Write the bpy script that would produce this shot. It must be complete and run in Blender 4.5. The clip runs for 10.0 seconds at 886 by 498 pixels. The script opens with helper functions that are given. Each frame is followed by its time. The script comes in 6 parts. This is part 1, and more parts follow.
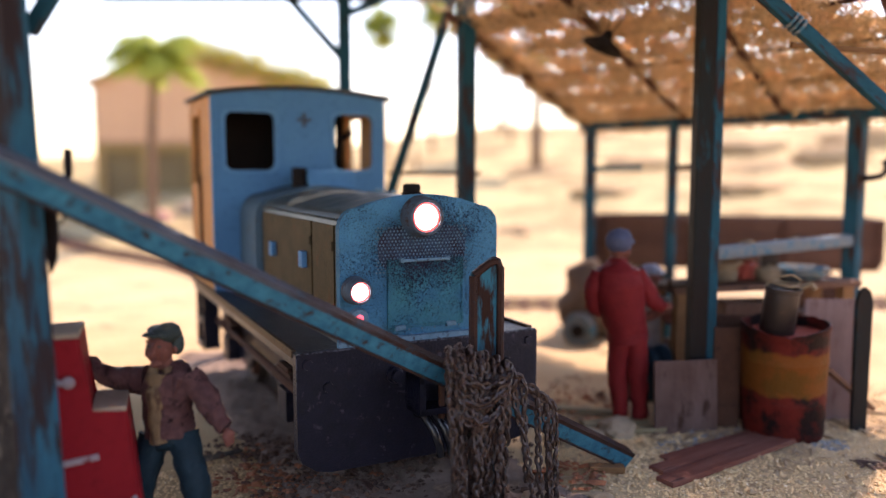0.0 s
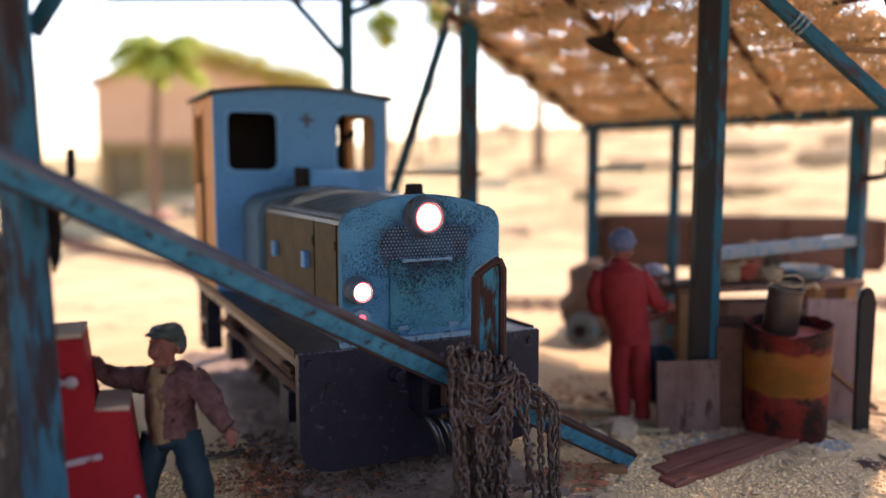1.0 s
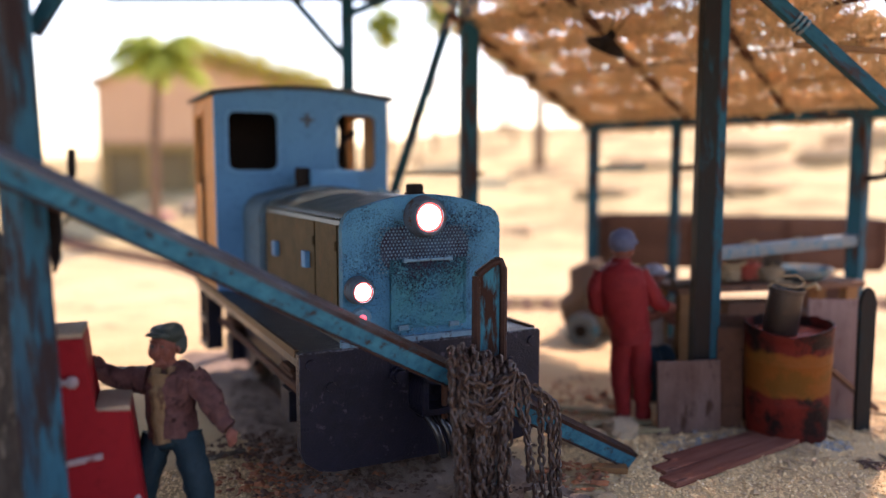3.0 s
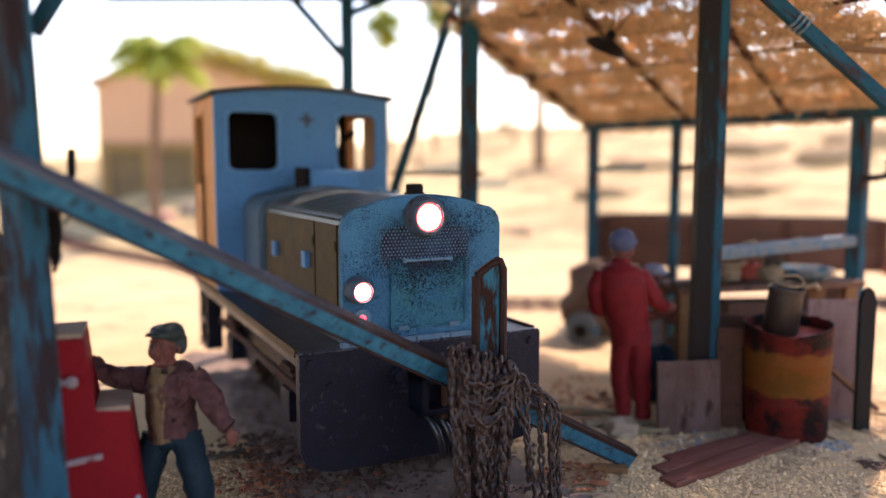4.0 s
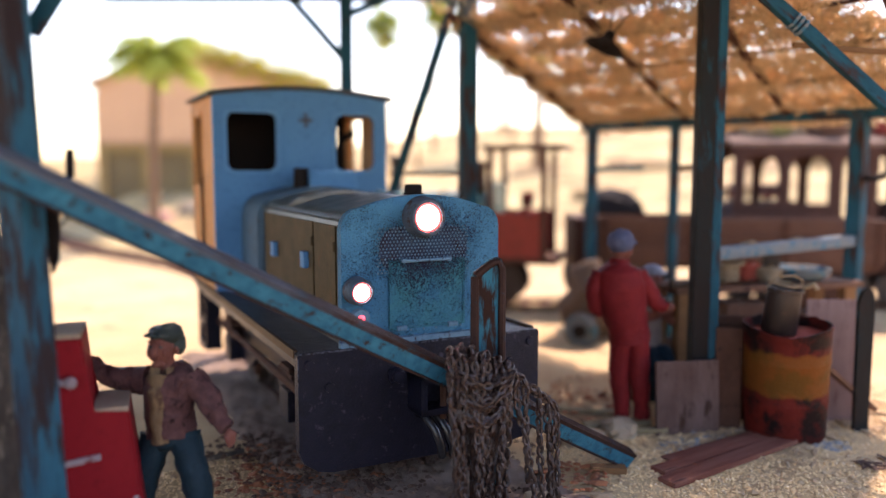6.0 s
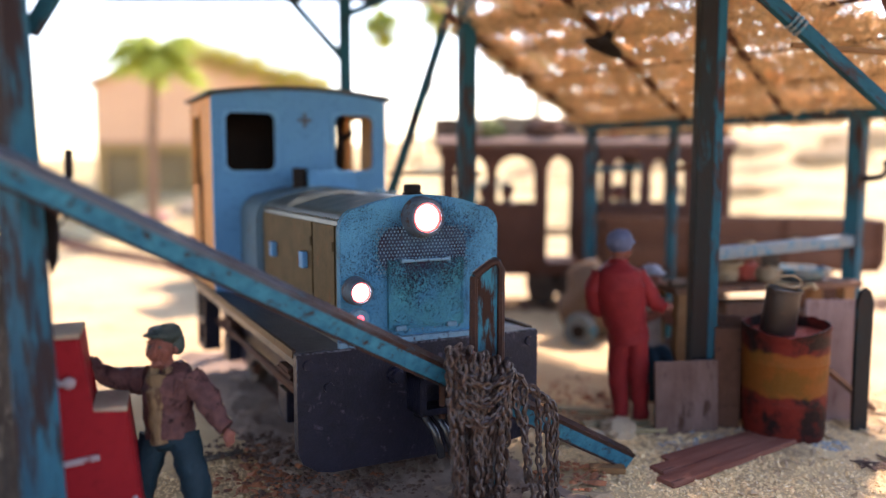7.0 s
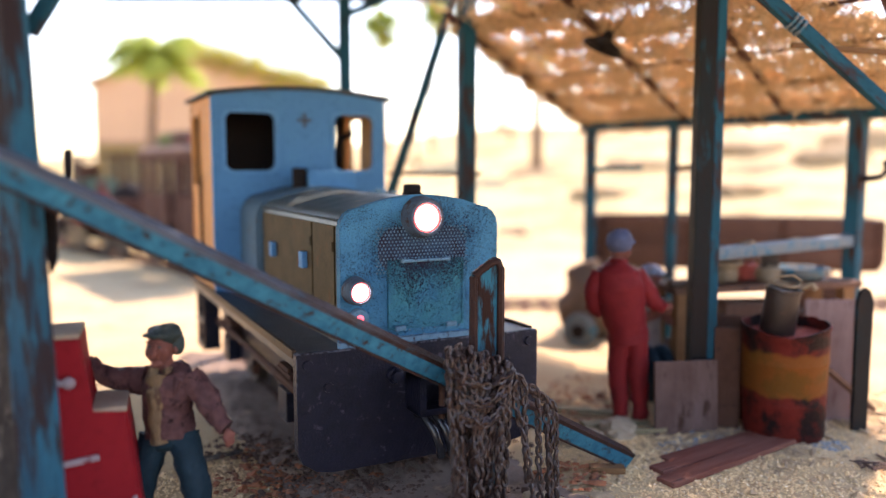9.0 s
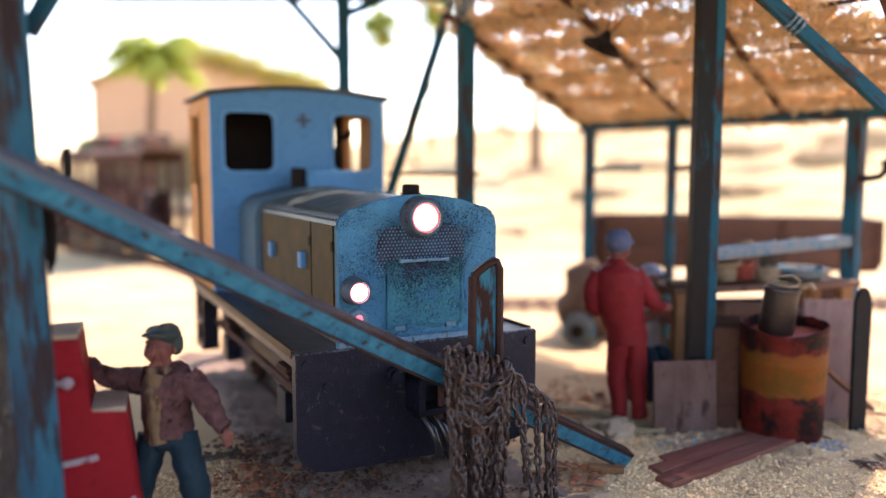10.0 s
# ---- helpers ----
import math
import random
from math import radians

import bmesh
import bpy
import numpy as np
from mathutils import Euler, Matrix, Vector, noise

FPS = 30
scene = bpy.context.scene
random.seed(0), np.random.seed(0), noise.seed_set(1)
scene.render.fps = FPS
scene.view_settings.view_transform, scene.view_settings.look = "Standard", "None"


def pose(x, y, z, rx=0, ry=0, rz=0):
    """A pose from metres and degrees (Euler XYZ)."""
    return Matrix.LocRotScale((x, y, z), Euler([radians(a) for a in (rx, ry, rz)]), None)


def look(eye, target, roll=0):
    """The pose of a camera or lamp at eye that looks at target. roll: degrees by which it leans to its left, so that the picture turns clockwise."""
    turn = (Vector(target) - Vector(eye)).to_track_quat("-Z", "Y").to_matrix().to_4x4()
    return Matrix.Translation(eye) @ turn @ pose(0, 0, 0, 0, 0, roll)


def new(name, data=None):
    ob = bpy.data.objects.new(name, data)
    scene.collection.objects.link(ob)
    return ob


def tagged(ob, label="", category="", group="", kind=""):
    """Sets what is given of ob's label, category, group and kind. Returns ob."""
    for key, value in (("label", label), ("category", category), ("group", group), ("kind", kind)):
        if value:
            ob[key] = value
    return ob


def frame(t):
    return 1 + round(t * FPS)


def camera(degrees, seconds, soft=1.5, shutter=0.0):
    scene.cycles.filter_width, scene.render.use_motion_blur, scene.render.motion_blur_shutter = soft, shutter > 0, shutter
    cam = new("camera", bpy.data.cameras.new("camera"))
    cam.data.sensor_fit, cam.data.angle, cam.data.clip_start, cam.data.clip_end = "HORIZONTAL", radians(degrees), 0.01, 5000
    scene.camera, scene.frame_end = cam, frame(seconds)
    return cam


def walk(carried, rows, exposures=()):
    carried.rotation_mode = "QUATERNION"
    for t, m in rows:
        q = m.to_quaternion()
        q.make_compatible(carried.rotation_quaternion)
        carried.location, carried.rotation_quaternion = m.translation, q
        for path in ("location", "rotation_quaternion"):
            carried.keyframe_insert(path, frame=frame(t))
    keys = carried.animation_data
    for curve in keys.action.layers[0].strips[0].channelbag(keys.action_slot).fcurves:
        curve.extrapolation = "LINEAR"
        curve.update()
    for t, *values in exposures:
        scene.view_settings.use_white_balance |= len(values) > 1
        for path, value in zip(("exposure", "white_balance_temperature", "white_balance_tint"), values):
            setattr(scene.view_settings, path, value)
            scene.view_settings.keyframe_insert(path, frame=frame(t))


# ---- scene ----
# Model-railway diorama, built at its own size (about 1:45). Lengths are written in millimetres and scaled by MM.
MM = 0.001


def at(x, y, z, rx=0, ry=0, rz=0):
    return pose(x * MM, y * MM, z * MM, rx, ry, rz)


# ---- camera ----
cam = camera(58.46, 10.0, 1.2)
cam.data.dof.use_dof = True
cam.data.dof.focus_distance = 0.126
cam.data.dof.aperture_fstop = 11.8


def aim(turn, tip=0.0):
    return at(0, 0, 54, 90 - 5.87 + tip, 0, turn)


def camera_rows():
    k = 0.0409
    turns = ((0, 0), (0.3, 3), (0.5, 4), (1, 4.2), (1.5, 4.3), (2, 4.5), (2.5, 5), (3.2, 5.2), (4, 5), (4.5, 4.8), (5, 3.4),
             (5.3, 0.5), (5.5, -2), (5.7, 4.5), (6.1, 2), (6.8, -1), (7, 1), (7.5, 0.8), (8, 0), (8.5, -0.4), (9, 0.6), (9.5, -0.6), (10, -1.4))
    return [(t, aim(k * px, 0.02 if t < 5.2 else 0.05)) for t, px in turns]


walk(cam, camera_rows(), [(0, 1.46, 6950, 30), (5.5, 1.52, 6950, 30), (6.9, 1.95, 6780, 26), (10, 1.95, 6780, 26)])

# ---- world and sun ----
SUN_FROM = Vector((0.40, 0.58, 0.85)).normalized()
world = bpy.data.worlds.new("sky")
scene.world = world
world.use_nodes = True
wn = world.node_tree
sky = wn.nodes.new("ShaderNodeTexSky")
sky.sky_type = "NISHITA"
sky.sun_disc = False
sky.sun_elevation = math.asin(SUN_FROM.z)
sky.sun_rotation = math.atan2(SUN_FROM.x, SUN_FROM.y)
sky.air_density = 1.3
sky.dust_density = 0.5
wn.links.new(sky.outputs[0], wn.nodes["Background"].inputs[0])
wn.nodes["Background"].inputs[1].default_value = 0.15
sun_data = bpy.data.lights.new("sun", "SUN")
sun_data.energy = 3.3
sun_data.angle = radians(0.6)
sun_data.color = (1.0, 0.89, 0.75)
sun = new("sun", sun_data)
sun.matrix_basis = look(SUN_FROM * 3, (0, 0, 0))


# ---- mesh helpers (millimetres) ----
def box(bm, x0, y0, z0, x1, y1, z1, bev=0.0, m=None):
    vs = bmesh.ops.create_cube(bm, size=1.0)["verts"]
    for v in vs:
        v.co = Vector((x0 + (v.co.x + 0.5) * (x1 - x0), y0 + (v.co.y + 0.5) * (y1 - y0), z0 + (v.co.z + 0.5) * (z1 - z0)))
    if bev:
        es = list({e for v in vs for e in v.link_edges})
        r = bmesh.ops.bevel(bm, geom=es, offset=bev, segments=2, profile=0.7, affect="EDGES")
        vs = list({v for f in r["faces"] for v in f.verts} | {v for v in vs if v.is_valid})
    if m is not None:
        for v in vs:
            v.co = m @ v.co
    return vs


def rod(bm, a, b, r0, r1=None, seg=12, caps=True):
    a, b = Vector(a), Vector(b)
    r1 = r0 if r1 is None else r1
    d = b - a
    q = d.to_track_quat("Z", "Y").to_matrix().to_4x4()
    m = Matrix.Translation((a + b) / 2) @ q
    return bmesh.ops.create_cone(bm, cap_ends=caps, segments=seg, radius1=r0, radius2=r1, depth=d.length, matrix=m)["verts"]


def ball(bm, c, r, sx=1, sy=1, sz=1, seg=12, rings=8, rot=None):
    m = Matrix.Translation(c) @ (rot.to_4x4() if rot else Matrix.Identity(4)) @ Matrix.Diagonal((r * sx, r * sy, r * sz, 1))
    return bmesh.ops.create_uvsphere(bm, u_segments=seg, v_segments=rings, radius=1.0, matrix=m)["verts"]


def prism(bm, outline, y0, y1, axis="y"):
    """Extrude a closed outline of (a, b) between two depths."""
    def put(a, b, d):
        return (a, d, b) if axis == "y" else ((d, a, b) if axis == "x" else (a, b, d))
    lo = [bm.verts.new(put(a, b, y0)) for a, b in outline]
    hi = [bm.verts.new(put(a, b, y1)) for a, b in outline]
    bm.faces.new(lo)
    bm.faces.new(hi[::-1])
    n = len(lo)
    for i in range(n):
        bm.faces.new((lo[i], hi[i], hi[(i + 1) % n], lo[(i + 1) % n]))
    return lo + hi


def lathe(bm, profile, seg=24, c=(0, 0, 0), wob=0.0):
    """Spin (radius, height) pairs round the z axis."""
    rings = []
    for r, z in profile:
        ring = []
        for i in range(seg):
            a = 2 * math.pi * i / seg
            k = r * (1 + wob * noise.noise((math.cos(a) * 2, math.sin(a) * 2, z * 0.3)))
            ring.append(bm.verts.new((c[0] + k * math.cos(a), c[1] + k * math.sin(a), c[2] + z)))
        rings.append(ring)
    for p, q in zip(rings, rings[1:]):
        for i in range(seg):
            bm.faces.new((p[i], p[(i + 1) % seg], q[(i + 1) % seg], q[i]))
    return rings


def tube(bm, pts, radii, seg=10, caps=True):
    """A round limb along points with a radius at each."""
    pts = [Vector(p) for p in pts]
    rings = []
    side = None
    for i, p in enumerate(pts):
        d = (pts[min(i + 1, len(pts) - 1)] - pts[max(i - 1, 0)]).normalized()
        if side is None:
            side = d.orthogonal().normalized()
        side = (side - d * side.dot(d)).normalized()
        up = d.cross(side)
        r = radii[i] if isinstance(radii, (list, tuple)) else radii
        rings.append([bm.verts.new(p + (side * math.cos(2 * math.pi * k / seg) + up * math.sin(2 * math.pi * k / seg)) * r) for k in range(seg)])
    for a, b in zip(rings, rings[1:]):
        for k in range(seg):
            bm.faces.new((a[k], a[(k + 1) % seg], b[(k + 1) % seg], b[k]))
    if caps:
        bm.faces.new(rings[0][::-1])
        bm.faces.new(rings[-1])
    return [v for r in rings for v in r]


def mesh_from(name, bm, material, smooth=False, rough=0.0):
    bmesh.ops.recalc_face_normals(bm, faces=bm.faces)
    if rough:
        for v in bm.verts:
            v.co += noise.noise_vector(v.co * 0.35) * rough
    bm.transform(Matrix.Scale(MM, 4))
    me = bpy.data.meshes.new(name)
    bm.to_mesh(me)
    bm.free()
    me.materials.append(material)
    if smooth:
        me.shade_smooth()
        try:
            me.set_sharp_from_angle(angle=radians(38))
        except AttributeError:
            pass
    return me


def part(name, bm, material, parent, label="", smooth=False, rough=0.0, m=None):
    ob = new(name, mesh_from(name, bm, material, smooth, rough))
    ob.parent = parent
    if m is not None:
        ob.matrix_basis = m
    if label:
        tagged(ob, label)
    return ob


def thing(name, m, label, category, group="", kind=""):
    ob = new(name)
    ob.empty_display_size = 0.005
    ob.matrix_basis = m
    return tagged(ob, label, category, group, kind)


def single(name, bm, material, m, label, category, group="", kind="", smooth=False, rough=0.0):
    ob = new(name, mesh_from(name, bm, material, smooth, rough))
    ob.matrix_basis = m
    return tagged(ob, label, category, group, kind)


# ---- materials ----
def surface(name, base, wear, rust=None, scale=300, amount=0.5, rough=0.7, metal=0.0, bump=0.3, fine=1500, stretch=(1, 1, 1), rust_at=0.62, vary=0.0):
    """Two tones mixed by coarse noise, a third in patches, fine relief. Scales are cycles per metre."""
    ma = bpy.data.materials.new(name)
    ma.use_nodes = True
    nt = ma.node_tree
    N, L = nt.nodes, nt.links
    bsdf = N["Principled BSDF"]
    tc, mp = N.new("ShaderNodeTexCoord"), N.new("ShaderNodeMapping")
    mp.inputs["Scale"].default_value = stretch
    L.new(tc.outputs["Object"], mp.inputs["Vector"])

    def tex(s, detail=5.0):
        n = N.new("ShaderNodeTexNoise")
        n.inputs["Scale"].default_value, n.inputs["Detail"].default_value = s, detail
        n.inputs["Roughness"].default_value = 0.65
        L.new(mp.outputs[0], n.inputs["Vector"])
        return n

    def ramp(node, lo, hi):
        r = N.new("ShaderNodeMapRange")
        r.inputs["From Min"].default_value, r.inputs["From Max"].default_value = lo, hi
        L.new(node.outputs["Fac"], r.inputs["Value"])
        return r

    def mix(fac, a, b):
        n = N.new("ShaderNodeMix")
        n.data_type = "RGBA"
        L.new(fac.outputs[0], n.inputs["Factor"])
        for sock, val in ((n.inputs["A"], a), (n.inputs["B"], b)):
            if isinstance(val, tuple):
                sock.default_value = (*val, 1)
            else:
                L.new(val.outputs["Result"], sock)
        return n

    coarse, small = tex(scale), tex(fine, 4.0)
    c = mix(ramp(coarse, 0.5 - 0.5 * (1.05 - amount), 0.5 + 0.5 * (1.05 - amount)), base, wear)
    dark = tuple(x * 0.55 for x in base)
    c = mix(ramp(small, 0.52, 0.95), c, dark)
    if rust:
        patch = tex(scale * 1.7, 8.0)
        c = mix(ramp(patch, rust_at - 0.04, rust_at + 0.05), c, rust)
    out = c.outputs["Result"]
    if vary:
        oi, hs = N.new("ShaderNodeObjectInfo"), N.new("ShaderNodeHueSaturation")
        mr = N.new("ShaderNodeMapRange")
        mr.inputs["To Min"].default_value, mr.inputs["To Max"].default_value = 1 - vary, 1 + vary
        L.new(oi.outputs["Random"], mr.inputs["Value"])
        L.new(mr.outputs[0], hs.inputs["Value"])
        L.new(out, hs.inputs["Color"])
        out = hs.outputs["Color"]
    L.new(out, bsdf.inputs["Base Color"])
    rr = N.new("ShaderNodeMapRange")
    rr.inputs["To Min"].default_value, rr.inputs["To Max"].default_value = max(0.05, rough - 0.15), min(1, rough + 0.15)
    L.new(coarse.outputs["Fac"], rr.inputs["Value"])
    L.new(rr.outputs[0], bsdf.inputs["Roughness"])
    bsdf.inputs["Metallic"].default_value = metal
    bsdf.inputs["Specular IOR Level"].default_value = 0.5 if rough < 0.5 else 0.07
    b = N.new("ShaderNodeBump")
    b.inputs["Strength"].default_value, b.inputs["Distance"].default_value = bump, 0.0004
    L.new(small.outputs["Fac"], b.inputs["Height"])
    L.new(b.outputs[0], bsdf.inputs["Normal"])
    return ma


def glow(name, colour, strength):
    ma = bpy.data.materials.new(name)
    ma.use_nodes = True
    b = ma.node_tree.nodes["Principled BSDF"]
    b.inputs["Base Color"].default_value = (*colour, 1)
    b.inputs["Emission Color"].default_value = (*colour, 1)
    b.inputs["Emission Strength"].default_value = strength
    return ma


SAND = surface("sand", (0.60, 0.44, 0.25), (0.46, 0.31, 0.165), (0.36, 0.22, 0.125), 28, 0.6, 0.95, 0, 1.0, 1700, rust_at=0.62)


def dune_tone(ma):
    """Away from the swept yard the sand turns to darker tan with brown earth showing in long patches."""
    nt = ma.node_tree
    N, L = nt.nodes, nt.links
    b = N["Principled BSDF"]
    src = b.inputs["Base Color"].links[0].from_socket
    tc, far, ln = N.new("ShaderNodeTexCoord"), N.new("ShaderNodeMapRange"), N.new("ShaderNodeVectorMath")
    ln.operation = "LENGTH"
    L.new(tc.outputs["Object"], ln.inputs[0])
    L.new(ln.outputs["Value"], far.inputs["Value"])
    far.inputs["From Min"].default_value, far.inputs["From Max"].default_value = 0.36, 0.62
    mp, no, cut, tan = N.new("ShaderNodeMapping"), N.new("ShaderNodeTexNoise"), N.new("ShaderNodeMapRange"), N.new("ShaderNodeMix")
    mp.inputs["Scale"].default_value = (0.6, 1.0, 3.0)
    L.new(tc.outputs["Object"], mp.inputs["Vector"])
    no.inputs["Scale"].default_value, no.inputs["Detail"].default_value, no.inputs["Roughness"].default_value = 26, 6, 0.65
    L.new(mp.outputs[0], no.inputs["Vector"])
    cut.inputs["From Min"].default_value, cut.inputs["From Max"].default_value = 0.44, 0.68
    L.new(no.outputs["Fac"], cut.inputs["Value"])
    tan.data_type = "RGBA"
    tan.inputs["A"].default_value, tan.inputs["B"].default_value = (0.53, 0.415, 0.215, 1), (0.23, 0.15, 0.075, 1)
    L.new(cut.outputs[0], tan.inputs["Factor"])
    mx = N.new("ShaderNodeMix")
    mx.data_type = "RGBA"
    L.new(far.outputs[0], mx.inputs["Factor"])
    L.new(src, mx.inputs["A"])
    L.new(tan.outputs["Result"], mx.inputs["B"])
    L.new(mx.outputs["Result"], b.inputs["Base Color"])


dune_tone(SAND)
BLUE = surface("loco_blue", (0.065, 0.20, 0.40), (0.08, 0.24, 0.44), None, 120, 0.5, 0.5, 0, 0.15, 900)
HOOD = surface("hood_olive", (0.060, 0.058, 0.040), (0.045, 0.066, 0.070), (0.20, 0.10, 0.04), 200, 0.6, 0.4, 0, 0.15, 1200, rust_at=0.68)
# Rust tones, with warm bounced light put in as a brighter orange.
CABSIDE = surface("cab_side_lit_rust", (0.60, 0.28, 0.10), (0.46, 0.23, 0.10), (0.16, 0.10, 0.075), 200, 0.6, 0.6, 0, 0.2, 900, rust_at=0.66)
BLACK = surface("frame_black", (0.006, 0.0065, 0.014), (0.011, 0.011, 0.024), (0.05, 0.046, 0.07), 330, 0.75, 0.34, 0, 0.6, 2200, rust_at=0.625)
BLACK.node_tree.nodes["Principled BSDF"].inputs["Specular IOR Level"].default_value = 0.2
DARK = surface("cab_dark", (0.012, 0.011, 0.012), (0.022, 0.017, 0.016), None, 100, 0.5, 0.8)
TEAL = surface("teal_timber", (0.009, 0.05, 0.075), (0.015, 0.085, 0.13), (0.04, 0.02, 0.016), 220, 0.6, 0.6, 0, 0.4, 1600, (1, 1, 0.25), rust_at=0.54)
ANGLE = surface("teal_angle_iron", (0.016, 0.09, 0.15), (0.032, 0.16, 0.235), (0.035, 0.026, 0.026), 420, 0.7, 0.5, 0, 0.5, 1600, rust_at=0.60)
RUST = surface("rust", (0.06, 0.03, 0.022), (0.095, 0.047, 0.032), (0.03, 0.018, 0.018), 300, 0.6, 0.75, 0, 0.5, 2000)
CHAIN = surface("chain_rust", (0.022, 0.012, 0.010), (0.044, 0.022, 0.017), (0.014, 0.008, 0.008), 500, 0.7, 0.42, 0, 0.4, 2400)
CHAIN.node_tree.nodes["Principled BSDF"].inputs["Specular IOR Level"].default_value = 0.45
WOOD = surface("brown_wood", (0.11, 0.06, 0.042), (0.16, 0.09, 0.062), (0.06, 0.034, 0.028), 150, 0.6, 0.8, 0, 0.4, 1500, (1, 1, 0.2), vary=0.15)
PALEWOOD = surface("pale_wood", (0.25, 0.135, 0.065), (0.17, 0.09, 0.045), None, 200, 0.6, 0.8, 0, 0.4, 1500, (0.3, 1, 1), vary=0.15)
THATCH = surface("thatch_straw", (0.95, 0.75, 0.52), (0.86, 0.63, 0.40), (0.60, 0.39, 0.22), 150, 0.7, 0.9, 0, 0.4, 1500, vary=0.1)
RED = surface("red_paint", (0.24, 0.013, 0.018), (0.19, 0.01, 0.015), None, 100, 0.5, 0.5, 0, 0.1, 900)
TAN = surface("tan_top", (0.36, 0.28, 0.21), (0.27, 0.20, 0.15), None, 300, 0.5, 0.8, 0, 0.3, 1500)
ADOBE = surface("adobe", (0.68, 0.43, 0.265), (0.58, 0.355, 0.215), None, 20, 0.5, 0.9, 0, 0.4, 300)
LEAF = surface("palm_leaf", (0.30, 0.38, 0.06), (0.44, 0.48, 0.11), None, 60, 0.6, 0.6)
TRUNK = surface("palm_trunk", (0.24, 0.15, 0.09), (0.16, 0.10, 0.07), None, 60, 0.6, 0.9)
COACH = surface("coach_brown", (0.06, 0.03, 0.024), (0.09, 0.045, 0.034), None, 100, 0.6, 0.7)
BOILER = surface("boiler_green", (0.05, 0.13, 0.10), (0.10, 0.16, 0.13), (0.15, 0.08, 0.05), 100, 0.6, 0.4, rust_at=0.66)
DECK = surface("deck_plate", (0.016, 0.016, 0.024), (0.035, 0.032, 0.036), (0.09, 0.065, 0.035), 150, 0.6, 0.45, 0, 0.8, 900, rust_at=0.66)
EDGE = surface("footplate_edge", (0.06, 0.036, 0.022), (0.11, 0.07, 0.04), (0.04, 0.03, 0.03), 250, 0.6, 0.5, 0, 0.3, 1500)
WHEEL = surface("wheel_steel", (0.10, 0.085, 0.075), (0.06, 0.045, 0.04), None, 200, 0.6, 0.5, 0.4, 0.3, 1200)
HOSE = surface("hose_rubber", (0.02, 0.02, 0.024), (0.03, 0.03, 0.035), None, 200, 0.5, 0.25, 0, 0.1, 900)
BLUEGREY = surface("worn_blue_grey", (0.09, 0.19, 0.27), (0.14, 0.24, 0.32), (0.05, 0.04, 0.05), 500, 0.6, 0.5, 0, 0.3, 1800, rust_at=0.6)
GRIME = surface("grimy_blue", (0.06, 0.075, 0.10), (0.08, 0.12, 0.16), (0.06, 0.035, 0.03), 500, 0.6, 0.6, 0, 0.3, 1800, rust_at=0.58)
MESH = surface("grimy_mesh", (0.024, 0.022, 0.04), (0.035, 0.06, 0.10), (0.022, 0.015, 0.02), 260, 0.75, 0.55, 0, 0.4, 2500, rust_at=0.6)
COWL = surface("cowl_blue_grey", (0.05, 0.10, 0.15), (0.075, 0.13, 0.18), (0.07, 0.06, 0.045), 150, 0.6, 0.62, 0, 0.15, 1200, rust_at=0.62)
HOOD_DOOR = surface("hood_door_brown", (0.070, 0.046, 0.020), (0.046, 0.040, 0.026), (0.09, 0.042, 0.018), 200, 0.6, 0.6, 0, 0.15, 1200, rust_at=0.62)
BLUE_LIGHT = surface("window_frame_blue", (0.08, 0.23, 0.44), (0.10, 0.27, 0.48), None, 150, 0.5, 0.5, 0, 0.15, 900)
ROOF = surface("roof_rust_blue", (0.045, 0.07, 0.09), (0.08, 0.07, 0.06), (0.14, 0.07, 0.04), 150, 0.6, 0.7, 0, 0.3, 900, rust_at=0.58)
LAMP = glow("lamp_white", (1.0, 0.93, 0.90), 14.0)
LAMP_RIM = glow("lamp_rim", (1.0, 0.10, 0.09), 1.1)
LAMP_RED = glow("tail_red", (1.0, 0.10, 0.14), 0.9)
FLANGE = surface("rust_flange", (0.026, 0.014, 0.012), (0.048, 0.026, 0.021), (0.02, 0.06, 0.085), 250, 0.6, 0.55, 0, 0.4, 2000, rust_at=0.62)


def sky_lit_to_rust(name, ma, paint, x0, x1):
    """A sky-lit tone (paint) coloured in at one end blends into rust along the bar."""
    ma = ma.copy()
    ma.name = name
    nt = ma.node_tree
    N, L = nt.nodes, nt.links
    b = N["Principled BSDF"]
    src = b.inputs["Base Color"].links[0].from_socket
    tc, sep, no, add, mr, mx = (N.new("ShaderNode" + k) for k in ("TexCoord", "SeparateXYZ", "TexNoise", "Math", "MapRange", "Mix"))
    no.inputs["Scale"].default_value, no.inputs["Detail"].default_value = 260, 5
    L.new(tc.outputs["Object"], sep.inputs[0])
    L.new(tc.outputs["Object"], no.inputs["Vector"])
    add.operation = "MULTIPLY_ADD"
    add.inputs[1].default_value = 0.05
    L.new(no.outputs["Fac"], add.inputs[0])
    L.new(sep.outputs["X"], add.inputs[2])
    mr.inputs["From Min"].default_value, mr.inputs["From Max"].default_value = x0, x1
    L.new(add.outputs[0], mr.inputs["Value"])
    mx.data_type = "RGBA"
    mx.inputs["A"].default_value = (*paint, 1)
    L.new(mr.outputs[0], mx.inputs["Factor"])
    L.new(src, mx.inputs["B"])
    L.new(mx.outputs["Result"], b.inputs["Base Color"])
    return ma


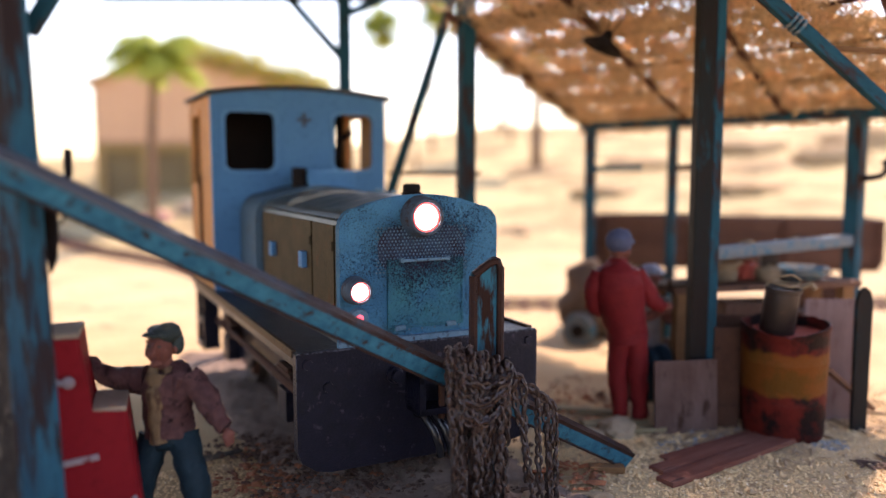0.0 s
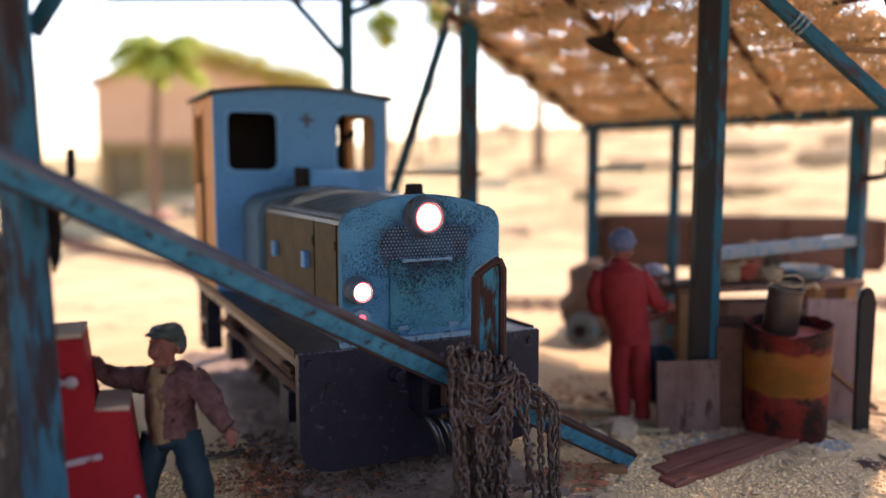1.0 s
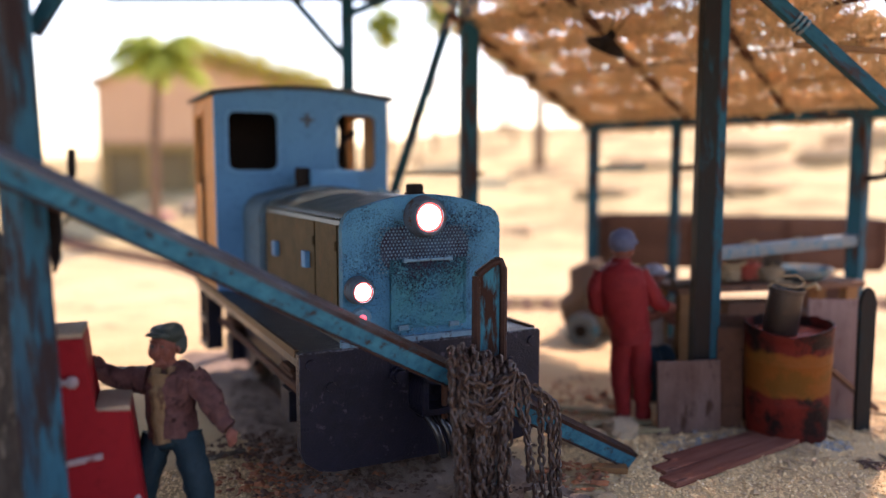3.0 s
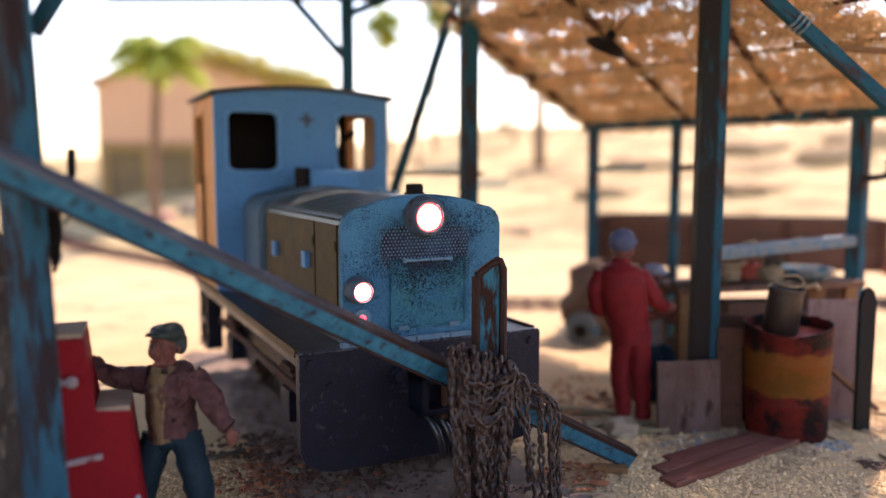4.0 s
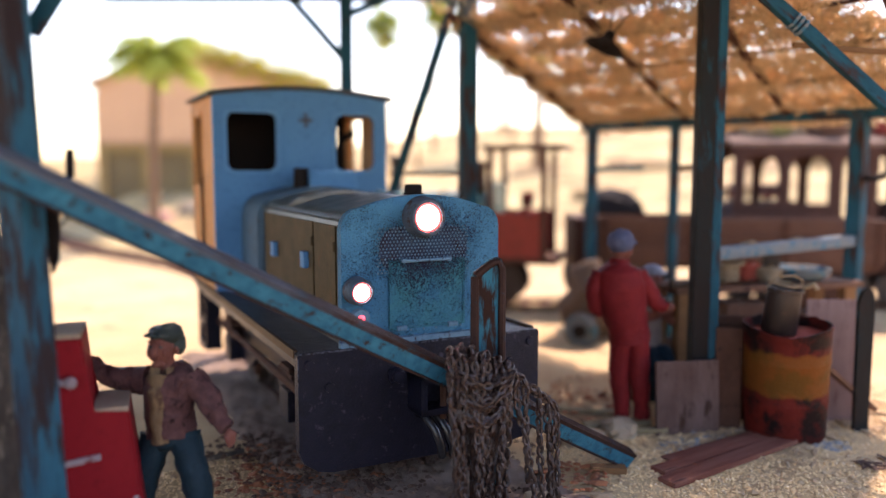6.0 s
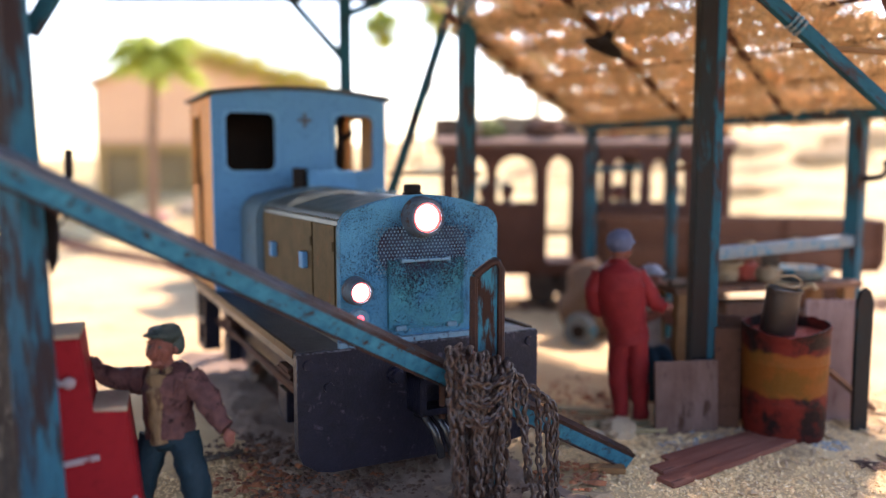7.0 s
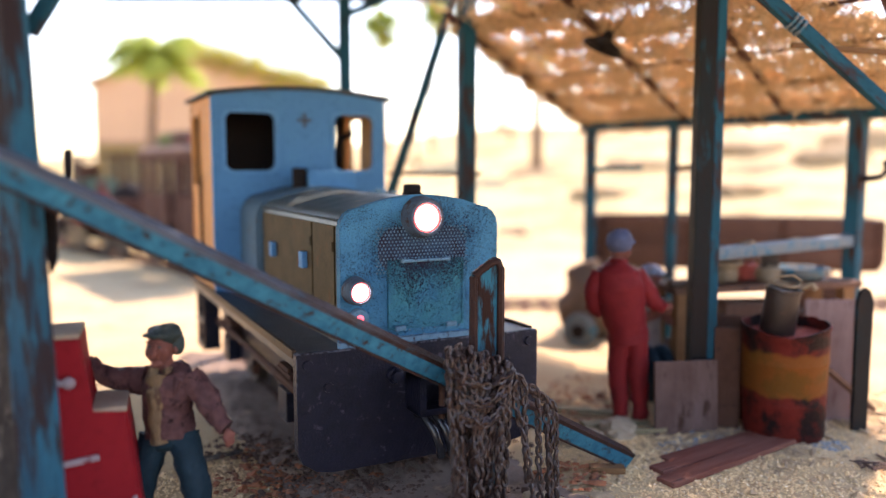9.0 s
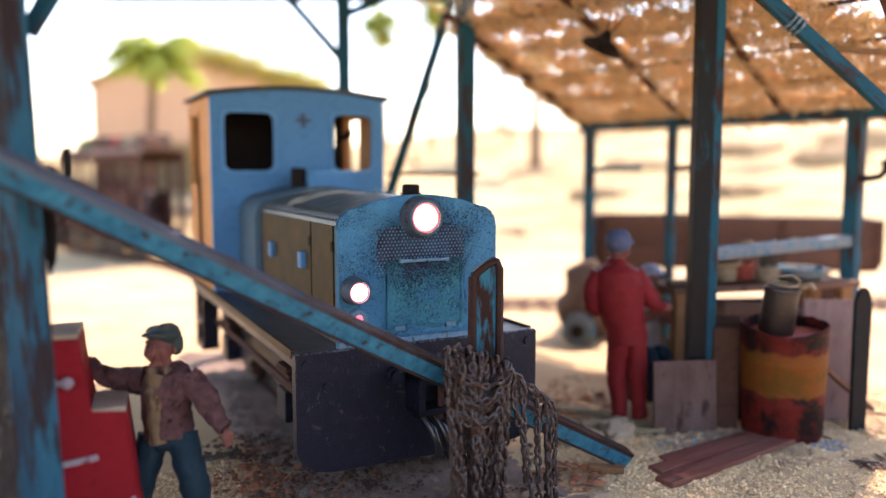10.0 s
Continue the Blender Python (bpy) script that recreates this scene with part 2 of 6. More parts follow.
# Grey-blue at the near end stands in for sky light on the flange.
IRONTOP = sky_lit_to_rust("iron_top_paint", FLANGE, (0.085, 0.10, 0.13), 0.045, 0.085)
PIPE = surface("weathered_blue_pole", (0.10, 0.15, 0.19), (0.18, 0.18, 0.17), (0.03, 0.13, 0.20), 200, 0.6, 0.6, 0, 0.4, 1500, rust_at=0.56)
ROPE = surface("rope_brown", (0.20, 0.15, 0.10), (0.28, 0.22, 0.15), None, 400, 0.6, 0.9, 0, 0.5, 2500)
WHITEGREY = surface("grey_white_paint", (0.34, 0.28, 0.30), (0.24, 0.19, 0.21), (0.17, 0.03, 0.035), 300, 0.5, 0.6, 0, 0.3, 1500)
REDRUST = surface("red_rust", (0.30, 0.055, 0.04), (0.22, 0.05, 0.035), (0.10, 0.05, 0.035), 200, 0.6, 0.5, 0, 0.3, 1500)
SOOT = surface("sooty_can", (0.022, 0.016, 0.014), (0.045, 0.028, 0.022), (0.08, 0.04, 0.028), 250, 0.6, 0.45, 0.3, 0.4, 1500, rust_at=0.64)
GREYWOOD = surface("grey_brown_board", (0.075, 0.042, 0.034), (0.125, 0.085, 0.078), (0.045, 0.024, 0.018), 170, 0.72, 0.7, 0, 0.5, 1300, (1, 1, 0.35), rust_at=0.6)
PINKWOOD = surface("pinkish_board", (0.27, 0.19, 0.18), (0.20, 0.13, 0.12), (0.16, 0.09, 0.08), 300, 0.7, 0.8, 0, 0.4, 1300, (1, 1, 0.2), rust_at=0.62)
PLANK = surface("red_brown_plank", (0.13, 0.045, 0.032), (0.21, 0.095, 0.07), (0.05, 0.026, 0.022), 380, 0.8, 0.8, 0, 0.5, 1500, (1, 1, 0.1), rust_at=0.6, vary=0.2)


def translucent(ma, share):
    """Let light through thin straw and leaves."""
    nt = ma.node_tree
    b = nt.nodes["Principled BSDF"]
    tr, mx = nt.nodes.new("ShaderNodeBsdfTranslucent"), nt.nodes.new("ShaderNodeMixShader")
    src = b.inputs["Base Color"].links[0].from_socket
    nt.links.new(src, tr.inputs["Color"])
    mx.inputs[0].default_value = share
    nt.links.new(b.outputs[0], mx.inputs[1])
    nt.links.new(tr.outputs[0], mx.inputs[2])
    nt.links.new(mx.outputs[0], nt.nodes["Material Output"].inputs["Surface"])
    return ma


translucent(THATCH, 0.72)
STRAW = translucent(surface("straw", (0.88, 0.73, 0.50), (0.70, 0.52, 0.31), None, 300, 0.6, 0.8, 0, 0.2, 1500), 0.4)
translucent(LEAF, 0.55)


def bundle_variation(ma, low, high):
    """Each loose bundle of a joined mesh takes a tone of its own."""
    nt = ma.node_tree
    b = nt.nodes["Principled BSDF"]
    src = b.inputs["Base Color"].links[0].from_socket
    geo, mr, hs = nt.nodes.new("ShaderNodeNewGeometry"), nt.nodes.new("ShaderNodeMapRange"), nt.nodes.new("ShaderNodeHueSaturation")
    mr.inputs["To Min"].default_value, mr.inputs["To Max"].default_value = low, high
    nt.links.new(geo.outputs["Random Per Island"], mr.inputs["Value"])
    nt.links.new(mr.outputs[0], hs.inputs["Value"])
    nt.links.new(src, hs.inputs["Color"])
    for node in nt.nodes:
        if node.type in ("BSDF_PRINCIPLED", "BSDF_TRANSLUCENT"):
            nt.links.new(hs.outputs["Color"], node.inputs[0])


bundle_variation(THATCH, 0.68, 1.12)
bundle_variation(STRAW, 0.65, 1.12)


def drum_material():
    """Red, ochre and red bands with ragged borders under soot and rust."""
    ma = surface("drum_bands", (0.12, 0.015, 0.011), (0.06, 0.011, 0.009), (0.014, 0.008, 0.008), 90, 0.75, 0.55, 0, 0.5, 1300, rust_at=0.53)
    nt = ma.node_tree
    N, L = nt.nodes, nt.links
    b = N["Principled BSDF"]
    src = b.inputs["Base Color"].links[0].from_socket
    tc, sep, no = N.new("ShaderNodeTexCoord"), N.new("ShaderNodeSeparateXYZ"), N.new("ShaderNodeTexNoise")
    no.inputs["Scale"].default_value = 350
    L.new(tc.outputs["Object"], sep.inputs[0])
    L.new(tc.outputs["Object"], no.inputs["Vector"])
    add = N.new("ShaderNodeMath")
    add.operation = "MULTIPLY_ADD"
    add.inputs[1].default_value = 0.003
    L.new(no.outputs["Fac"], add.inputs[0])
    L.new(sep.outputs["Z"], add.inputs[2])
    ramp = N.new("ShaderNodeValToRGB")
    sc = N.new("ShaderNodeMath")
    sc.operation = "MULTIPLY"
    sc.inputs[1].default_value = 1 / 0.026
    L.new(add.outputs[0], sc.inputs[0])
    L.new(sc.outputs[0], ramp.inputs[0])
    e = ramp.color_ramp.elements
    e[0].position, e[0].color = 0.43, (0, 0, 0, 1)
    e[1].position, e[1].color = 0.46, (1, 1, 1, 1)
    for p, c in ((0.76, 1), (0.79, 0)):
        k = e.new(p)
        k.color = (c, c, c, 1)
    mx = N.new("ShaderNodeMix")
    mx.data_type = "RGBA"
    L.new(ramp.outputs[0], mx.inputs["Factor"])
    L.new(src, mx.inputs["A"])
    mx2 = N.new("ShaderNodeMix")
    mx2.data_type = "RGBA"
    mx2.inputs["Factor"].default_value = 0.5
    mx2.inputs["A"].default_value = (0.20, 0.085, 0.012, 1)
    L.new(src, mx2.inputs["B"])
    L.new(mx2.outputs["Result"], mx.inputs["B"])
    L.new(mx.outputs["Result"], b.inputs["Base Color"])
    return ma


DRUM = drum_material()
JACKET = surface("jacket_brown", (0.062, 0.029, 0.030), (0.12, 0.058, 0.056), (0.024, 0.012, 0.013), 420, 0.75, 0.5, 0, 0.5, 1500, rust_at=0.58)
SHIRT = surface("shirt_tan", (0.20, 0.135, 0.075), (0.13, 0.082, 0.048), (0.08, 0.045, 0.03), 600, 0.75, 0.6, 0, 0.4, 1500, (1, 1, 0.35), rust_at=0.57)
TROUSER = surface("trouser_blue", (0.009, 0.021, 0.031), (0.018, 0.038, 0.052), (0.05, 0.026, 0.026), 300, 0.6, 0.5, rust_at=0.68)
SKIN = surface("figurine_skin", (0.205, 0.082, 0.064), (0.135, 0.052, 0.042), (0.11, 0.045, 0.035), 500, 0.6, 0.5)
CAP = surface("cap_dark", (0.03, 0.04, 0.04), (0.05, 0.065, 0.06), None, 300, 0.6, 0.5)
OVERALL = surface("overall_red", (0.19, 0.018, 0.020), (0.115, 0.012, 0.014), None, 250, 0.6, 0.55)
CAPBLUE = surface("cap_blue", (0.06, 0.075, 0.13), (0.09, 0.1, 0.16), None, 300, 0.6, 0.6)
CAPPALE = surface("cap_pale_blue", (0.2, 0.25, 0.38), (0.32, 0.34, 0.4), None, 300, 0.6, 0.6)
GREYSHIRT = surface("shirt_grey", (0.26, 0.22, 0.2), (0.18, 0.14, 0.13), None, 300, 0.6, 0.6)
SACK = surface("grey_sack", (0.14, 0.10, 0.075), (0.085, 0.06, 0.045), None, 60, 0.6, 0.9)
WAGON = surface("wagon_plank", (0.085, 0.045, 0.034), (0.125, 0.068, 0.048), (0.09, 0.05, 0.04), 60, 0.6, 0.8, vary=0.12)
GRAIN = surface("sand_grain", (0.82, 0.60, 0.33), (0.62, 0.41, 0.21), (0.92, 0.80, 0.58), 700, 0.6, 0.85)
STONE = surface("gravel_stone", (0.52, 0.38, 0.23), (0.36, 0.24, 0.14), None, 150, 0.6, 0.85)
CHIP = surface("orange_chip", (0.40, 0.15, 0.07), (0.25, 0.10, 0.055), (0.10, 0.05, 0.035), 200, 0.8, 0.85, rust_at=0.55)
DEBRIS = surface("dark_debris", (0.07, 0.042, 0.032), (0.13, 0.08, 0.058), (0.035, 0.022, 0.018), 200, 0.8, 0.8)
SPLINTER = surface("splinter", (0.46, 0.33, 0.2), (0.3, 0.2, 0.12), None, 150, 0.6, 0.85)
FLAKE = surface("blue_flake", (0.22, 0.23, 0.23), (0.3, 0.28, 0.25), (0.12, 0.14, 0.16), 200, 0.6, 0.8)
PALESTONE = surface("pale_stone", (0.42, 0.33, 0.23), (0.33, 0.25, 0.17), None, 150, 0.6, 0.9, bump=0.8)
DEBRISROCK = surface("earth_rock", (0.22, 0.135, 0.095), (0.30, 0.19, 0.13), (0.12, 0.075, 0.06), 200, 0.6, 0.9, bump=0.9)
BROWNROCK = surface("brown_rock", (0.40, 0.26, 0.14), (0.48, 0.34, 0.19), None, 25, 0.6, 0.9)
PINKROCK = surface("pink_rock", (0.5, 0.22, 0.18), (0.42, 0.26, 0.2), None, 25, 0.6, 0.9)
ADOBE_DARK = surface("adobe_dark", (0.46, 0.28, 0.17), (0.38, 0.23, 0.14), None, 20, 0.6, 0.9)
OLIVEWALL = surface("olive_wall", (0.34, 0.24, 0.10), (0.26, 0.18, 0.08), None, 30, 0.6, 0.9)
OCHRE = surface("ochre_plank", (0.22, 0.17, 0.09), (0.16, 0.12, 0.07), None, 30, 0.6, 0.9)
VINE = translucent(surface("vine_leaf", (0.36, 0.36, 0.05), (0.48, 0.42, 0.08), None, 40, 0.6, 0.7), 0.5)
DUSTYROOF = surface("dusty_roof", (0.22, 0.15, 0.115), (0.12, 0.08, 0.065), None, 60, 0.6, 0.9)
REDCLOTH = surface("red_cloth", (0.26, 0.035, 0.03), (0.2, 0.03, 0.03), None, 200, 0.6, 0.7)
DARKCLOTH = surface("dark_cloth", (0.05, 0.04, 0.045), (0.08, 0.06, 0.06), None, 200, 0.6, 0.7)
GREENBAG = surface("green_bag", (0.12, 0.14, 0.05), (0.17, 0.17, 0.07), None, 100, 0.6, 0.8)
TEAL_NEAR = surface("peeling_teal_timber", (0.012, 0.040, 0.072), (0.022, 0.12, 0.18), (0.026, 0.018, 0.02), 260, 0.7, 0.6, 0, 0.5, 1500, (1, 1, 0.18), rust_at=0.5)
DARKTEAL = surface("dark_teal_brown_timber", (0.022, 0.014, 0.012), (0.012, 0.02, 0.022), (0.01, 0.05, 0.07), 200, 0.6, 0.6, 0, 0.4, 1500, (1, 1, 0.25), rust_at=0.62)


def front_material(name, base, wear, centre, reach):
    """Chipped paint: dark pits everywhere, crowding round the radiator mesh where soot and oil have settled."""
    ma = surface(name, base, wear, None, 260, 0.7, 0.52, 0, 1.0, 2400)
    nt = ma.node_tree
    N, L = nt.nodes, nt.links
    b = N["Principled BSDF"]
    src = b.inputs["Base Color"].links[0].from_socket
    tc, mp = N.new("ShaderNodeTexCoord"), N.new("ShaderNodeMapping")
    mp.inputs["Location"].default_value = (-centre[0] * MM / (reach[0] * MM), 0, -centre[1] * MM / (reach[1] * MM))
    mp.inputs["Scale"].default_value = (1 / (reach[0] * MM), 0, 1 / (reach[1] * MM))
    L.new(tc.outputs["Object"], mp.inputs["Vector"])
    ln = N.new("ShaderNodeVectorMath")
    ln.operation = "LENGTH"
    L.new(mp.outputs[0], ln.inputs[0])
    big = N.new("ShaderNodeTexNoise")
    big.inputs["Scale"].default_value, big.inputs["Detail"].default_value = 180, 4
    L.new(tc.outputs["Object"], big.inputs["Vector"])
    near = N.new("ShaderNodeMapRange")
    near.inputs["From Min"].default_value, near.inputs["From Max"].default_value = 0.35, 1.25
    near.inputs["To Min"].default_value, near.inputs["To Max"].default_value = 0.24, 0.02
    L.new(ln.outputs["Value"], near.inputs["Value"])
    pits = N.new("ShaderNodeTexNoise")
    pits.inputs["Scale"].default_value, pits.inputs["Detail"].default_value, pits.inputs["Roughness"].default_value = 3600, 3, 0.75
    L.new(tc.outputs["Object"], pits.inputs["Vector"])
    add = N.new("ShaderNodeMath")
    L.new(pits.outputs["Fac"], add.inputs[0])
    L.new(near.outputs[0], add.inputs[1])
    add2 = N.new("ShaderNodeMath")
    add2.operation = "MULTIPLY_ADD"
    add2.inputs[1].default_value = 0.35
    L.new(big.outputs["Fac"], add2.inputs[0])
    L.new(add.outputs[0], add2.inputs[2])
    cut = N.new("ShaderNodeMapRange")
    cut.inputs["From Min"].default_value, cut.inputs["From Max"].default_value = 0.74, 0.93
    L.new(add2.outputs[0], cut.inputs["Value"])
    mx = N.new("ShaderNodeMix")
    mx.data_type = "RGBA"
    mx.inputs["B"].default_value = (0.030, 0.026, 0.052, 1)
    L.new(cut.outputs[0], mx.inputs["Factor"])
    L.new(src, mx.inputs["A"])
    L.new(mx.outputs["Result"], b.inputs["Base Color"])
    bp = N.new("ShaderNodeBump")
    bp.inputs["Strength"].default_value, bp.inputs["Distance"].default_value = 1.0, 0.0003
    bp.invert = True
    L.new(cut.outputs[0], bp.inputs["Height"])
    L.new(b.inputs["Normal"].links[0].from_socket, bp.inputs["Normal"])
    L.new(bp.outputs[0], b.inputs["Normal"])
    return ma


FRONT = front_material("loco_front_blue", (0.065, 0.23, 0.36), (0.05, 0.19, 0.33), (0.3, 41.3), (10.5, 6.0))
PANEL = front_material("loco_panel_teal", (0.045, 0.21, 0.26), (0.04, 0.17, 0.28), (0.3, 41.0), (10.0, 7.5))
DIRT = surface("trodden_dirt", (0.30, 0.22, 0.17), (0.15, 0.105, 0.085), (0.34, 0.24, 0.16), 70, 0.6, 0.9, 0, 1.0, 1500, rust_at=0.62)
STAKE = surface("stake_rust_teal", (0.024, 0.011, 0.009), (0.04, 0.02, 0.016), (0.02, 0.13, 0.19), 200, 0.7, 0.5, 0, 0.4, 1600, (1, 1, 0.22), rust_at=0.48)
BARK = surface("grey_bark", (0.10, 0.085, 0.075), (0.04, 0.033, 0.03), (0.20, 0.17, 0.14), 350, 0.7, 0.9, 0, 1.0, 1200, (1, 1, 0.4), rust_at=0.6)
OLIVEWOOD = surface("olive_plank", (0.20, 0.17, 0.10), (0.28, 0.22, 0.14), (0.12, 0.10, 0.07), 200, 0.7, 0.85, 0, 0.5, 1500, (1, 1, 0.15), vary=0.15)
WORN_LIT = surface("worn_edge_highlight", (0.05, 0.06, 0.09), (0.11, 0.12, 0.155), (0.015, 0.015, 0.02), 700, 0.7, 0.5, 0.2, 0.3, 2500, rust_at=0.5)


# ---- ground ----
def track_point(s):
    """A point of the far railway (millimetres) at arc length s, and its heading; s grows as the train runs."""
    pts = TRACK
    i = 0
    while i < len(TRACK_S) - 2 and TRACK_S[i + 1] < s:
        i += 1
    k = (s - TRACK_S[i]) / (TRACK_S[i + 1] - TRACK_S[i])
    a, b = Vector(pts[i]), Vector(pts[i + 1])
    p = a + (b - a) * k
    return p, math.atan2(b.y - a.y, b.x - a.x)


def smooth_line(ctrl, n=12):
    out = []
    c = [Vector(p) for p in ctrl]
    c = [c[0] * 2 - c[1]] + c + [c[-1] * 2 - c[-2]]
    for i in range(1, len(c) - 2):
        for j in range(n):
            t = j / n
            out.append(0.5 * (2 * c[i] + (c[i + 1] - c[i - 1]) * t + (2 * c[i - 1] - 5 * c[i] + 4 * c[i + 1] - c[i + 2]) * t * t
                              + (3 * c[i] - c[i - 1] - 3 * c[i + 1] + c[i + 2]) * t ** 3))
    out.append(c[-2])
    return out


TRACK = smooth_line([(900, 318), (500, 312), (200, 311), (80, 310), (19, 311), (-40, 325), (-95, 372), (-145, 436), (-185, 475), (-219, 508), (-245, 537),
                     (-270, 570), (-300, 610), (-400, 760)])
TRACK_S = [0.0]
for p, q in zip(TRACK, TRACK[1:]):
    TRACK_S.append(TRACK_S[-1] + (q - p).length)


def ease(k):
    k = max(0.0, min(1.0, k))
    return k * k * (3 - 2 * k)


def hill(x, y):
    """Sand rising behind the track, then dunes, then level desert."""
    d = math.hypot(x, y)
    side = ease((x / max(d, 1) + 0.35) / 0.5)
    near_track = min(abs(x - q.x) + abs(y - q.y) for q in TRACK[::3]) if 250 < d < 900 else 999
    h = ease((d - 480) / 230) * (30 + 12 * side) + ease((d - 650) / 450) * (38 + 30 * side)
    h += ease((d - 420) / 300) * (7 * noise.noise((x * 0.006, y * 0.006, 3.0)) + 3 * noise.noise((x * 0.02, y * 0.02, 1.0)))
    h *= ease((near_track - 22) / 70)
    return h * (1 - ease((d - 1200) / 1500))


def ground_z(x, y):
    z = hill(x, y)
    near = max(0.0, 1 - math.hypot(x, y) / 500)
    z += near * (1.1 * noise.noise((x * 0.03, y * 0.03, 0)) + 0.5 * noise.noise((x * 0.15, y * 0.15, 5.0)) + 0.25 * noise.noise((x * 0.5, y * 0.5, 9.0)))
    return z


def build_ground():
    n = 300
    def spread(i):
        u = 2 * i / n - 1
        return 190 * u + 2200 * u ** 5 + 60000 * u ** 21
    xs = [spread(i) for i in range(n + 1)]
    ys = [130 + spread(i) for i in range(n + 1)]
    verts = [(x * MM, y * MM, ground_z(x, y) * MM) for y in ys for x in xs]
    w = n + 1
    faces = [(j * w + i, j * w + i + 1, (j + 1) * w + i + 1, (j + 1) * w + i) for j in range(n) for i in range(n)]
    me = bpy.data.meshes.new("ground")
    me.from_pydata(verts, [], faces)
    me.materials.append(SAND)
    me.shade_smooth()
    tagged(new("ground", me), "pale tan desert sand rising to low dunes", "sand", kind="structure")


build_ground()


# ---- frame posts and shelter ----
def post(name, x, y, w, d, z0, z1, material, label, turn=0, lean=(0, 0), group="shelter posts"):
    bm = bmesh.new()
    box(bm, -w / 2, -d / 2, 0, w / 2, d / 2, z1 - z0, 0.3)
    return single(name, bm, material, at(x, y, z0, lean[0], lean[1], turn), label, "post", group, rough=0.12)


def beam_between(name, a, b, w, h, material, label, category="beam", group="", kind="", bev=0.2):
    a, b = Vector(a), Vector(b)
    bm = bmesh.new()
    box(bm, -w / 2, -h / 2, 0, w / 2, h / 2, (b - a).length, bev)
    m = Matrix.Translation(a * MM) @ (b - a).to_track_quat("Z", "Y").to_matrix().to_4x4()
    return single(name, bm, material, m, label, category, group, kind, rough=0.12)


A, B, C, D = Vector((50, 270, 69)), Vector((106.4, 205, 69)), Vector((8.5, 218, 91)), Vector((56.5, 165, 91))
post("wooden_post", -45.7, 88, 4.1, 3.0, -1, 112, TEAL_NEAR, "thick timber post with peeling teal paint", -26, (0, -2.4))
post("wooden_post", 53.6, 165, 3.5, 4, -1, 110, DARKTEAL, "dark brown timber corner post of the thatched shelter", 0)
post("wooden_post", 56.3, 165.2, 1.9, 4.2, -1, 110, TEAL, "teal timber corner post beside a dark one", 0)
post("wooden_post", 6.2, 215, 4.0, 4.0, -1, 120, TEAL, "teal and rust timber post of the shelter", 25)
post("wooden_post", A.x, A.y, 2.9, 2.9, -1, 70, TEAL, "teal timber post under the low eave", 38)
post("wooden_post", 70.4, 244, 2.4, 2.4, -1, 69, TEAL, "slim teal timber post under the eave", 38)
post("wooden_post", B.x, B.y, 3.7, 3.7, -1, 74, TEAL, "bright teal timber post under the low eave", 38)
post("wooden_post", -32, 262, 4.2, 4.2, -1, 120, TEAL, "teal timber post behind the locomotive", 10)


# ---- the standing diesel locomotive ----
def arch(w, z0, z1, rise, r, n=10):
    """Outline of a front with rounded shoulders and an arched top, half width w."""
    pts = [(-w, z0), (-w, z1 - r)]
    for i in range(1, 5):
        a = math.pi - i * math.pi / 8
        pts.append((-w + r + r * math.cos(a), z1 - r + r * math.sin(a)))
    x0 = -w + r
    mid = [(x0 - 2 * x0 * i / n, z1 + rise * (1 - (1 - 2 * i / n) ** 2)) for i in range(1, n)]
    return pts + mid + [(-x, z) for x, z in reversed(pts)]


def rounded(x0, z0, x1, z1, r, n=4):
    out = []
    for cx, cz, a0 in ((x1 - r, z0 + r, -90), (x1 - r, z1 - r, 0), (x0 + r, z1 - r, 90), (x0 + r, z0 + r, 180)):
        for i in range(n + 1):
            a = radians(a0 + 90 * i / n)
            out.append((cx + r * math.cos(a), cz + r * math.sin(a)))
    return out


def holed(bm, outer, holes, d0, d1, axis="y"):
    """A sheet between two depths with openings cut right through it."""
    def put(a, b, d):
        return (a, d, b) if axis == "y" else (d, a, b)
    sides = []
    for d in (d0, d1):
        loops, edges = [], []
        for loop in (outer, *holes):
            vs = [bm.verts.new(put(a, b, d)) for a, b in loop]
            edges += [bm.edges.new((vs[i], vs[(i + 1) % len(vs)])) for i in range(len(vs))]
            loops.append(vs)
        bmesh.ops.triangle_fill(bm, use_beauty=True, edges=edges)
        sides.append(loops)
    for p, q in zip(*sides):
        for i in range(len(p)):
            bm.faces.new((p[i], p[(i + 1) % len(p)], q[(i + 1) % len(q)], q[i]))


def rivets(bm, a, b, n, r):
    a, b = Vector(a), Vector(b)
    for i in range(n):
        ball(bm, a + (b - a) * (i / max(1, n - 1)), r, seg=6, rings=4)


def wheel_mesh(bm, c, r, w, spokes=0):
    x, y, z = c
    prof = [(r * 0.25, -w * 0.7), (r * 0.25, -w / 2), (r * 0.8, -w / 2 * 0.6), (r * 0.84, -w / 2), (r, -w / 2), (r, w * 0.3), (r * 1.12, w * 0.35), (r * 1.12, w / 2), (r * 0.2, w / 2)]
    start = len(bm.verts)
    lathe(bm, prof, 28)
    bm.verts.ensure_lookup_table()
    m = Matrix.Translation(c) @ Matrix.Rotation(radians(90), 4, "Y")
    for v in bm.verts[start:]:
        v.co = m @ v.co


